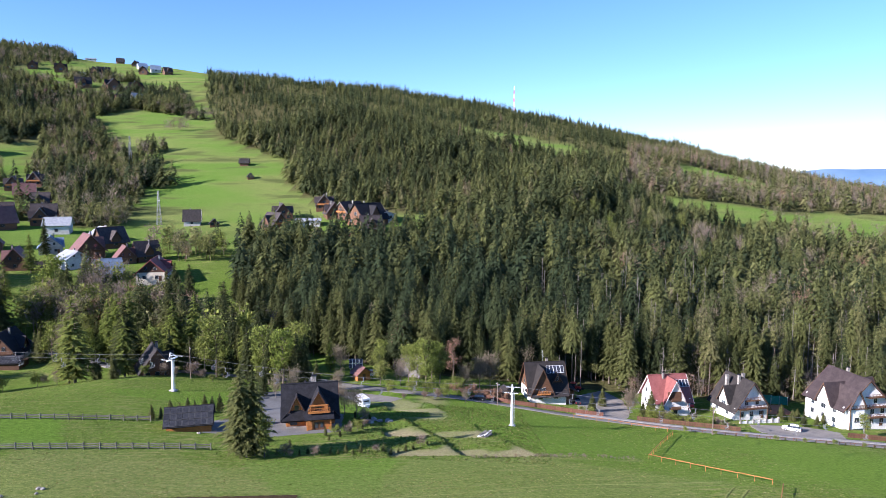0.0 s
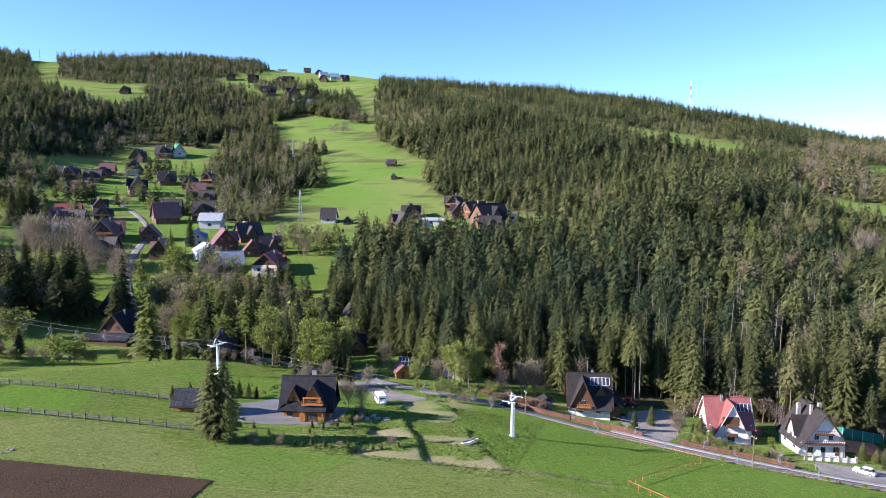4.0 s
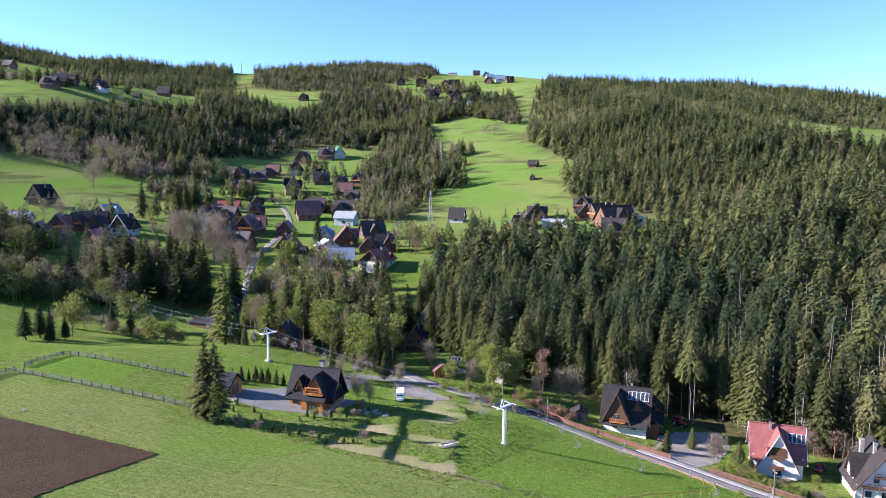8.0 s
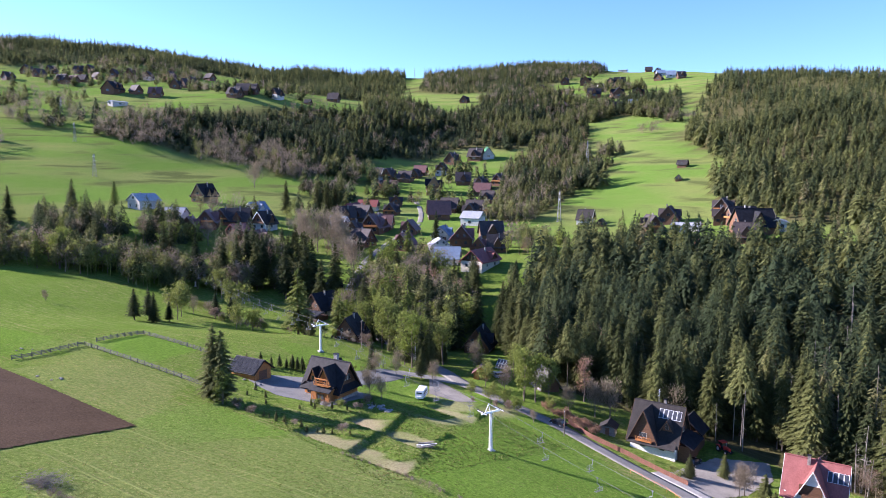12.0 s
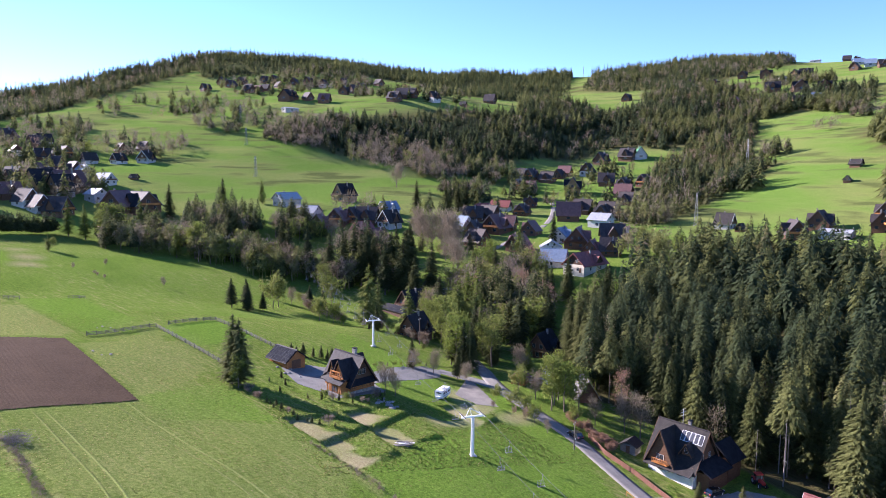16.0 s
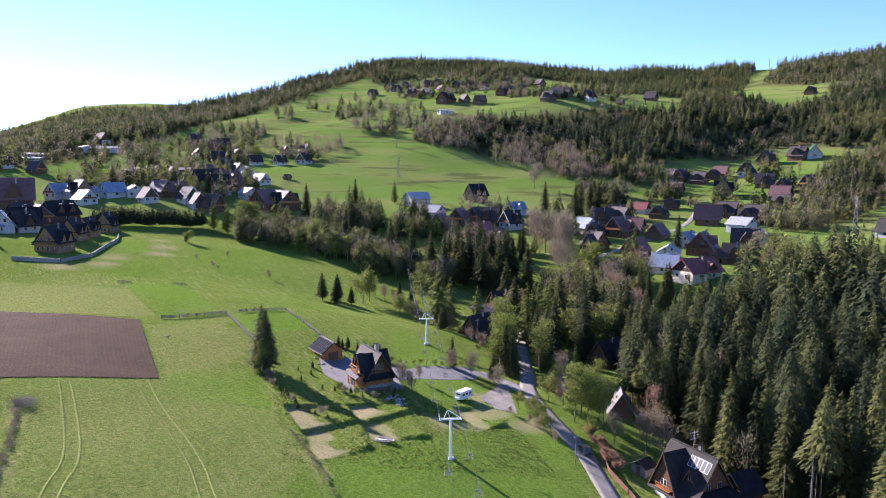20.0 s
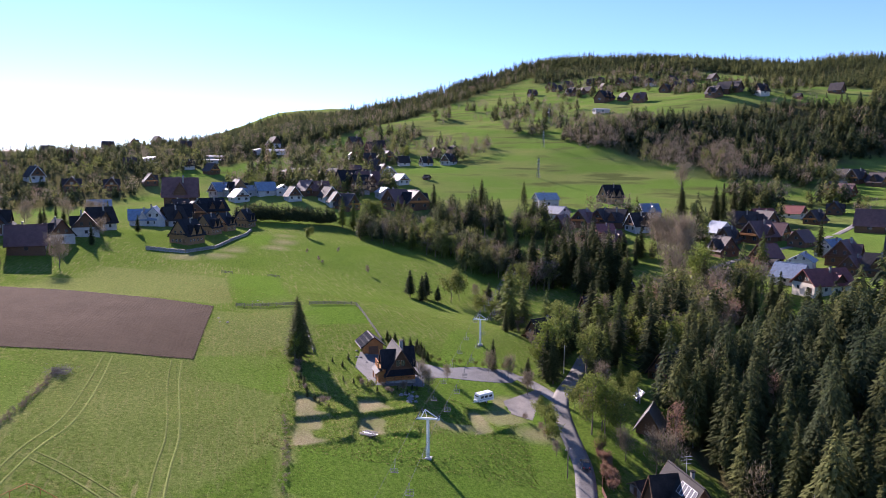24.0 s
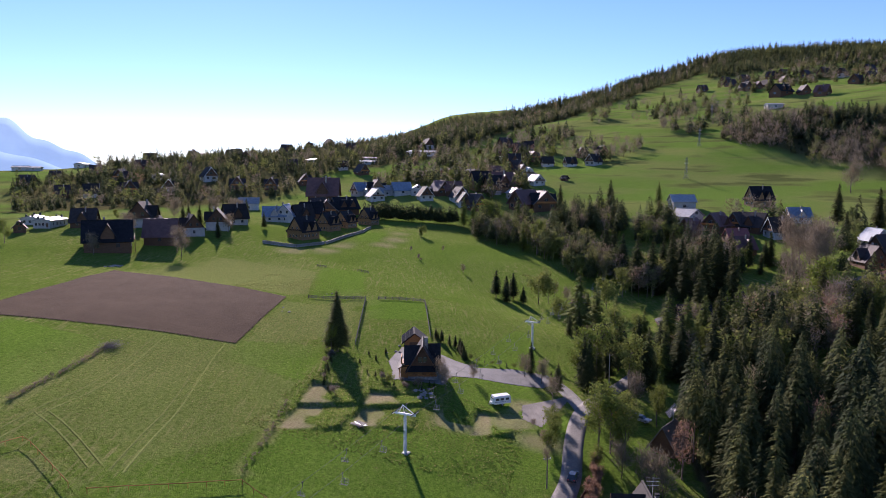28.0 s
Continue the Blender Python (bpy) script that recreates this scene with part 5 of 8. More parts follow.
def chalet(name, label, w, d, eave, ridge, roof, low, high, gables=(), rows=1, balcony=True, stack=(1.5, 1.0), over=0.8, courses=0, skirt=False, group="", depth=2.0, cols=0, plain=0, trim=None):
    """A highland chalet with its gable to the front (-y). gables: (side, at, reach, width, base, eave, ridge)."""
    trim = trim or high
    h = thing(name, label, "house", group)
    cols = cols or (2 if group else 3)
    part("wall", box(bmesh.new(), -w / 2, w / 2, -d / 2, d / 2, -depth, eave), low, h)
    part("gable", gable_wall(bmesh.new(), w - 0.02, eave, eave + 0.02, ridge - 0.12, -d / 2 - 0.03, -d / 2 + 0.3), high, h)
    part("gable", gable_wall(bmesh.new(), w - 0.02, eave, eave + 0.02, ridge - 0.12, d / 2 - 0.3, d / 2 + 0.03), high, h)
    r = part("roof", gable_roof(bmesh.new(), w, -d / 2 - over, d / 2 + over, eave, ridge, over, 0.25), roof, h)
    shingle_courses(r, roof, w, -d / 2 - over, d / 2 + over, eave, ridge, over, None, courses)
    if plain < 2:
        part("ridge_cap", box(bmesh.new(), -0.14, 0.14, -d / 2 - over, d / 2 + over, ridge - 0.05, ridge + 0.10), roof, r)
    for s in ((-1, 1) if not group else ()):
        k = (w / 2 + over) / (w / 2)
        for yy in (-d / 2 - over - 0.05, d / 2 + over + 0.05):
            b = bmesh.new()
            slab(b, (s * w / 2 * k, yy, ridge - (ridge - eave) * k + 0.05), (0, yy, ridge + 0.06), (0, yy, ridge - 0.25), (s * w / 2 * k, yy, ridge - (ridge - eave) * k - 0.22), 0.06)
            part("bargeboard", b, trim, r)
    if skirt:
        slab_bm = bmesh.new()
        slab(slab_bm, (-w / 2 - over, -d / 2 - over - 0.3, eave - 0.1), (w / 2 + over, -d / 2 - over - 0.3, eave - 0.1), (w / 2, -d / 2, eave + 0.7), (-w / 2, -d / 2, eave + 0.7), 0.15)
        part("apron_roof", slab_bm, roof, h)
    for g in gables:
        side_gable(h, roof, high, *g, courses=courses, wmat=trim)
    if stack:
        chimney(h, stack[0], stack[1], ridge - 2.2, ridge + 0.9)
    if plain:
        for s in (0, 90, 180, 270):
            reach = (d if s in (0, 180) else w) / 2 + 0.03
            for a in ((-0.26 * w, 0.26 * w) if plain < 2 and s in (0, 180) else (0.0,)):
                window(h, *(pose(0, 0, 0, 0, 0, s) @ Vector((a, -reach, 1.0))), s, 1.5 if plain < 2 else 2.4, 1.4)
        if plain < 2:
            for s in (0, 180):
                window(h, *(pose(0, 0, 0, 0, 0, s) @ Vector((0, -d / 2 - 0.05, eave + 0.9))), s, 1.6, 1.4)
            if ridge - eave > 4:
                b = box(bmesh.new(), -w * 0.42, w * 0.42, -d / 2 - 1.1, -d / 2, eave - 0.2, eave - 0.05)
                box(b, -w * 0.42, w * 0.42, -d / 2 - 1.1, -d / 2 - 1.02, eave - 0.05, eave + 0.8)
                part("balcony", b, M_BROWNWOOD if low is not M_BROWNWOOD else M_WOOD, h)
                b = bmesh.new()
                for g in (-1, 1):
                    k = (w / 2 + over) / (w / 2)
                    slab(b, *[(g * w / 2 * k, -d / 2 - over - 0.05, ridge - (ridge - eave) * k + 0.08), (0, -d / 2 - over - 0.05, ridge + 0.1), (0, -d / 2 - over - 0.05, ridge - 0.35),
                              (g * w / 2 * k, -d / 2 - over - 0.05, ridge - (ridge - eave) * k - 0.35)][::g], 0.08)
                part("bargeboard", b, M_FRAME if low is M_DULLPLASTER else M_GREYWOOD, r)
        return h
    for s, n, half in ((0, cols, w), (180, max(1, cols - 1), w), (90, cols, d), (270, max(1, cols - 1), d)):
        reach = (d if s in (0, 180) else w) / 2 + 0.03
        for i in range(n):
            a = (i + 0.5) / n * half * 0.86 - half * 0.43
            for q in range(rows):
                p = pose(0, 0, 0, 0, 0, s) @ Vector((a, -reach, 0.9 + q * 2.7))
                window(h, *p, s)
    top = eave + 0.9
    for s in (0, 180):
        for a in (-w * 0.16, w * 0.16):
            p = pose(0, 0, 0, 0, 0, s) @ Vector((a, -d / 2 - 0.05, top))
            window(h, *p, s, 0.9, 1.2)
    if balcony:
        b = part("balcony", box(bmesh.new(), -w * 0.42, w * 0.42, -d / 2 - 1.2, -d / 2, eave - 0.2, eave - 0.02), trim, h)
        railing(b, -w * 0.42, w * 0.42, -d / 2 - 1.15, eave - 0.02, trim)
        for s in (-1, 1):
            part("balcony_post", box(bmesh.new(), s * w * 0.41 - 0.09, s * w * 0.41 + 0.09, -d / 2 - 1.2, -d / 2 - 1.02, -depth, eave - 0.2), trim, b)
    part("door", box(bmesh.new(), w * 0.28, w * 0.28 + 1.0, -d / 2 - 0.06, -d / 2 + 0.05, 0, 2.05), M_BROWNWOOD, h)
    return h


def put(ob, x, y, turn=0.0, sink=0.0, z=None):
    ob.matrix_basis = pose(x, y, (ground(x, y) if z is None else z) - sink, 0, 0, turn)
    return ob


# ---- the timber house in the meadow ----
def timber_house():
    h = thing("timber_house", "orange log house with steep black shingle roof and stone chimney", "house")
    part("plinth", box(bmesh.new(), -5.2, 5.2, -4.3, 4.6, -1.2, 0.75), M_STONE, h, "rubble stone plinth")
    wall = part("wall", box(bmesh.new(), -5.0, 5.0, -4.1, 4.4, 0.75, 3.1), M_WOOD, h, "orange log wall")
    for i in range(8):
        b = bmesh.new()
        z = 0.85 + i * 0.29
        box(b, -5.25, 5.25, -4.2, 4.5, z, z + 0.2)
        part("log", b, M_WOOD, wall)
    m = pose(0, 0, 0, 0, 0, 90)
    part("gable", gable_wall(bmesh.new(), 8.6, 3.1, 3.12, 8.8, -5.05, -4.75, m), M_DARKWOOD, h)
    part("gable", gable_wall(bmesh.new(), 8.6, 3.1, 3.12, 8.8, 4.75, 5.05, m), M_DARKWOOD, h)
    r = part("roof", gable_roof(bmesh.new(), 8.6, -6.2, 6.2, 3.1, 9.0, 0.8, 0.25, m), M_SLATE, h, "steep black shingle roof")
    shingle_courses(r, M_SLATE, 8.6, -6.2, 6.2, 3.1, 9.0, 0.8, m, 14)
    part("ridge_cap", box(bmesh.new(), -6.0, 6.0, -0.15, 0.15, 8.95, 9.1), M_SLATE, r)
    # lower hips under the end gables
    for s in (-1, 1):
        b = bmesh.new()
        q = [(s * 6.4, -5.2, 2.4), (s * 6.4, 5.2, 2.4), (s * 5.0, 4.3, 3.7), (s * 5.0, -4.3, 3.7)]
        slab(b, *(q if s > 0 else q[::-1]), 0.15)
        part("apron_roof", b, M_SLATE, r)
    # front gables: a plain one, and a larger one over balcony and porch
    side_gable(h, M_SLATE, M_WOOD, 0, -2.9, 3.6, 2.3, 3.4, 4.9, 7.2, 0.0, over=0.55, courses=7, wmat=M_DARKWOOD)
    side_gable(h, M_SLATE, M_WOOD, 0, 1.7, 4.9, 3.9, 3.1, 4.9, 8.3, 0.0, over=0.7, courses=8, wmat=M_DARKWOOD)
    for a in (-0.1, 3.5):
        part("gable_post", box(bmesh.new(), a - 0.12, a + 0.12, -6.5, -6.26, 4.1, 5.6), M_WOOD, h)
    part("tie_beam", box(bmesh.new(), -0.3, 3.7, -6.5, -6.26, 5.5, 5.75), M_WOOD, h)
    for s in (-1, 1):
        trim = bmesh.new()
        slab(trim, *[(6.28, s * 5.1, 2.05), (6.28, 0, 9.1), (6.28, 0, 8.75), (6.28, s * 5.1, 1.7)][::s], 0.07)
        part("bargeboard", trim, M_BROWNWOOD, r)
    for y in (-0.75, 0.75):
        window(h, 5.12, y, 4.7, 90, 0.95, 1.25)
    side_gable(h, M_SLATE, M_DARKWOOD, 180, 0.6, 4.9, 4.2, 3.1, 4.6, 8.2, 0.0, over=0.8, courses=6, wmat=M_DARKWOOD)
    porch = part("porch", box(bmesh.new(), -0.9, 4.3, -6.6, -4.1, -1.0, 3.2), M_WOOD, h, "orange timber porch with a double door")
    b = bmesh.new()
    slab(b, (-1.5, -7.5, 2.85), (4.9, -7.5, 2.85), (4.9, -5.0, 4.2), (-1.5, -5.0, 4.2), 0.16)
    part("porch_roof", b, M_SLATE, porch)
    b = bmesh.new()
    slab(b, (-6.0, -5.4, 2.3), (-1.5, -5.4, 2.3), (-1.5, -4.1, 3.3), (-6.0, -4.1, 3.3), 0.16)
    part("apron_roof", b, M_SLATE, h)
    for s in (-1, 1):
        part("door", box(bmesh.new(), 1.7 + s * 0.55 - 0.5, 1.7 + s * 0.55 + 0.5, -6.68, -6.58, 0.05, 2.1), M_BROWNWOOD, porch)
        part("door_pane", box(bmesh.new(), 1.7 + s * 0.55 - 0.3, 1.7 + s * 0.55 + 0.3, -6.72, -6.66, 0.9, 1.9), M_PANE, porch)
    for x in (-0.8, 4.15):
        part("post", box(bmesh.new(), x - 0.12, x + 0.12, -7.2, -6.96, -0.6, 3.0), M_WOOD, porch)
    bal = part("balcony", box(bmesh.new(), -0.5, 4.1, -6.6, -5.2, 3.95, 4.1), M_WOOD, h)
    railing(bal, -0.5, 4.1, -6.55, 4.1, M_WOOD)
    for x, y, z, s, w, hh in ((-3.6, -4.24, 1.1, 0, 1.3, 1.3), (5.12, -2.3, 1.2, 90, 1.2, 1.3), (5.12, 0.6, 1.2, 90, 1.2, 1.3), (5.12, 2.9, 1.2, 90, 1.0, 1.3), 
                              (-5.12, 1.5, 1.2, 270, 1.2, 1.3), (-5.12, -1.5, 1.2, 270, 1.2, 1.3), (-2.5, 4.54, 1.2, 180, 1.2, 1.3), (2.5, 4.54, 1.2, 180, 1.2, 1.3)):
        window(h, x, y, z, s, w, hh)
    chimney(h, 1.0, 1.2, 6.6, 10.3, 1.0)
    steps = bmesh.new()
    for i in range(3):
        box(steps, 0.4, 3.0, -7.6 - 0.3 * i, -6.6, -1.0, -0.05 - 0.17 * i)
    part("steps", steps, M_STONE, h)
    return h


log_house = put(timber_house(), -28.5, 144.4, 13, z=3.35)
log_house.matrix_basis = log_house.matrix_basis @ Matrix.Diagonal((0.97, 0.84, 0.97, 1))


def garage():
    g = thing("garage", "low timber garage with solar panels over its whole roof", "garage")
    part("wall", box(bmesh.new(), -4.2, 4.2, -2.8, 2.8, -1.2, 2.6), M_WOOD, g)
    m = pose(0, 0, 0, 0, 0, 90)
    part("gable", gable_wall(bmesh.new(), 5.6, 2.6, 2.62, 4.7, -4.2, -4.0, m), M_WOOD, g)
    part("gable", gable_wall(bmesh.new(), 5.6, 2.6, 2.62, 4.7, 4.0, 4.2, m), M_WOOD, g)
    part("roof", gable_roof(bmesh.new(), 5.6, -4.8, 4.8, 2.6, 4.8, 0.9, 0.2, m), M_SLATE, g)
    panels(g, (-4.7, -3.6, 2.05), (9.4, 0, 0), (0, 3.5, 2.75), 8, 3, bold=False)
    part("garage_door", box(bmesh.new(), 4.18, 4.26, -1.4, 1.4, 0, 2.2), M_BROWNWOOD, g)
    return g


put(garage(), -51.3, 136.4, 15, z=4.75)

# ---- chalets along the lane ----
ch = chalet("shingled_chalet", "white and timber chalet with steep brown shingle roof", 9.6, 10.6, 3.2, 10.3, M_SHINGLE, M_PLASTER, M_BROWNWOOD,
            [(270, -2.0, 5.6, 6.2, 2.7, 3.2, 9.8, 0.0), (270, 2.9, 3.6, 2.0, 5.2, 6.1, 7.7, 0.5)], balcony=False, stack=(0.8, -1.0), courses=16)
panels(ch, (-1.95, -0.3, 7.35), (0, -5.2, 0), (1.35, 0, 2.05), 5, 1)
bal = part("balcony", box(bmesh.new(), -6.4, -5.0, -0.2, 3.6, 2.5, 2.65), M_WOOD, ch)
for k in range(9):
    part("baluster", box(bmesh.new(), -6.4, -6.34, -0.2 + 0.45 * k, -0.08 + 0.45 * k, 2.65, 3.5), M_WOOD, bal)
part("handrail", box(bmesh.new(), -6.42, -6.32, -0.2, 3.6, 3.5, 3.6), M_WOOD, bal)
part("side_wing", box(bmesh.new(), -3.5, 4.2, -8.2, -5.5, -2, 2.4), M_BROWNWOOD, ch)
wing = bmesh.new()
slab(wing, (-4.2, -9.2, 2.3), (4.8, -9.2, 2.3), (4.8, -5.2, 4.2), (-4.2, -5.2, 4.2), 0.18)
part("wing_roof", wing, M_SLATE, ch)
part("rear_wing", box(bmesh.new(), 4.8, 10.5, -8.0, -1.5, -2, 3.2), M_DARKWOOD, ch)
part("rear_roof", gable_roof(bmesh.new(), 6.5, 4.6, 11.2, 3.2, 6.2, 0.7, 0.2, pose(0, -4.8, 0, 0, 0, -90)), M_SLATE, ch)
skirt = bmesh.new()
slab(skirt, (-6.6, 5.6, 1.9), (-6.6, -5.6, 1.9), (-4.8, -5.6, 3.0), (-4.8, 5.6, 3.0), 0.15)
part("apron_roof", skirt, M_SHINGLE, ch)
aerial = bmesh.new()
box(aerial, 0.4, 0.46, 0.4, 0.46, 9.5, 13.6)
for z in (12.1, 12.8, 13.4):
    box(aerial, -0.7, 1.5, 0.4, 0.44, z, z + 0.05)
part("aerial", aerial, M_STEEL, ch)
put(ch, 29.3, 197.4, 99, z=-8.0)
pk = chalet("pink_roofed_chalet", "white chalet with faded pink metal roof and timber balconies", 9.6, 11.0, 3.2, 9.6, M_ROOFPINK, M_PLASTER, M_PLASTER,
            [(270, -0.1, 6.0, 8.6, -1.5, 1.0, 9.3, 0.0), (90, 0, 5.6, 4.0, 2.0, 4.6, 8.0, 0.5)], balcony=False, stack=(-0.6, 1.5))
panels(pk, (-2.6, -2.2, 6.2), (0, -4.0, 0), (1.5, 0, 2.02), 4, 1)
for z in (0.9, 3.4):
    bal = part("balcony", box(bmesh.new(), -7.3, -6.0, -1.2, 1.9, z, z + 0.14), M_BROWNWOOD, pk)
    part("balcony_front", box(bmesh.new(), -7.34, -7.24, -1.2, 1.9, z + 0.14, z + 1.0), M_BROWNWOOD, bal)
part("timber_panel", box(bmesh.new(), -6.08, -5.98, -1.8, 2.6, 3.6, 6.0), M_BROWNWOOD, pk)
put(pk, 64.3, 195.2, 100, z=-9.6)
pk.matrix_basis = pk.matrix_basis @ Matrix.Diagonal((0.94, 0.94, 0.94, 1))
gr = chalet("grey_roofed_chalet", "white chalet with grey shingle roof and timber balconies", 10.5, 11.0, 3.2, 10.4, M_SHINGLE, M_PLASTER, M_PLASTER,
            [(270, 0.5, 5.2, 4.0, 2.0, 4.8, 8.4, 0.5)], balcony=True, stack=(-1.0, -1.0), courses=14, trim=M_BROWNWOOD)
up = part("balcony", box(bmesh.new(), -2.2, 2.2, -6.5, -5.5, 5.3, 5.45), M_BROWNWOOD, gr)
railing(up, -2.2, 2.2, -6.45, 5.45, M_BROWNWOOD)
for a in (-2.6, 2.6):
    part("stack", box(bmesh.new(), a - 0.4, a + 0.4, 1.6, 2.4, 5.2, 10.6), M_STONE, gr, "stone chimney stack")
low = part("terrace_wall", box(bmesh.new(), -6.2, 6.2, -9.2, -8.9, -2.0, 0.9), M_PLASTER, gr)
for a in range(7):
    part("terrace_pier", box(bmesh.new(), -6.2 + 2.0 * a, -5.8 + 2.0 * a, -9.3, -8.8, -2.0, 1.25), M_STONE, low)
panels(gr, (3.0, -1.5, 6.36), (0, 5.6, 0), (-1.45, 0, 1.99), 5, 1)
put(gr, 84.0, 192.0, 14, z=-10.6)
br = chalet("brown_roofed_guesthouse", "large white guesthouse with brown roof and stacked balconies", 15.0, 14.0, 5.6, 13.0, M_ROOFUMBER, M_PLASTER, M_PLASTER,
            [(270, 1.0, 8.4, 5.0, 3.0, 6.2, 11.0, 0.5), (90, 1.0, 8.4, 5.0, 3.0, 6.2, 11.0, 0.5), (0, -4.0, 8.0, 4.5, 0.0, 6.4, 10.6, 0.5)], rows=2, balcony=True, stack=(1.5, 2.0), cols=4, trim=M_BROWNWOOD, courses=12)
for z in (2.6, 8.2):
    up = part("balcony", box(bmesh.new(), -0.8, 5.6, -8.3, -7.0, z, z + 0.15), M_BROWNWOOD, br)
    railing(up, -0.8, 5.6, -8.25, z + 0.15, M_BROWNWOOD)
put(br, 113.0, 189.0, 12, z=-11.0)

sh = thing("log_shed", "small weathered log shed with shingle roof", "shed")
part("wall", box(bmesh.new(), -1.8, 1.8, -1.5, 1.5, -0.8, 2.0), M_GREYWOOD, sh)
part("roof", gable_roof(bmesh.new(), 3.6, -2.0, 2.0, 2.0, 3.1, 0.5, 0.15), M_SHINGLE, sh)
part("door", box(bmesh.new(), -0.45, 0.45, -1.58, -1.5, 0, 1.8), M_BROWNWOOD, sh)
put(sh, 18.0, 193.5, 20)
cb = thing("orange_cabin", "small orange timber cabin with a brown roof", "cabin")
part("wall", box(bmesh.new(), -2.0, 2.0, -1.7, 1.7, -0.8, 2.2), M_WOOD, cb)
part("gable", gable_wall(bmesh.new(), 4.0, 2.2, 2.22, 3.7, -1.72, -1.5), M_WOOD, cb)
part("gable", gable_wall(bmesh.new(), 4.0, 2.2, 2.22, 3.7, 1.5, 1.72), M_WOOD, cb)
part("roof", gable_roof(bmesh.new(), 4.0, -2.3, 2.3, 2.2, 3.8, 0.6, 0.15), M_ROOFBROWN, cb)
part("door", box(bmesh.new(), -0.45, 0.45, -1.8, -1.7, 0, 1.9), M_BROWNWOOD, cb)
window(cb, 2.02, 0, 0.9, 90, 0.8, 0.8)
put(cb, -23.4, 193.6, 35)
af = thing("old_barn", "old barn with a sagging silver-grey shingle roof", "barn")
part("wall", box(bmesh.new(), -3.4, 3.4, -4.2, 4.2, -1.5, 2.2), M_BROWNWOOD, af)
part("gable", gable_wall(bmesh.new(), 6.8, 2.2, 2.22, 7.6, -4.22, -4.0), M_BROWNWOOD, af)
part("gable", gable_wall(bmesh.new(), 6.8, 2.2, 2.22, 7.6, 4.0, 4.22), M_BROWNWOOD, af)
shingle_courses(part("roof", gable_roof(bmesh.new(), 6.8, -5.0, 5.0, 2.2, 7.8, 0.9, 0.2), M_GREYWOOD, af, "weathered grey shingle roof"), M_GREYWOOD, 6.8, -5.0, 5.0, 2.2, 7.8, 0.9, None, 12)
put(af, -9.0, 204.5, 62)
af.scale = (0.8, 0.8, 0.76)
rack = thing("solar_rack", "free-standing tilted rack of solar panels", "solar panels")
part("post", box(bmesh.new(), -0.1, 0.1, 0.9, 1.1, -0.6, 1.6), M_STEEL, rack)
part("post", box(bmesh.new(), 2.9, 3.1, 0.9, 1.1, -0.6, 1.6), M_STEEL, rack)
panels(rack, (-0.6, 0, 0.5), (4.2, 0, 0), (0, 2.2, 2.4), 4, 2)
put(rack, -28.0, 206.0, 8)

# ---- the lodge and the dark houses by the stream ----
lodge = chalet("dark_lodge", "dark timber lodge with a glazed blue terrace roof", 11.0, 12.0, 3.0, 9.5, M_SLATE, M_PLASTER, M_DARKWOOD, [(90, 0.5, 5.6, 3.6, 2.4, 4.6, 7.4, 0.5)], stack=(1.2, 0))
wing = bmesh.new()
slab(wing, (-9.0, -13.5, 1.4), (9.5, -13.5, 1.4), (9.5, -8.5, 3.0), (-9.0, -8.5, 3.0), 0.2)
part("terrace_roof", wing, M_SLATE, lodge)
panels(lodge, (-3.0, -13.3, 1.5), (12.0, 0, 0), (0, 4.4, 1.42), 12, 2, "glass_panel", False)
part("terrace_wall", box(bmesh.new(), -8.8, 9.3, -13.0, -6.0, -2, 1.2), M_DARKWOOD, lodge)
put(lodge, -147.0, 229.0, 8)
for x, y, t, rf, lo, nm, lb in ((-82, 193, 30, M_SHINGLE, M_BROWNWOOD, "brown_chalet", "small brown timber chalet under the spruces"),
                                (-108, 236, 20, M_SLATE, M_PLASTER, "dark_chalet", "white and dark timber chalet with black roof"),
                                (-66, 262, 40, M_SHINGLE, M_PLASTER, "grey_chalet", "white chalet with brown shingle roof among spruces"),
                                (-52, 226, 25, M_SLATE, M_DARKWOOD, "black_chalet", "dark timber chalet hidden among spruces"),
                                (-168, 250, 60, M_SLATE, M_DARKWOOD, "black_chalet", "dark timber chalet above the stream")):
    put(chalet(nm, lb, 8.5, 9.5, 2.8, 8.4, rf, lo, M_BROWNWOOD, [(90, 0, 4.6, 2.6, 3.0, 4.4, 6.4, 0.5)], stack=(0.8, 1), courses=8), x, y, t)

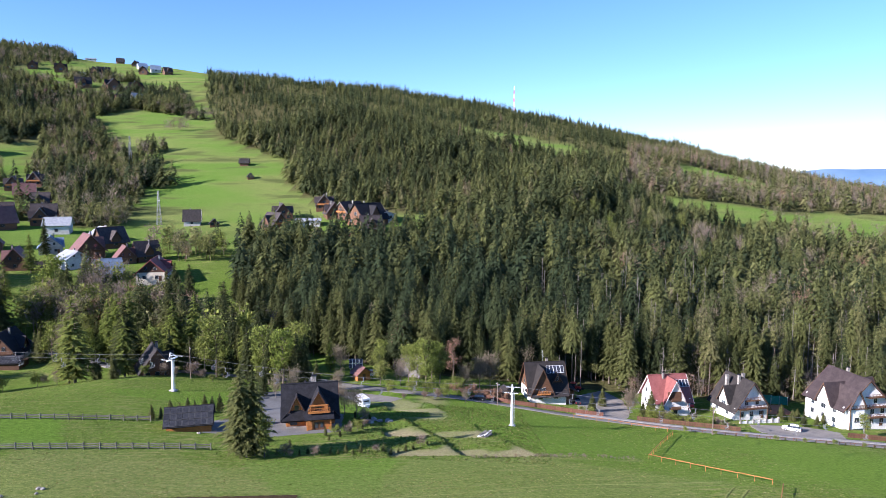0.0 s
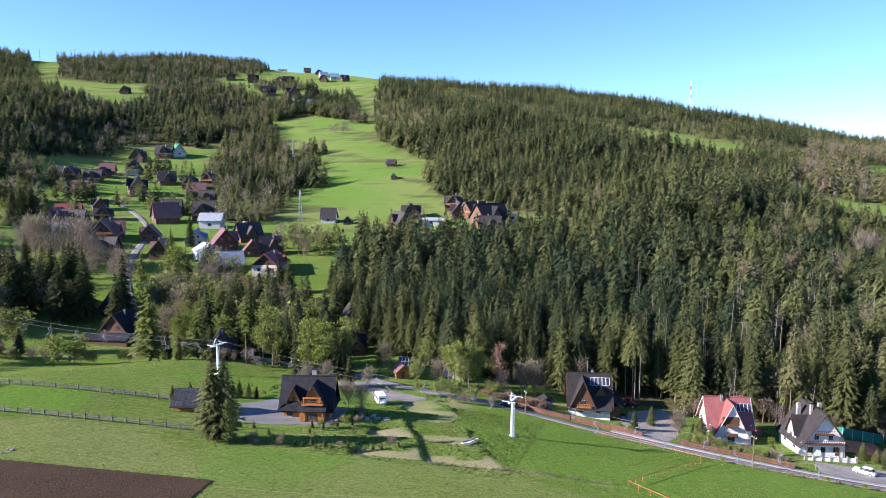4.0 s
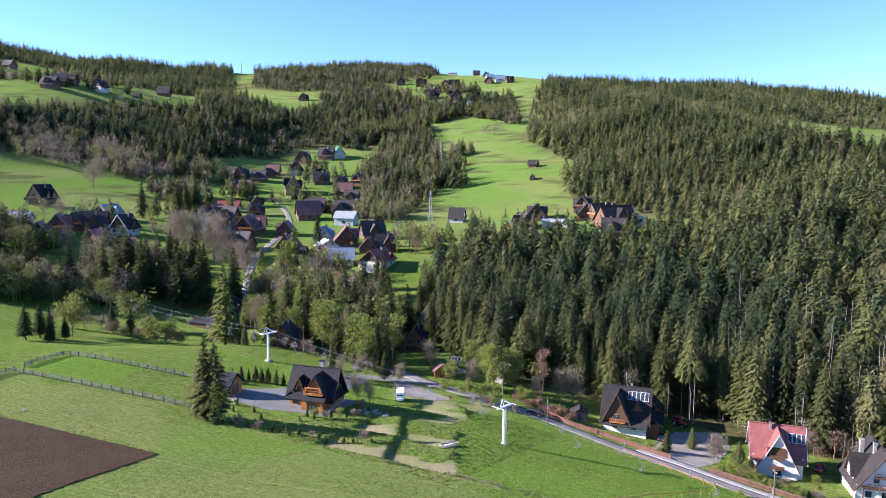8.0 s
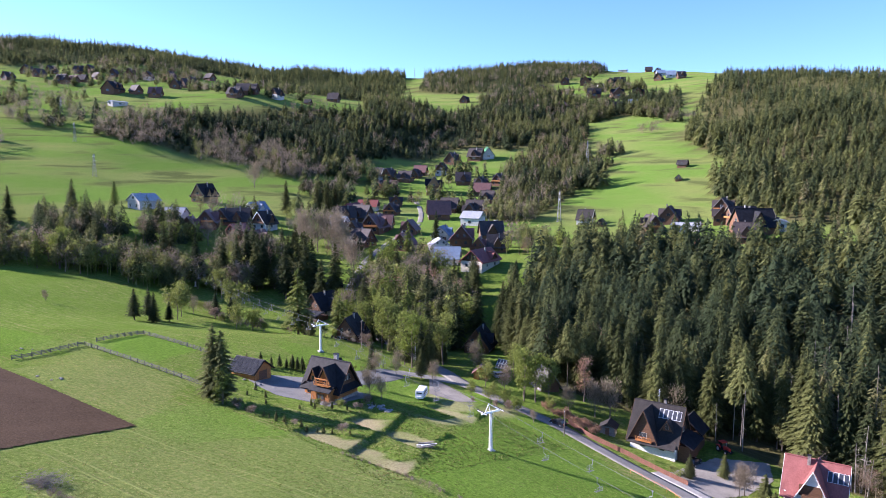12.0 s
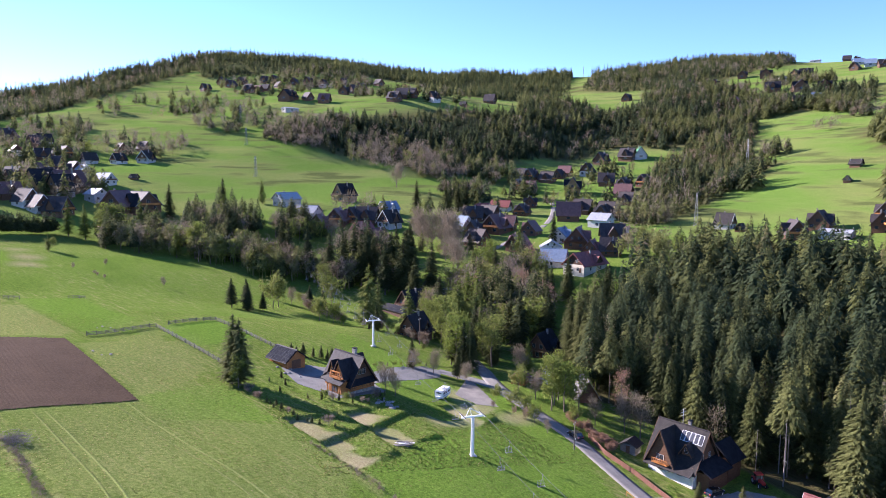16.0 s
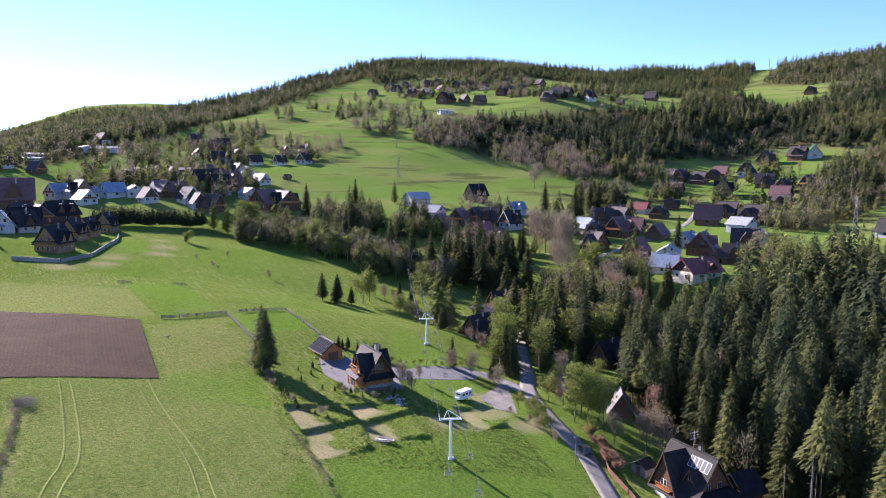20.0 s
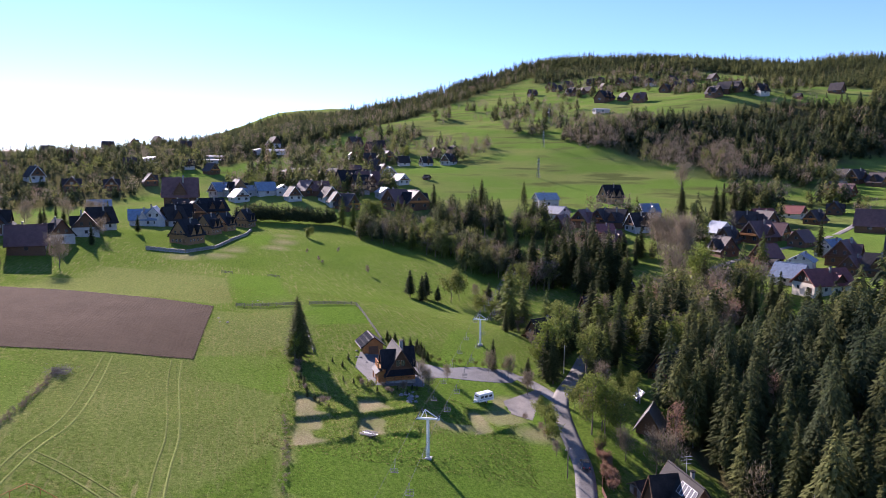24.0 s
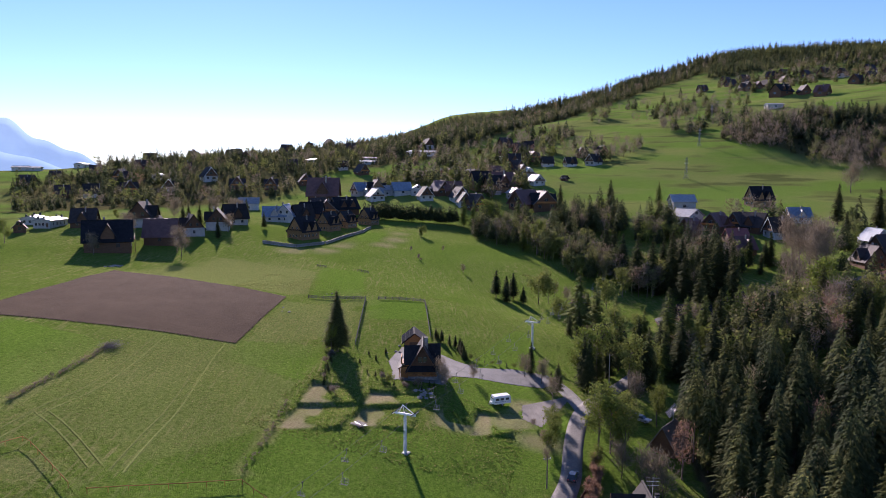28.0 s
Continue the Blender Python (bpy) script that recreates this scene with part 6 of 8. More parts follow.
# ---- village houses ----
KINDS = {
    "d": lambda plain: chalet("village_chalet", "dark timber village chalet with black-brown roof", 10, 11, 3.0, 9.4, M_ROOFDARK, M_BROWNWOOD, M_DARKWOOD, [(90, 0, 5.4, 4, 2.6, 4.6, 7.8, .5), (270, 0, 5.4, 4, 2.6, 4.6, 7.8, .5)], group="village chalets", plain=plain),
    "r": lambda plain: chalet("maroon_village_house", "timber village house with maroon roof", 10, 11, 3.2, 9.2, M_ROOFBROWN, M_BROWNWOOD, M_DARKWOOD, [(90, 0, 5.4, 4, 2.6, 4.6, 7.8, .5)], group="maroon village houses", plain=plain),
    "w": lambda plain: chalet("white_village_house", "white plastered village house with dark steep roof", 10, 10, 3.4, 9.6, M_SHINGLE, M_DULLPLASTER, M_DARKWOOD, [(90, 0, 5.4, 4, 2.6, 4.8, 8, .5)], rows=1, group="white village houses", plain=plain),
    "b": lambda plain: chalet("blue_roofed_house", "white house with pale blue metal roof", 10, 12, 3.4, 8.6, M_ROOFBLUE, M_DULLPLASTER, M_DULLPLASTER, [(90, 0, 5.4, 4, 2.6, 4.6, 7.4, .5)], balcony=False, group="blue-roofed houses", plain=plain),
    "g": lambda plain: chalet("grey_roofed_house", "white house with pale metal roof", 11, 12, 4.6, 8.2, M_ROOFPALE, M_DULLPLASTER, M_DULLPLASTER, [], rows=1, balcony=False, group="pale-roofed houses", plain=plain),
    "o": lambda plain: chalet("orange_roofed_house", "timber house with dull orange roof", 10, 12, 3.0, 7.4, M_ROOFPINK, M_BROWNWOOD, M_BROWNWOOD, [], balcony=False, group="orange-roofed houses", plain=plain),
    "R": lambda plain: chalet("red_roofed_house", "long house with a bright dull-red roof", 10, 16, 3.4, 8.2, M_ROOFRED, M_CREAM, M_DARKWOOD, [(90, 2, 5.2, 4, 2.6, 4.6, 7, .5)], balcony=False, group="red-roofed houses", plain=plain),
    "G": lambda plain: chalet("green_roofed_house", "white house with bright green roof", 10, 10, 3.0, 9.2, M_ROOFGREEN, M_DULLPLASTER, M_DULLPLASTER, [], group="green-roofed houses", plain=plain),
    "c": lambda plain: chalet("log_guesthouse", "large pale log guesthouse with black roof and balconies", 11, 14, 4.6, 12.4, M_SLATE, M_LOG, M_LOG, [(90, -2.6, 6, 3.6, 3, 6.0, 9.6, .5), (90, 2.6, 6, 3.6, 3, 6.0, 9.6, .5), (270, 0, 6, 5, 3, 6.4, 10.5, .5)], rows=1, cols=4, skirt=True, group="log guesthouses", plain=plain),
    "k": lambda plain: chalet("dark_guesthouse", "dark timber guesthouse with a tall black roof and many dormers", 13, 14, 3.4, 9.6, M_SLATE, M_BROWNWOOD, M_BROWNWOOD, [(90, -3, 6.2, 3.6, 3, 5.2, 8.2, .5), (90, 3, 6.2, 3.6, 3, 5.2, 8.2, .5), (270, 0, 6.2, 4, 3, 5.2, 8.6, .5)], cols=3, group="dark guesthouses", plain=plain),
    "s": lambda plain: chalet("hay_hut", "small grey timber hay hut on the meadow", 4.5, 5.5, 2.0, 4.4, M_SHINGLE, M_BROWNWOOD, M_BROWNWOOD, [], balcony=False, stack=None, cols=1, group="hay huts", plain=plain),
    "f": lambda plain: chalet("flat_white_building", "low white building with pale flat roof", 9, 16, 3.4, 4.6, M_ROOFPALE, M_DULLPLASTER, M_DULLPLASTER, [], balcony=False, stack=None, cols=4, group="low white buildings", plain=plain),
    "t": lambda plain: chalet("turreted_house", "tall narrow house with a pointed dark roof", 7, 7, 5.6, 10.5, M_ROOFDARK, M_CREAM, M_DARKWOOD, [], rows=2, balcony=False, cols=2, group="tall houses", plain=plain),
    "h": lambda plain: chalet("hill_farmhouse", "dark timber farmhouse high on the hill", 10, 11, 3.0, 9.0, M_ROOFDARK, M_BROWNWOOD, M_DARKWOOD, [(90, 0, 5.4, 4, 2.6, 4.6, 7.8, .5)], balcony=False, group="hill farmhouses", plain=plain),
}
HR = random.Random(3)
built = {}
for x, y, kind, *rest in HOUSES:
    away = math.hypot(x + 40, y - 130)
    plain = 0 if away < 300 else 1 if away < 640 else 2
    if kind == "d" and away > 700:
        kind = "h"
    turn = HR.choice((0, 0, 90, 90, 180, 270)) + HR.uniform(-22, 22) + 30
    size = (rest[0] if rest else HR.uniform(0.92, 1.18)) * (1.0 if away < 300 else 1.12 if away < 700 else 1.4)
    if len(rest) > 1:
        turn = rest[1]
    m = pose(x, y, ground(x, y) + 0.2, 0, 0, turn) @ Matrix.Diagonal((size, size, size * HR.uniform(0.92, 1.05), 1))
    if (kind, plain) in built:
        first = built[kind, plain]
        copy_thing(first, m @ Matrix.Diagonal((*(1 / v for v in first.scale), 1)))
    else:
        built[kind, plain] = KINDS[kind](plain)
        built[kind, plain].matrix_basis = m

# ---- single trees ----
def tree_thing(name, label, category, group, trunk, crown, trunk_mat, crown_mat, tint):
    t = thing(name, label, category, group)
    part("trunk", np_mesh("trunk", trunk[0], trunk[1], trunk_mat), None, t)
    part("crown", np_mesh("crown", crown[0], crown[1], crown_mat, False, [("tint", np.full(len(crown[0]), tint))]), None, t)
    return t


def trunk_arrays(top=0.9, r=0.014):
    V, F = [], []
    rod(V, F, (0, 0, -0.03), (0.002, 0, 0.4), r, r * 0.65, 6)
    rod(V, F, (0.002, 0, 0.4), (0, 0, top), r * 0.65, 0.002, 5)
    return np.array(V), np.array(F)


TR = random.Random(21)
SPRUCES = [tree_thing("spruce", "tall dark green spruce with drooping boughs", "tree", "spruces at the wood's edge", trunk_arrays(),
                      bough_spruce(TR, 32, 12, 0.155 + 0.012 * (i % 4), 0.05 + 0.05 * (i % 3)), M_BARK, M_NEEDLE, 0.10 + 0.11 * (i % 5)) for i in range(7)]
LARCH = tree_thing("larch", "tall larch in fresh pale green", "tree", "larches", trunk_arrays(), bough_spruce(TR, 26, 10, 0.17, 0.10), M_BARK, M_LEAF, 0.0)


def broadleaf(name, label, group, tint, each, size, reach=0.05, spread=0.22, twigs=False, limbs=16):
    v, f, e = limbs_arrays(TR, limbs, spread=spread)
    crown = twig_arrays(TR, e, each, size, reach) if twigs else leaf_arrays(TR, e, each, size, reach)
    return tree_thing(name, label, "tree", group, (v, f), crown, M_BARK, M_LEAF, tint)


LEAFY = broadleaf("budding_tree", "slender tree in yellow-green spring leaf", "budding trees", 0.02, 46, 0.014)
BARE = broadleaf("bare_tree", "leafless grey-brown tree with fine twigs", "bare trees", 0.5, 34, 0.075, 0.075, 0.27, twigs=True, limbs=20)
BIRCH = broadleaf("russet_birch", "slim birch with russet catkins", "russet birches", 0.86, 20, 0.012, 0.04, 0.16)
BUSH = broadleaf("round_bush", "rounded pale green willow bush", "willow bushes", 0.03, 30, 0.028, 0.09, 0.42)
BROWNBUSH = broadleaf("brown_bush", "low leafless brown bush", "brown bushes", 0.72, 22, 0.16, 0.09, 0.45, True)
REDBUSH = broadleaf("russet_hedge_bush", "russet brown hedge bush beside the lane", "russet hedge", 0.92, 26, 0.035, 0.09, 0.42)
seen_once = set()


def plant(ob, x, y, height, wide=1.0, z=None):
    m = Matrix.LocRotScale((x, y, (ground(x, y) if z is None else z) - 0.05), Euler((0, 0, TR.uniform(0, 6.28))), (height * wide, height * wide, height))
    if ob.name in seen_once:
        return copy_thing(ob, m @ Matrix.Diagonal((*(1 / v for v in ob.scale), 1)))
    seen_once.add(ob.name)
    ob.matrix_basis = m
    return ob


plant(SPRUCES[4], -35.6, 118.2, 16.6, 1.55)
plant(SPRUCES[4], -33.6, 119.0, 16.0, 1.5)
plant(SPRUCES[2], -34.4, 117.4, 9.5, 1.5)
plant(LEAFY, -31.5, 118.0, 8.0, 1.0)
for x, y, hh in ((-61, 141, 3.4), (-59.5, 142, 2.8), (-58, 143.4, 4.2), (-57, 146, 3.2), (-56, 148, 3.8), (-55, 149.5, 3.0), (-53, 150, 4.4), (-51.5, 150.6, 4.0), (-50, 151.2, 4.6), (-48, 152, 4.4), (-46.5, 153, 3.2),
                 (-45.5, 171.5, 9.2), (-33.5, 179.5, 8.6), (-51, 190, 10.5), (-41, 186.5, 8.5), (-23.6, 135.2, 2.0), (-22.3, 131.3, 1.4), (-29, 127, 1.6),
                 (-34, 130, 1.8), (-37, 127, 1.5), (-40, 131, 2.2), (46, 195, 5.6), (58, 187, 5.0), (56, 189, 4.2), (-88, 181, 7.5), (-94, 184, 9), (97, 181, 4.5), (100, 180, 4.2)):
    plant(TR.choice(SPRUCES), x, y, hh, 1.35 if hh < 6 else 1.15)
for x, y, hh in ((-151, 148, 12.0), (-146, 153, 11.5), (-155, 155, 12.0), (-149, 160, 8.0)):
    plant(SPRUCES[TR.choice((0, 5))], x, y, hh, 1.5)
for x, y, hh in ((-207, 227, 29), (-203, 231, 26), (-210, 223, 25), (-184, 244, 29), (-188, 239, 28), (-180, 247, 26)):
    plant(SPRUCES[0], x, y, hh, 1.25)
for x, y, hh in ((-157, 183, 11), (-152, 187, 10)):
    plant(SPRUCES[5], x, y, hh, 1.4)
plant(BUSH, -162, 195, 12, 1.0)
for x, y, hh in ((-100, 184, 24), (-105, 190, 20), (-92, 196, 18), (-112, 235, 22), (-109, 238, 24), (-116, 240, 20)):
    plant(LARCH, x, y, hh, 1.35)
# the tall dark spruces by the stream
for x, y, hh in ((-188, 238, 20), (-182, 244, 22), (-176, 229, 19), (-170, 236, 21), (-160, 246, 20), (-194, 252, 18), (-152, 232, 17), (-86, 236, 19), (-92, 229, 22), (-98, 246, 21), (-73, 228, 18), (-62, 236, 19),
                 (-100, 214, 21), (-96, 220, 17), (-66, 214, 18), (-60, 222, 20), (-205, 228, 16), (-212, 240, 15), (-80, 250, 20), (-112, 250, 17)):
    plant(SPRUCES[TR.choice((0, 5, 1))], x, y, hh * (1.36 if x < -140 else 1.15), 1.2)
for x, y, hh in ((-84, 212, 19), (-79, 217, 20), (-88, 205, 14), (-112, 228, 17), (-104, 226, 18), (-120, 244, 14)):
    plant(LARCH, x, y, hh * 1.2, 1.2)
for i in range(26):
    x, y = TR.uniform(-330, -110), TR.uniform(-90, 10)
    if min(math.hypot(x - hx, y - hy) for hx, hy, *_ in HOUSES) > 9:
        plant(TR.choice((BARE, BARE, SPRUCES[0], SPRUCES[2], LEAFY)), x, y, TR.uniform(6, 13), 1.1)
# trees that line the lane into the village
for i in range(34):
    u = i / 34
    x = -40 - 105 * u
    y = np.interp(-x, [40, 55, 79, 115, 145], [192.5, 198.5, 207.5, 225.5, 241])
    for s in (-1, 1):
        if TR.random() < 0.62:
            kind = TR.choice((SPRUCES[0], SPRUCES[1], SPRUCES[5], SPRUCES[3], LARCH, LARCH, BARE, LEAFY, LEAFY))
            plant(kind, x + TR.uniform(-1, 1) - 2 * s, y + s * TR.uniform(5, 11), TR.uniform(9, 18), 1.1)
for x, y, hh, kind in ((-8, 179.3, 4.5, BUSH), (0.5, 179.6, 4, BUSH), (6, 179, 3.2, BARE), (-14, 178.6, 3.5, BUSH), (-1, 178.5, 2.6, BROWNBUSH), (-5, 177.5, 1.8, BROWNBUSH), (-10, 175, 1.5, BROWNBUSH),
                       (-12, 190, 7, BARE), (-19, 203, 10, LEAFY), (6, 194, 7, BARE), (-30, 199, 8, BARE), (-34, 205, 11, LARCH)):
    plant(kind, x, y, hh, 1.0)
# the front of the spruce wood along the lane
for i in range(70):
    x = -52 + 168 * (i + TR.uniform(-0.4, 0.4)) / 70
    edge = np.interp(x, [-52, -30, -10, 15, 60, 112], [238, 220, 213, 214, 214, 209])
    if 36 < x < 54:
        edge += 6
    if x > 56 and i % 2:
        continue
    plant(TR.choice(SPRUCES), x, edge + TR.uniform(-1.5, 5), TR.uniform(14, 25), TR.uniform(0.8, 1.15))
for i in range(36):
    x = 20 + 130 * TR.random()
    plant(TR.choice(SPRUCES), x, 212 + TR.uniform(3, 20), TR.uniform(17, 27), TR.uniform(0.75, 1.05))
for x, y, hh, kind in ((-5, 189.5, 14, LEAFY), (-3, 192, 13, LEAFY), (-7.5, 192.5, 12, LEAFY), (-1, 195, 12, LEAFY), (-10, 196, 11, LEAFY), (-14, 213, 15, BIRCH), (3, 206, 13, BIRCH), (-17.5, 188.5, 6, BUSH), (-4, 180, 4.5, BUSH), (4, 189, 4, BUSH),
                       (10.8, 199, 9, BARE), (14, 201, 10, BARE), (-22, 151, 6.5, BARE), (-19.5, 152.5, 5.5, BARE), (-28, 178.5, 6, BARE), (-31, 157.7, 4, BARE), (-42, 170, 6, BARE), (-39, 175, 6.5, BARE),
                       (52, 188, 5, BARE), (73, 182, 4.5, LEAFY), (109, 174, 6, LEAFY), (-155, 166, 12, BUSH), (-160, 170, 10, BUSH), (-128, 176, 8, BUSH), (-124, 180, 7, BUSH), (-176, 172, 6, BARE), (-166, 178, 7, BARE),
                       (-256, 90, 5.5, BUSH), (-190, 104, 1.6, BROWNBUSH), (-186, 106, 1.4, BROWNBUSH), (-194, 103, 1.5, BROWNBUSH), (-220, 110, 3, BARE), (-205, 96, 2.6, BARE), (-182, 128, 4, BARE)):
    plant(kind, x, y, hh, 1.0)
for i in range(26):
    x = -62 - 110 * i / 26 + TR.uniform(-2, 2)
    plant(TR.choice((BROWNBUSH, BROWNBUSH, BARE, BUSH)), x, np.interp(x, [-172, -145, -105, -62], [184, 180, 184, 187]) + TR.uniform(-1, 4), TR.uniform(1.8, 4.5), 1.1)
for i in range(16):
    plant(REDBUSH, 2 + i * 1.05 + TR.uniform(-0.4, 0.4), 188.8 + TR.uniform(-0.4, 1.4) - 0.1 * i, TR.uniform(1.6, 2.8), 1.0)
for i in range(22):
    plant(TR.choice((SPRUCES[2], SPRUCES[4], BROWNBUSH)), np.interp(i, [0, 21], [-31, -3]), np.interp(i, [0, 8, 14, 21], [118.5, 121, 123, 130]) + TR.uniform(-0.8, 0.8), TR.uniform(0.8, 1.9), 1.4)
for i in range(14):
    plant(TR.choice((BROWNBUSH, SPRUCES[5], BUSH)), -20 + TR.uniform(-2, 3) + 0.1 * i, 134 + i * 1.2, TR.uniform(1.0, 2.4), 1.2)
for i in range(22):
    plant(TR.choice((BUSH, SPRUCES[0], BROWNBUSH)), 54 + i * 1.0 + TR.uniform(-0.3, 0.3), 184 - 0.28 * i + TR.uniform(-0.8, 0.8), TR.uniform(1.0, 2.2), 1.3)
for i in range(12):
    plant(TR.choice((BUSH, SPRUCES[5])), -47 + TR.uniform(-0.5, 0.5), 154 + i * 2.1, TR.uniform(0.8, 1.6), 1.4)

# dead standing trunks in the wood
def snag():
    t = thing("dead_spruce", "bare silver-grey dead spruce trunk with stub branches", "tree", "dead spruces")
    V, F = [], []
    rod(V, F, (0, 0, -0.03), (0, 0, 1), 0.011, 0.003, 5)
    part("trunk", np_mesh("trunk", np.array(V), np.array(F), M_SNAG), None, t)
    V, F = [], []
    for i in range(26):
        z, a, ln = 0.35 + 0.62 * TR.random(), TR.uniform(0, 6.28), TR.uniform(0.02, 0.07)
        rod(V, F, (0, 0, z), (ln * math.cos(a), ln * math.sin(a), z - 0.2 * ln), 0.003, 0.001, 3)
    tagged(part("branches", np_mesh("branches", np.array(V), np.array(F), M_SNAG), None, t), "short dead stub branches", kind="stuff")
    return t


SNAG = snag()
for i in range(30):
    x = TR.uniform(35, 140)
    plant(SNAG, x, TR.uniform(212, 226), TR.uniform(9, 17), 0.9)
V, F = [], []
for i in range(300):
    x = TR.uniform(40, 330) if i < 230 else TR.uniform(66, 150)
    y = TR.uniform(214, 330) + max(0, x - 120) * 0.3 if i < 230 else np.interp(x, (66, 112, 150), (211, 208, 196)) + TR.uniform(0, 9)
    z, h = ground(x, y), TR.uniform(12, 23) if i < 230 else TR.uniform(5, 15)
    rod(V, F, (x, y, z - 0.4), (x + TR.uniform(-0.9, 0.9), y, z + h), 0.19, 0.05, 4)
    for k in range(12):
        a, u, ln = TR.uniform(0, 6.28), TR.uniform(0.45, 0.97), TR.uniform(0.4, 1.4)
        rod(V, F, (x, y, z + h * u), (x + ln * math.cos(a), y + ln * math.sin(a), z + h * u - 0.2), 0.06, 0.02, 3)
tagged(new("dead_trunks", np_mesh("dead_trunks", np.array(V), np.array(F), M_SNAG)), "silver-grey dead trunks standing in the spruce wood", "trunks", kind="stuff")


# ---- chairlift ----
LIFT_A, LIFT_B = Vector((15.5, 151.4)), Vector((-67.9, 170.1))
lift_way = (LIFT_B - LIFT_A).normalized()
lift_turn = math.degrees(math.atan2(lift_way.y, lift_way.x))


def pylon():
    p = thing("chairlift_pylon", "white tubular chairlift pylon with a slanted head", "pylon", "chairlift pylons")
    part("footing", box(bmesh.new(), -0.75, 0.75, -0.75, 0.75, -0.9, 0.25), M_CONCRETE, p)
    V, F = [], []
    rod(V, F, (0, 0, 0.2), (0, 0, 8.1), 0.36, 0.26, 12)
    part("mast", np_mesh("mast", np.array(V), np.array(F), M_WHITE, True), None, p)
    part("flange", box(bmesh.new(), -0.5, 0.5, -0.5, 0.5, 0.22, 0.32), M_STEEL, p)
    arm = part("crossarm", box(bmesh.new(), -0.16, 0.16, -2.3, 2.3, 8.0, 8.35), M_WHITE, p)
    V, F = [], []
    rod(V, F, (0, -2.1, 8.3), (0, 0.6, 10.0), 0.10, 0.08, 6)
    rod(V, F, (0, 0.6, 10.0), (0, 1.4, 8.3), 0.08, 0.08, 6)
    rod(V, F, (0, 0.6, 10.0), (0, 0.2, 8.3), 0.06, 0.06, 6)
    part("head_brace", np_mesh("head_brace", np.array(V), np.array(F), M_WHITE), None, arm)
    for s in (-2.1, 2.1):
        b = part("sheave_beam", box(bmesh.new(), -1.6, 1.6, s - 0.06, s + 0.06, 8.35, 8.5), M_STEEL, arm)
        for k in range(6):
            bm = bmesh.new()
            bmesh.ops.create_cone(bm, cap_ends=True, segments=12, radius1=0.2, radius2=0.2, depth=0.09, matrix=pose(-1.5 + 0.6 * k, s, 8.52, 90))
            part("sheave", bm, M_BLACK, b)
    lad = bmesh.new()
    for s in (-0.2, 0.2):
        box(lad, -0.52, -0.47, s - 0.025, s + 0.025, 0.5, 8.0)
    for k in range(24):
        box(lad, -0.51, -0.48, -0.2, 0.2, 0.7 + 0.3 * k, 0.73 + 0.3 * k)
    part("ladder", lad, M_STEEL, p)
    return p


PYL = pylon()
PYL_AT = [LIFT_A, LIFT_B, LIFT_A - lift_way * 88, LIFT_A + lift_way * 235]
PYL_Z = [0.1, 1.95, ground(*PYL_AT[2]), ground(*PYL_AT[3])]
for i, (q, z) in enumerate(zip(PYL_AT, PYL_Z)):
    m = pose(q.x, q.y, z, 0, 0, lift_turn)
    if i:
        copy_thing(PYL, m)
    else:
        PYL.matrix_basis = m


def chair():
    c = thing("lift_chair", "pale steel two-seat lift chair hanging from the cable", "lift chair", "lift chairs")
    V, F = [], []
    for a, b in (((0, 0, 0), (0, 0, -0.9)), ((0, 0, -0.9), (0.55, 0, -1.15)), ((0.55, 0, -1.15), (0.62, 0, -2.1))):
        rod(V, F, a, b, 0.045, 0.045, 6)
    part("hanger", np_mesh("hanger", np.array(V), np.array(F), M_LATTICE), None, c)
    part("grip", box(bmesh.new(), -0.14, 0.14, -0.06, 0.06, -0.12, 0.08), M_CABLE, c)
    for k in range(3):
        part("seat_slat", box(bmesh.new(), 0.12 + 0.17 * k, 0.2 + 0.17 * k, -0.6, 0.6, -2.17, -2.14), M_CABLE, c)
    V, F = [], []
    for y in (-0.62, 0.62):
        for a, b in (((0.05, y, -2.15), (0.62, y, -2.15)), ((0.62, y, -2.15), (0.7, y, -1.3)), ((0.2, y, -1.75), (0.66, y, -1.75))):
            rod(V, F, a, b, 0.028, 0.028, 5)
    rod(V, F, (0.7, -0.62, -1.3), (0.7, 0.62, -1.3), 0.028, 0.028, 5)
    part("frame", np_mesh("frame", np.array(V), np.array(F), M_LATTICE), None, c)
    for k in range(2):
        part("back_slat", box(bmesh.new(), 0.64, 0.67, -0.58, 0.58, -1.85 + 0.25 * k, -1.79 + 0.25 * k), M_CABLE, c)
    return c


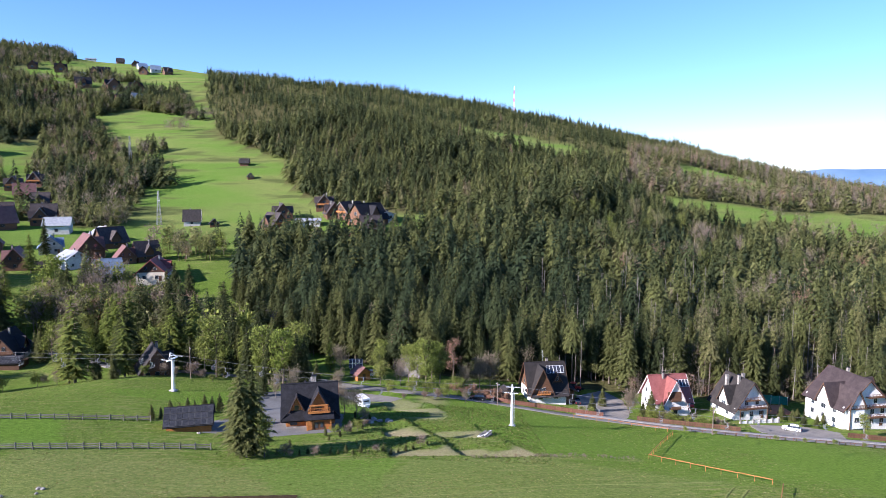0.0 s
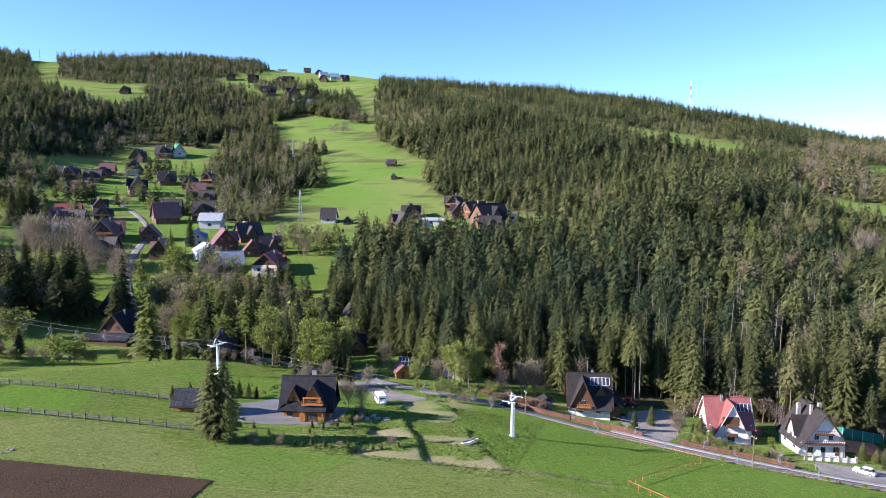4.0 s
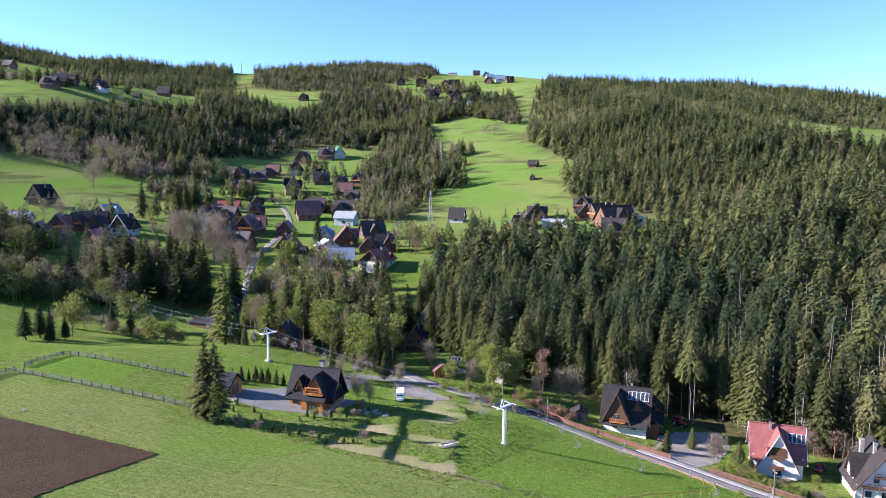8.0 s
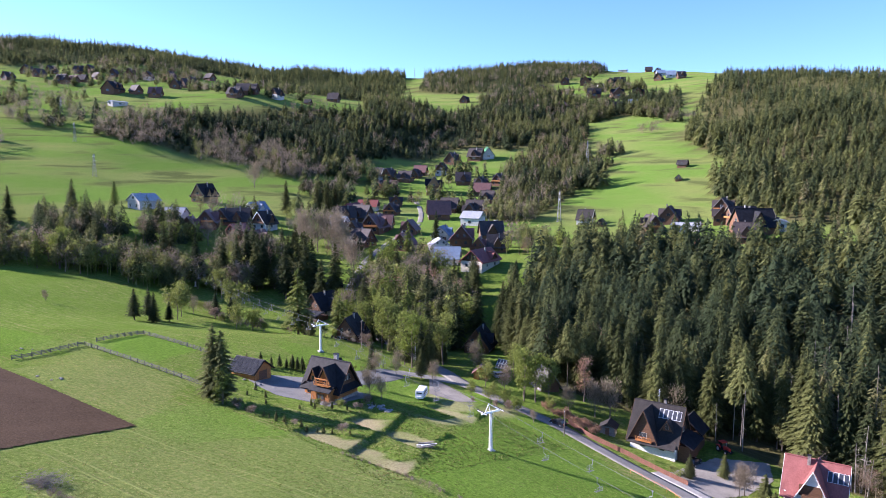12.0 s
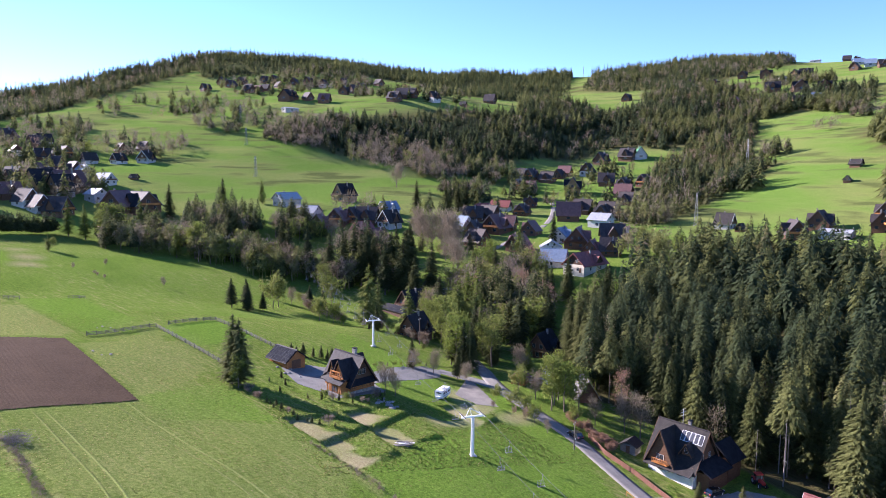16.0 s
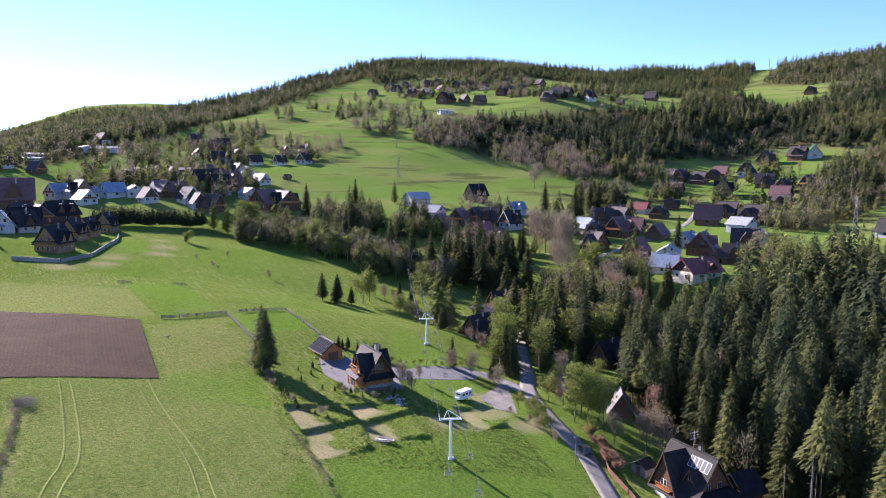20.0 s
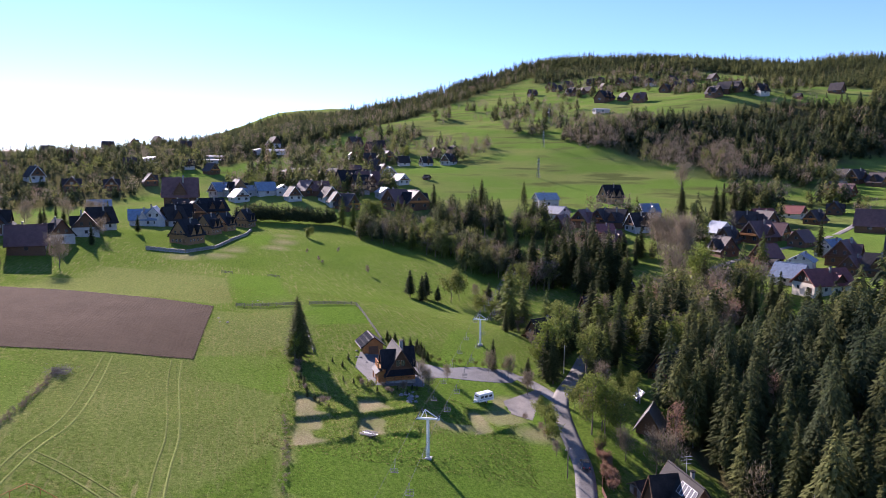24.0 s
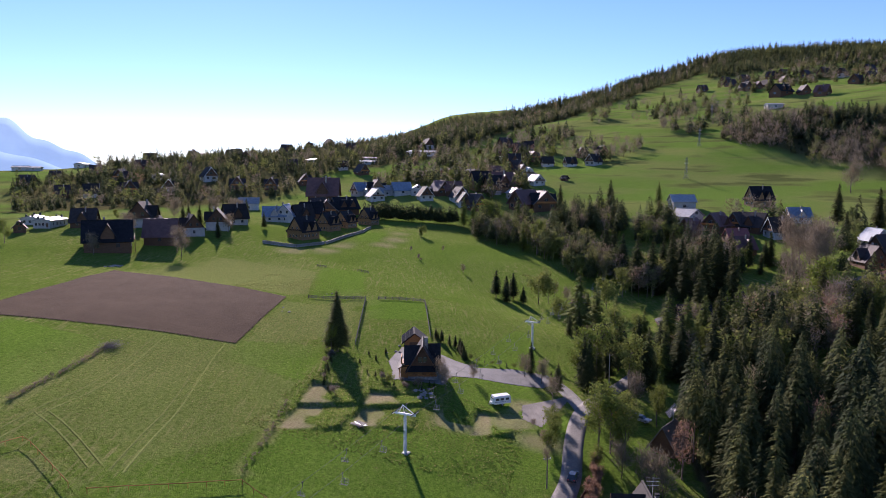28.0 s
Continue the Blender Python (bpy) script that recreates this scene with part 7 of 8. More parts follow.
CHAIR = chair()
order = [2, 0, 1, 3]
made_chairs = 0
side = Vector((-lift_way.y, lift_way.x))
for s in (-2.1, 2.1):
    V, F = [], []
    for a, b in zip(order, order[1:]):
        pa, pb = PYL_AT[a] + side * s, PYL_AT[b] + side * s
        n, span = 28, (PYL_AT[b] - PYL_AT[a]).length
        pts = []
        for k in range(n + 1):
            u = k / n
            q = pa.lerp(pb, u)
            pts.append((q.x, q.y, (PYL_Z[a] + 8.7) * (1 - u) + (PYL_Z[b] + 8.7) * u - 4 * u * (1 - u) * span * 0.016))
        for p, q in zip(pts, pts[1:]):
            rod(V, F, p, q, 0.026, 0.026, 5)
        for k in range(int(span // 13)):
            u = (k + (0.35 if s > 0 else 0.75)) * 13 / span
            if u < 0.97:
                q = pa.lerp(pb, u)
                z = (PYL_Z[a] + 8.7) * (1 - u) + (PYL_Z[b] + 8.7) * u - 4 * u * (1 - u) * span * 0.016
                m = pose(q.x, q.y, z, 0, 0, lift_turn + (180 if s > 0 else 0))
                if made_chairs:
                    copy_thing(CHAIR, m)
                else:
                    CHAIR.matrix_basis = m
                made_chairs += 1
    tagged(new("haul_cable", np_mesh("haul_cable", np.array(V), np.array(F), M_CABLE)), "steel haul cable of the chairlift between pylons", "cable")


# ---- fences ----
def rail_fence(name, label, points, post_mat, rail_mat, gap=2.5, height=1.15, rails=(0.35, 0.7, 1.0), thick=0.09, rail=0.06, post_top=0.1):
    """Posts and rails, each a part, along a line."""
    line = np.array(points, float)
    d = np.r_[0, np.cumsum(np.hypot(*np.diff(line, axis=0).T))]
    n = max(1, round(d[-1] / gap))
    at = [np.array([np.interp(s, d, line[:, i]) for i in (0, 1)]) for s in np.linspace(0, d[-1], n + 1)]
    f = thing(name, label, "fence", place=(at[0][0], at[0][1], ground(*at[0])))
    o = Vector((at[0][0], at[0][1], ground(*at[0])))
    FR = random.Random(n)
    for p in at:
        z = ground(*p) - o.z
        x, y = p[0] - o.x, p[1] - o.y
        V, F = [], []
        rod(V, F, (x, y, z - 0.4), (x + FR.uniform(-0.04, 0.04), y + FR.uniform(-0.04, 0.04), z + height + post_top), thick, thick * 0.9, 6)
        part("post", np_mesh("post", np.array(V), np.array(F), post_mat), None, f)
    for p, q in zip(at, at[1:]):
        for h in rails:
            V, F = [], []
            rod(V, F, (p[0] - o.x, p[1] - o.y, ground(*p) - o.z + h + FR.uniform(-0.05, 0.05)), (q[0] - o.x, q[1] - o.y, ground(*q) - o.z + h + FR.uniform(-0.05, 0.05)), rail, rail, 4)
            part("rail", np_mesh("rail", np.array(V), np.array(F), rail_mat), None, f)
    return f


OLD = "weathered grey wooden post-and-rail fence on the meadow"
rail_fence("rail_fence", OLD, [(-80.5, 91), (-88.5, 109.4), (-42, 121.3)], M_FENCE, M_FENCE, 2.6, 1.2, thick=0.13, rail=0.085)
rail_fence("rail_fence", OLD, [(-90.5, 113.5), (-98, 128.7), (-60.5, 139.3)], M_FENCE, M_FENCE, 2.6, 1.2, thick=0.13, rail=0.085)
rail_fence("rail_fence", OLD, [(-137, 71.5), (-136, 76)], M_FENCE, M_FENCE, 1.5, 1.0)
rail_fence("rail_fence", OLD, [(-137, 90), (-136, 95)], M_FENCE, M_FENCE, 1.6, 1.0)
PIPE = "rusty orange pipe fence on short posts"
rail_fence("pipe_fence", PIPE, [(34, 175.5), (43, 174), (55.5, 166.0)], M_RUST, M_RUST, 3.0, 1.0, (0.95,), 0.05, 0.06, 0)
rail_fence("pipe_fence", PIPE, [(55, 161), (46, 142), (39.6, 128.6), (51.7, 113.6), (54.5, 110.2)], M_RUST, M_RUST, 3.0, 1.0, (0.95,), 0.05, 0.07, 0)
rail_fence("pipe_fence", PIPE, [(52.5, 89.9), (46.7, 92.0), (54.7, 107.0)], M_RUST, M_RUST, 3.0, 1.0, (0.95,), 0.05, 0.07, 0)
rail_fence("lane_railing", "low brown railing along the lane", [(50, 172.6), (58, 168.6), (74, 162.8), (92, 160.2), (110, 158.4)], M_BROWNFENCE, M_BROWNFENCE, 2.6, 0.8, (0.7,), 0.06, 0.05, 0.05)


def board_fence(name, label, points, material, height=1.1, board=0.55):
    line = np.array(points, float)
    d = np.r_[0, np.cumsum(np.hypot(*np.diff(line, axis=0).T))]
    n = int(d[-1] / (board * 1.08))
    p0 = Vector((*line[0], ground(*line[0])))
    f = thing(name, label, "fence", place=tuple(p0))
    me = {}
    for k in range(n):
        a, b = [np.array([np.interp(s, d, line[:, i]) for i in (0, 1)]) for s in (d[-1] * k / n, d[-1] * (k + 0.93) / n)]
        w = round(float(np.hypot(*(b - a))), 2)
        if w not in me:
            me[w] = bpy.data.meshes.new("board")
            bm = box(bmesh.new(), 0, w, -0.03, 0.03, -0.3, height)
            bm.to_mesh(me[w])
            bm.free()
            me[w].materials.append(material)
        ob = part("board", me[w], None, f)
        ob.matrix_basis = pose(a[0] - p0.x, a[1] - p0.y, ground(*a) - p0.z, 0, 0, math.degrees(math.atan2(b[1] - a[1], b[0] - a[0])))
    return f


board_fence("board_fence", "brown wooden board fence in front of the chalet", [(10, 188), (18, 185.6), (27, 185.4), (43.5, 182.6)], M_BROWNFENCE)
board_fence("board_fence", "dark brown board fence beside the lane", [(52, 180.5), (62, 177), (71, 173.8), (76, 171.5)], M_DARKWOOD, 1.2)
board_fence("board_fence", "dark brown board fence by the guesthouse", [(103, 171), (118, 168.5), (135, 165)], M_DARKWOOD, 1.2)


# ---- vehicles ----
def wheel(parent, x, y, r, w=0.2):
    bm = bmesh.new()
    bmesh.ops.create_cone(bm, cap_ends=True, segments=16, radius1=r, radius2=r, depth=w, matrix=pose(x, y, r, 90))
    t = part("wheel", bm, M_BLACK, parent)
    bm = bmesh.new()
    bmesh.ops.create_cone(bm, cap_ends=True, segments=12, radius1=r * 0.55, radius2=r * 0.55, depth=w + 0.03, matrix=pose(x, y, r, 90))
    part("rim", bm, M_STEEL, t)


def hull(outline, half, taper=0.0, bevel=0.06):
    """A body from its side outline (x, z), half metres wide to each side and narrower towards the top."""
    bm = bmesh.new()
    zmax, zmin = max(z for _, z in outline), min(z for _, z in outline)
    rows = [[bm.verts.new((x, s * (half - taper * (z - zmin) / (zmax - zmin)), z)) for x, z in outline] for s in (-1, 1)]
    bm.faces.new(rows[0])
    bm.faces.new(rows[1][::-1])
    for i in range(len(outline)):
        bm.faces.new((rows[0][i], rows[0][i - 1], rows[1][i - 1], rows[1][i]))
    bmesh.ops.recalc_face_normals(bm, faces=bm.faces)
    bmesh.ops.bevel(bm, geom=bm.edges[:], offset=bevel, segments=2, affect="EDGES")
    return bm


def car(name, label, paint):
    c = thing(name, label, "car")
    part("body", hull([(-2.2, 0.3), (2.2, 0.3), (2.25, 0.7), (1.9, 0.92), (1.0, 1.0), (-2.1, 1.05), (-2.25, 0.7)], 0.88), paint, c)
    part("cabin", hull([(-1.95, 1.0), (1.05, 1.0), (0.35, 1.55), (-1.6, 1.58)], 0.82, 0.2), M_PANE, c, "dark tinted glazing")
    part("car_roof", hull([(-1.6, 1.54), (0.35, 1.51), (0.3, 1.6), (-1.55, 1.63)], 0.66, 0, 0.02), paint, c)
    for x in (-1.35, 1.4):
        for y in (-0.82, 0.82):
            wheel(c, x, y, 0.34)
    for y in (-0.6, 0.6):
        part("headlight", box(bmesh.new(), 2.14, 2.24, y - 0.2, y + 0.2, 0.66, 0.82), M_WHITE, c)
        part("tail_light", box(bmesh.new(), -2.28, -2.2, y - 0.14, y + 0.14, 0.7, 0.9), M_RED, c)
    return c


put(car("black_car", "black estate car on the lane", M_DARKPAINT), 9.5, 184.4, 172, -0.06)
put(car("white_car", "white estate car parked on the forecourt", M_WHITE), 91, 175.5, 150, -0.08)
put(car("silver_car", "silver-grey car parked by the wood", M_GREYPAINT), -23.6, 197.6, 60)
put(car("silver_car", "silver-grey car parked by the wood", M_GREYPAINT), -20.8, 199.6, 60)
put(car("dark_car", "dark car in the shade beside the chalet", M_DARKPAINT), 38.8, 196, 90, -0.08)
put(car("red_car", "red car beside the pink-roofed chalet", M_RED), 73.5, 201, 80)


def caravan():
    c = thing("caravan", "white touring caravan parked on the grass", "caravan")
    part("body", hull([(-2.3, 0.55), (2.2, 0.55), (2.35, 1.3), (2.05, 2.5), (-2.1, 2.55), (-2.35, 1.4)], 1.08, 0.04), M_WHITE, c)
    for y in (-1.1, 1.1):
        for x in (-1.3, 0.1, 1.3):
            part("window", box(bmesh.new(), x - 0.45, x + 0.45, y - 0.02, y + 0.02, 1.45, 2.0), M_PANE, c)
        part("stripe", box(bmesh.new(), -2.1, 2.1, y * 0.992 - 0.02, y * 0.992 + 0.02, 1.05, 1.15), M_GREYPAINT, c)
        wheel(c, 0, y * 0.86, 0.33)
    part("front_window", box(bmesh.new(), 2.16, 2.24, -0.7, 0.7, 1.5, 2.05), M_PANE, c)
    part("drawbar", box(bmesh.new(), 2.2, 3.4, -0.06, 0.06, 0.45, 0.55), M_STEEL, c)
    part("jockey_wheel", box(bmesh.new(), 3.1, 3.25, -0.05, 0.05, -0.1, 0.7), M_BLACK, c)
    part("gas_locker", box(bmesh.new(), 2.25, 2.75, -0.6, 0.6, 0.6, 1.1), M_WHITE, c)
    part("roof_hatch", box(bmesh.new(), -0.3, 0.3, -0.3, 0.3, 2.5, 2.64), M_FRAME, c)
    return c


put(caravan(), -19.8, 166.2, -58, -0.02)


def tractor():
    t = thing("red_tractor", "red farm tractor with a glazed cab", "tractor")
    part("bonnet", hull([(0.2, 0.8), (2.0, 0.8), (2.1, 1.5), (0.2, 1.65)], 0.4), M_RED, t)
    part("chassis", box(bmesh.new(), -1.2, 1.9, -0.3, 0.3, 0.5, 0.85), M_BLACK, t)
    cab = part("cab", hull([(-1.2, 1.1), (0.3, 1.1), (0.15, 2.4), (-1.1, 2.4)], 0.75, 0.08), M_PANE, t)
    part("cab_roof", hull([(-1.3, 2.38), (0.35, 2.38), (0.3, 2.58), (-1.25, 2.6)], 0.82), M_RED, cab)
    for y in (-0.85, 0.85):
        wheel(t, -0.9, y, 0.8, 0.4)
        wheel(t, 1.5, y * 0.85, 0.5, 0.3)
        part("mudguard", hull([(-1.7, 1.2), (-1.5, 1.65), (-0.6, 1.75), (-0.2, 1.2), (-0.6, 1.6), (-1.4, 1.5)], 0.25, 0, 0.01), M_RED, t).location = (0, y, 0)
    part("loader_arm", box(bmesh.new(), 1.0, 3.1, -0.5, -0.38, 0.9, 1.1), M_BLACK, t)
    part("loader_arm", box(bmesh.new(), 1.0, 3.1, 0.38, 0.5, 0.9, 1.1), M_BLACK, t)
    part("exhaust", box(bmesh.new(), 0.4, 0.48, 0.25, 0.33, 1.6, 2.5), M_STEEL, t)
    return t


put(tractor(), 40.5, 208.5, -30, -0.1)


# ---- poles and masts ----
def pole(name, label, height, material, arms=(0.6,)):
    p = thing(name, label, "pole")
    V, F = [], []
    rod(V, F, (0, 0, -0.8), (0, 0, height), 0.15, 0.10, 8)
    part("shaft", np_mesh("shaft", np.array(V), np.array(F), material, True), None, p)
    for a in arms:
        part("crossarm", box(bmesh.new(), -0.06, 0.06, -0.8, 0.8, height - a, height - a + 0.1), M_GREYWOOD, p)
        for y in (-0.7, 0, 0.7):
            part("insulator", box(bmesh.new(), -0.05, 0.05, y - 0.05, y + 0.05, height - a + 0.1, height - a + 0.28), M_WHITE, p)
    return p


for x, y, h, mt, nm, lb in ((14.5, 179.5, 6.5, M_BARK, "timber_pole", "brown timber pole beside the lane"), (66, 164.5, 7.5, M_BARK, "timber_pole", "brown timber pole beside the lane"),
                            (-50, 193, 8.5, M_CONCRETE, "concrete_pole", "pale concrete power pole by the stream"), (-70, 188, 9, M_BARK, "timber_pole", "brown timber pole under the spruces"),
                            (-135, 262, 9, M_CONCRETE, "concrete_pole", "pale concrete power pole in the valley")):
    put(pole(nm, lb, h, mt), x, y, 30)


def lattice(name, label, height, foot, top, arms, colours, category="pylon"):
    """A lattice tower: four legs with bracing, in bands of colour, and arms."""
    t = thing(name, label, category)
    bays = 8
    for k in range(bays):
        V, F = [], []
        z0, z1 = height * k / bays, height * (k + 1) / bays
        w0, w1 = [foot + (top - foot) * (z / height) ** 0.7 for z in (z0, z1)]
        c = [(-1, -1), (1, -1), (1, 1), (-1, 1)]
        r = 0.05 + height * 0.0022
        for i in range(4):
            a, b = c[i], c[(i + 1) % 4]
            rod(V, F, (a[0] * w0, a[1] * w0, z0), (a[0] * w1, a[1] * w1, z1), r, r, 4)
            rod(V, F, (a[0] * w0, a[1] * w0, z0), (b[0] * w1, b[1] * w1, z1), r * 0.7, r * 0.7, 3)
            rod(V, F, (b[0] * w0, b[1] * w0, z0), (a[0] * w1, a[1] * w1, z1), r * 0.7, r * 0.7, 3)
        part("lattice_bay", np_mesh("lattice_bay", np.array(V), np.array(F), colours[k % len(colours)]), None, t)
    for z, w in arms:
        V, F = [], []
        for s in (-1, 1):
            rod(V, F, (0, 0, z), (0, s * w, z), 0.12, 0.06, 4)
            rod(V, F, (0, 0, z + 1.2), (0, s * w, z), 0.08, 0.05, 4)
        part("crossarm", np_mesh("crossarm", np.array(V), np.array(F), M_STEEL), None, t)
    return t


put(lattice("radio_mast", "tall red and white lattice radio mast on the crest", 85, 3.5, 0.8, (), (M_RED, M_WHITE), "mast"), 182, 1850)
for x, y, h in ((-200, 488, 24), (-319, 713, 26), (-1450, 1532, 42), (-540, 275, 20), (-674, 305, 20), (-820, 340, 20)):
    put(lattice("lattice_pylon", "grey steel lattice power pylon on the slope", h, 1.6, 0.4, ((h * 0.72, 3.2), (h * 0.88, 2.4)), (M_LATTICE,)), x, y, 40)


# ---- odds and ends on the meadow ----
pile = thing("board_pile", "stack of pale grey boards and sheets in the garden beds", "board pile")
PR = random.Random(8)
for i in range(12):
    b = part("board", box(bmesh.new(), -1.6, 1.6, -0.14, 0.14, 0, 0.08), M_GREYWOOD if i % 3 else M_FRAME, pile)
    b.matrix_basis = pose(PR.uniform(-0.5, 0.5), PR.uniform(-1.0, 1.0), 0.02 + 0.085 * (i // 2), 0, PR.uniform(-2, 2), PR.uniform(-14, 14))
put(pile, 9, 139.6, 50, -0.05)


def stone(rg, size):
    bm = bmesh.new()
    bmesh.ops.create_icosphere(bm, subdivisions=2, radius=size)
    for v in bm.verts:
        v.co *= 1 + 0.22 * noise.noise(v.co * 1.7 / size + Vector((rg.uniform(0, 50), 0, 0)))
        v.co.z *= 0.6
    return bm


for cx, cy, n, s, lb in ((-15, 148, 14, 0.7, "pale boulder in a heap below the house"), (-44, 133.2, 8, 0.45, "pale garden boulder beside the yard"), (-88, 96, 4, 0.4, "pale field stone on the grass"),
                         (-60, 92, 4, 0.4, "pale field stone on the grass"), (-100, -2, 12, 0.9, "grey rubble stone by the houses")):
    for i in range(n):
        b = tagged(new("boulder"), lb, "stone", "boulders")
        part("stone", stone(PR, s * PR.uniform(0.5, 1.1)), M_STONE, b)
        put(b, cx + PR.gauss(0, 2.2), cy + PR.gauss(0, 1.2), PR.uniform(0, 360), -0.1)
heap = thing("brush_heap", "grey-brown heap of cut brushwood at the field edge", "brush heap")
V, F = [], []
for i in range(500):
    a = np.array([PR.gauss(0, 1.6), PR.gauss(0, 1.1), abs(PR.gauss(0, 0.5))])
    rod(V, F, a, a + np.array([PR.gauss(0, 0.6), PR.gauss(0, 0.6), PR.gauss(0, 0.25)]), 0.03, 0.015, 3)
tagged(part("brushwood", np_mesh("brushwood", np.array(V), np.array(F), M_SNAG), None, heap), "heap of thin grey brushwood", kind="stuff")
put(heap, 0.5, 74, 20)
wall = thing("retaining_wall", "grey rubble retaining wall below the guesthouses", "wall")
for (ax, ay), (bx, by) in zip([(-176, 27), (-176, 45), (-195, 53), (-244, 57)], [(-176, 45), (-195, 53), (-244, 57), (-270, 54)]):
    ln = math.hypot(bx - ax, by - ay)
    for k in range(int(ln / 2.2)):
        u = k * 2.2 / ln
        x, y = ax + (bx - ax) * u, ay + (by - ay) * u
        b = part("stone_block", box(bmesh.new(), 0, 2.15, -0.3, 0.3, -1.0, 1.5 + PR.uniform(-0.1, 0.1)), M_STONE, wall)
        b.matrix_basis = pose(x, y, ground(x, y), 0, 0, math.degrees(math.atan2(by - ay, bx - ax)))

# ---- trees of the valley: x, y, height ----
VALLEY_SPRUCES = [(-232, 200, 27), (-231, 196, 27), (-215, 204, 25), (-200, 210, 27), (-199, 217, 27), (-195, 225, 27), (-198, 230, 27), (-194, 234, 20), (-194, 219, 10), (-352, 346, 27), (-275, 326, 22), (-340, 366, 27), (-352, 377, 27), (-354, 386, 27), (-351, 392, 27), (-243, 280, 18), (-227, 272, 11), (-240, 269, 18), (-230, 264, 11), (-111, 276, 20), (-114, 282, 16), (-105, 284, 20), (-114, 292, 18), (-152, 278, 20), (-211, 366, 20), (-83, 285, 19), (-88, 292, 18), (-100, 234, 12), (-87, 233, 11), (-87, 238, 8), (-85, 245, 11), (-74, 273, 14), (-76, 268, 16), (-116, 266, 7), (-241, 277, 15), (-375, 166, 23), (-261, 176, 27), (-375, 202, 25), (-286, 174, 16), (-240, 186, 20), (-238, 180, 17)]
VALLEY_LARCHES = [(-189, 203, 14), (-184, 288, 16), (-401, 238, 19), (-160, 279, 22), (-196, 327, 19), (-140, 293, 15), (-114, 269, 11), (-456, 129, 17), (-323, 140, 25), (-313, 126, 22), (-330, 102, 21), (-322, 110, 21), (-313, 119, 23), (-308, 132, 17), (-265, 149, 18), (-262, 158, 20), (-259, 164, 8), (-315, 187, 27), (-333, 41, 11), (-256, 89, 8)]
VALLEY_BARE = [(-249, 292, 27), (-225, 294, 27), (-239, 293, 26), (-232, 303, 27), (-478, 395, 27), (-212, 286, 10), (-198, 286, 12), (-184, 276, 22), (-215, 294, 21), (-260, 297, 19), (-141, 278, 12), (-134, 277, 13), (-152, 261, 10), (-120, 257, 6)]
for i, (x, y, h) in enumerate(VALLEY_SPRUCES):
    plant(SPRUCES[(0, 1, 5, 6)[i % 4]], x, y, h, 1.15)
for i, (x, y, h) in enumerate(VALLEY_LARCHES):
    plant(LARCH if i % 3 else LEAFY, x, y, h, 1.2)
for x, y, h in VALLEY_BARE:
    plant(BARE, x, y, h * 0.85, 1.1)

# ---- garden shrubs before the chalets ----
for x, y, h, w in ((56.5, 184, 2.6, 1.3), (58.5, 182.5, 3.0, 1.2), (60.5, 181, 2.4, 1.4), (62.5, 180, 2.0, 1.5), (65, 179, 1.8, 1.6), (67.5, 178, 1.8, 1.6), (70, 177, 1.6, 1.7), (40.5, 184.5, 1.6, 1.5), (38.5, 186, 1.4, 1.6)):
    plant(BUSH, x, y, h, w)
plant(SPRUCES[3], 57.5, 186.5, 7.5, 1.6)
plant(SPRUCES[2], 60, 185, 5.0, 1.6)
plant(BARE, 52.5, 189.5, 6.5, 1.3)
plant(SPRUCES[0], 41.5, 187.5, 5.5, 1.7)

# ---- coarse grass tufts on the meadow round the house ----
M_TUFT = foliage("meadow_tufts", [(0.0, (0.105, 0.175, 0.026)), (0.45, (0.185, 0.26, 0.050)), (0.8, (0.32, 0.31, 0.11)), (1.0, (0.42, 0.36, 0.18))], glow=0.55, fine=3.0)
n = 90000
tx, ty = G.uniform(-112, 66, n), G.uniform(62, 186, n)
paved = [(-51, 132), (-51, 180), (-33, 180), (-30, 153), (-20, 152), (-19, 137), (-35, 131.5)]
values = dict(zone_values(tx, ty))
k = ~inside(FIELD, tx, ty) & ~inside(paved, tx, ty) & ~inside(LAWN, tx, ty) & (near_line(smooth_line(ROAD), tx, ty, 3.6) <= 0) & (values["soil"] < 0.3)
k &= ~inside([(-36, 184), (-22, 170), (-12, 171), (-8, 178), (-24, 183)], tx, ty)
patch = np.sin(tx / 7.3 + 2 * np.sin(ty / 11)) + np.sin(ty / 5.1 - tx / 9.7)
banks = (tx > -17) & (tx < 20) & (ty > 119) & (ty < 173)
k &= (G.random(n) < 0.45 + 0.2 * patch + 0.5 * banks)
tx, ty, lush, dry, banks = tx[k], ty[k], values["lush"][k], values["dry"][k], banks[k]
n = len(tx)
tz, turn = heights(np.c_[tx, ty]), G.uniform(0, 6.283, n)
th, tw = G.uniform(0.04, 0.12, n) * (1 + 1.2 * banks), G.uniform(0.12, 0.30, n)
tone = np.clip(G.normal(0.46, 0.16, n) - 0.06 * lush + 0.3 * dry, 0.15, 0.84)
V = []
for a in (0.0, 1.9):
    dx, dy = np.cos(turn + a) * tw, np.sin(turn + a) * tw
    lean = G.uniform(-0.12, 0.12, (2, n))
    V.append(np.stack([np.c_[tx - dx, ty - dy, tz - 0.03], np.c_[tx + dx, ty + dy, tz - 0.03], np.c_[tx + lean[0] + 0.3 * dx, ty + lean[1], tz + th]], 1))
V = np.concatenate(V).reshape(-1, 3)

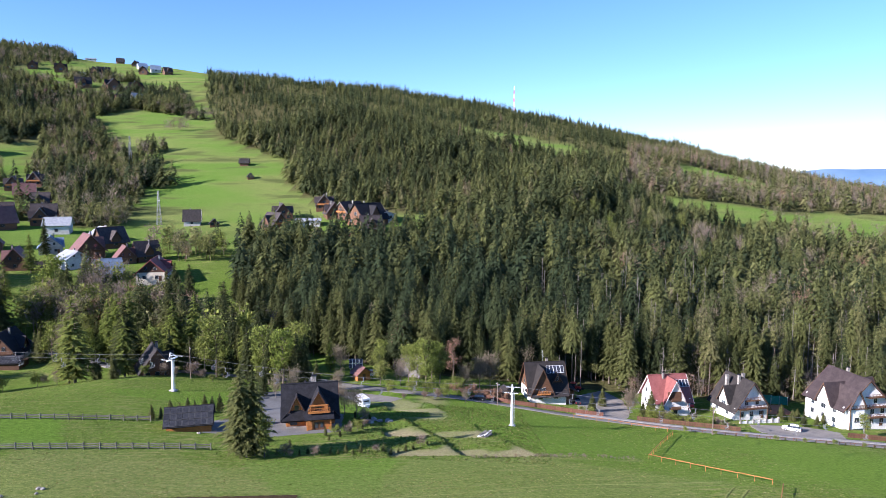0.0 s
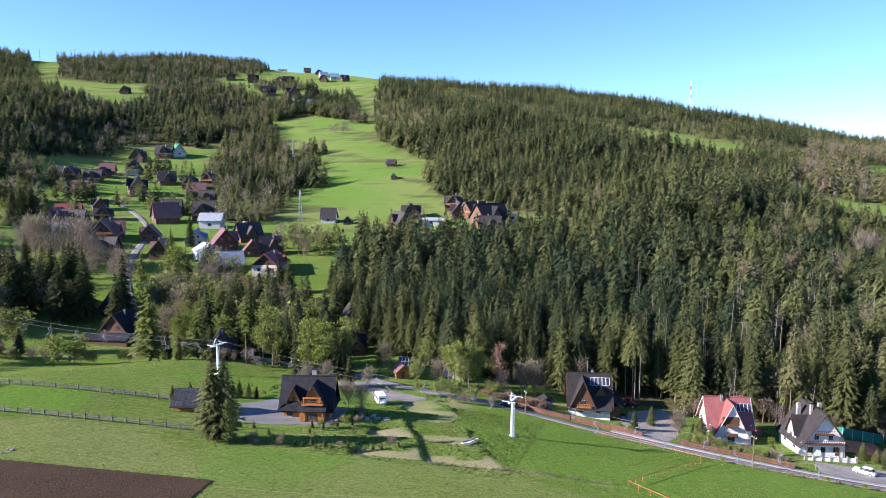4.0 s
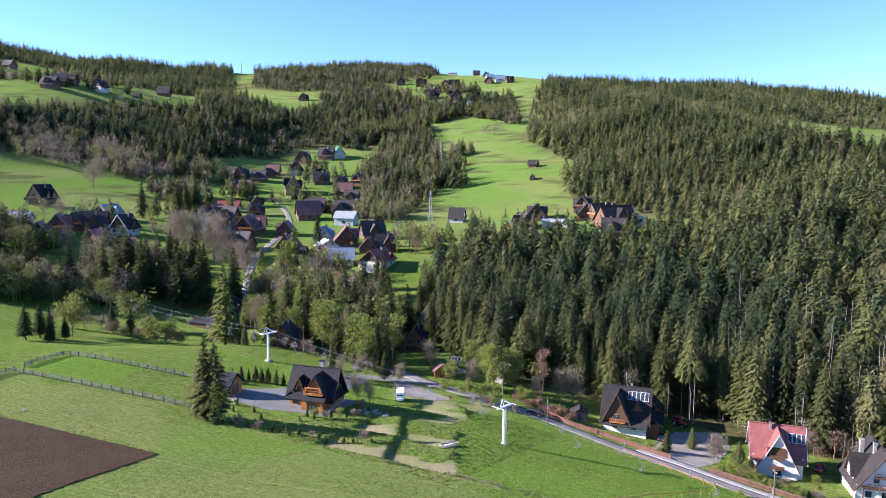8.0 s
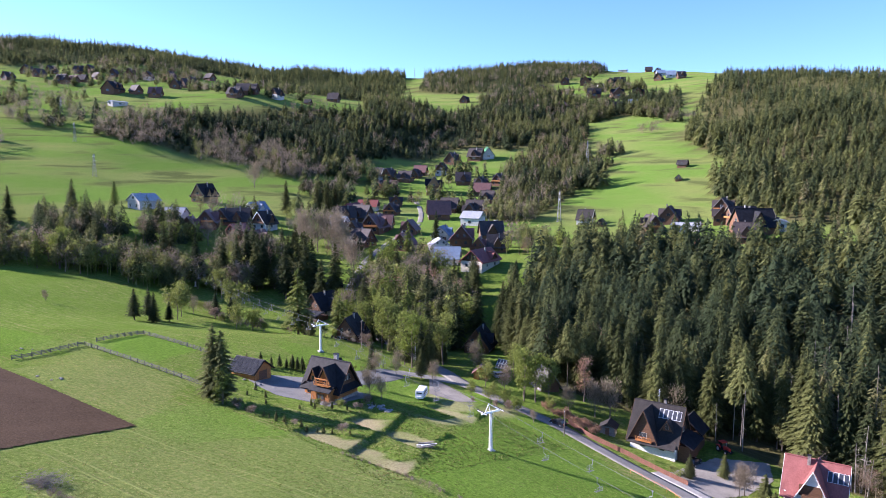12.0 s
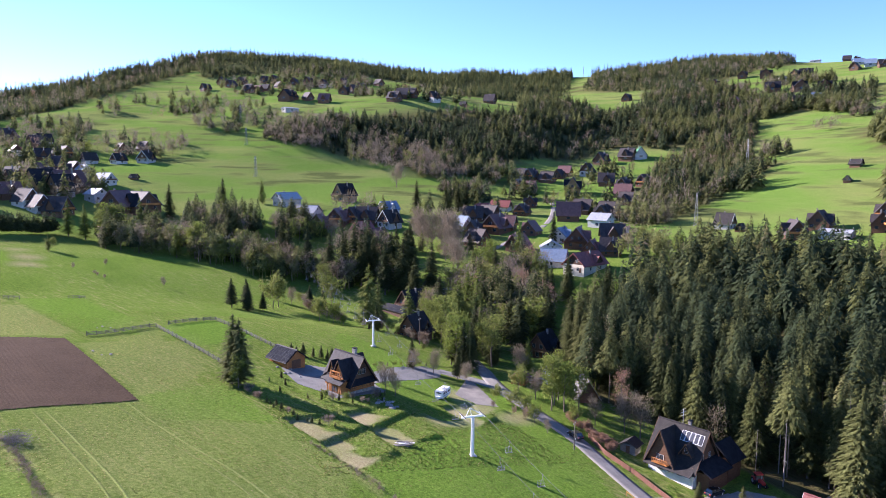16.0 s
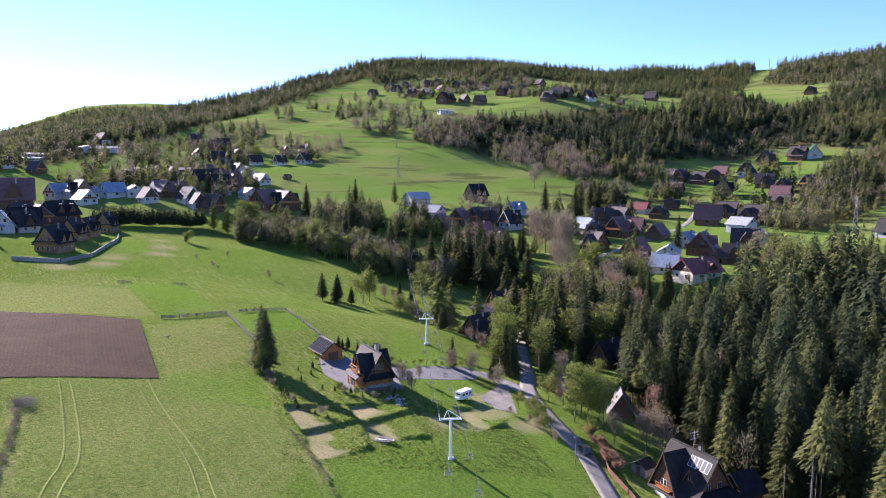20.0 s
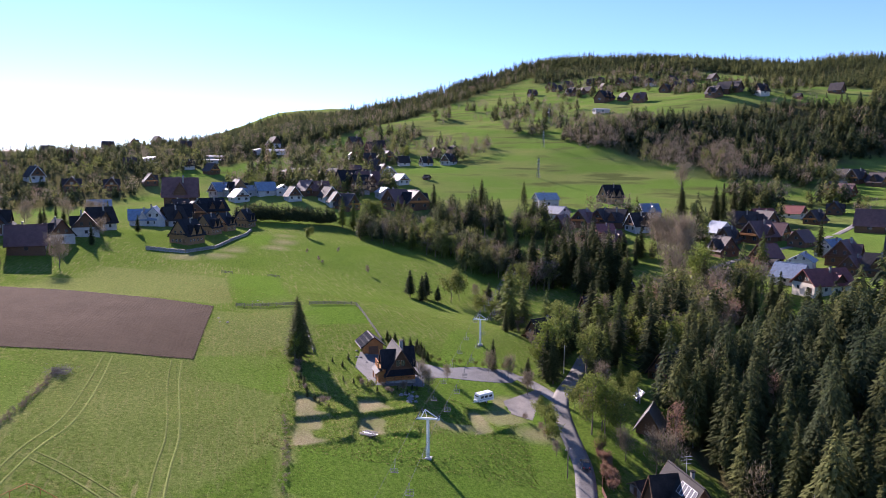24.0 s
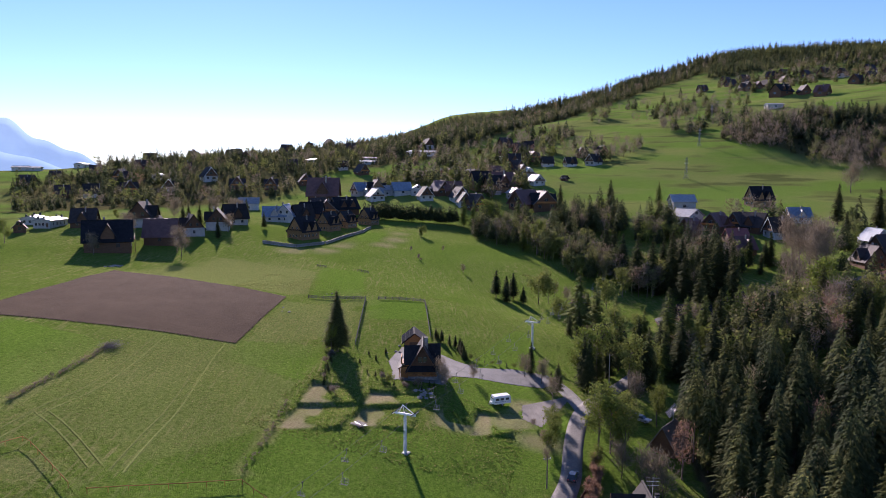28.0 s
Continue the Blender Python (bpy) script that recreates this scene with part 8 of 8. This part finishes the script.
# dead stalks along the two low field banks
BR = np.random.default_rng(23)
for bank, count in ((BANK, 170), (BANK_HIGH, 70)):
    line = smooth_line(bank, 0.5)
    k = BR.integers(0, len(line), count)
    sx, sy = line[k, 0] + BR.normal(0, 0.35, count), line[k, 1] + BR.normal(0, 0.35, count)
    h = BR.uniform(0.35, 0.8, count)
    stuff("bank_stalks", scatter_mesh(MID_BARE, sx, sy, h, h * 2.0, tints(sx, sy, 0.62, 0.1, 0.05), BR), M_LEAF, "dead brown stalks along a low field bank", "dry grass")
stuff("grass_tufts", (V, np.arange(len(V)).reshape(-1, 3), np.repeat(np.r_[tone, tone], 3)), M_TUFT, "coarse green and straw-coloured grass tufts on the meadow", "grass")

# ---- shrubs, screen and railings along the lane ----
for i in range(26):
    u = i / 25
    x = 60 + 55 * u
    plant(SPRUCES[2] if i % 3 else BUSH, x, np.interp(x, (60, 74, 92, 115), (166.6, 161.6, 159.0, 157.0)) + TR.uniform(-0.3, 0.3), TR.uniform(0.7, 1.2), 1.5)
for x, y, h, w in ((94.5, 188.5, 4.6, 1.9), (97.0, 187.0, 3.6, 2.0), (99.6, 189.6, 3.4, 2.0), (57.5, 187.0, 6.0, 1.6), (105, 186, 3.0, 1.8)):
    plant(SPRUCES[4], x, y, h, w)
net = thing("court_screen", "green netting screen on posts behind the clay court", "screen", place=(92.5, 206.0, ground(92.5, 206.0)))
M_NET = surface("green_netting", (0.02, 0.16, 0.11), (0.035, 0.23, 0.16), 2, 12, 0.8, bump=0.1)
for i in range(6):
    z0, z1 = [ground(92.5 + 2.2 * (i + q), 206.0 - 0.6 * (i + q)) - ground(92.5, 206.0) for q in (0, 1)]
    V, F = [], []
    rod(V, F, (2.2 * i, -0.6 * i, z0 - 0.4), (2.2 * i, -0.6 * i, z0 + 2.9), 0.06, 0.05, 6)
    part("post", np_mesh("post", np.array(V), np.array(F), M_STEEL), None, net)
    if i < 5:
        panel = bmesh.new()
        slab(panel, (2.2 * i + 0.05, -0.6 * i - 0.03, z0 + 0.3), (2.2 * i + 2.15, -0.6 * i - 0.6, z1 + 0.3), (2.2 * i + 2.15, -0.6 * i - 0.6, z1 + 2.8), (2.2 * i + 0.05, -0.6 * i - 0.03, z0 + 2.8), 0.04)
        part("net_panel", panel, M_NET, net)
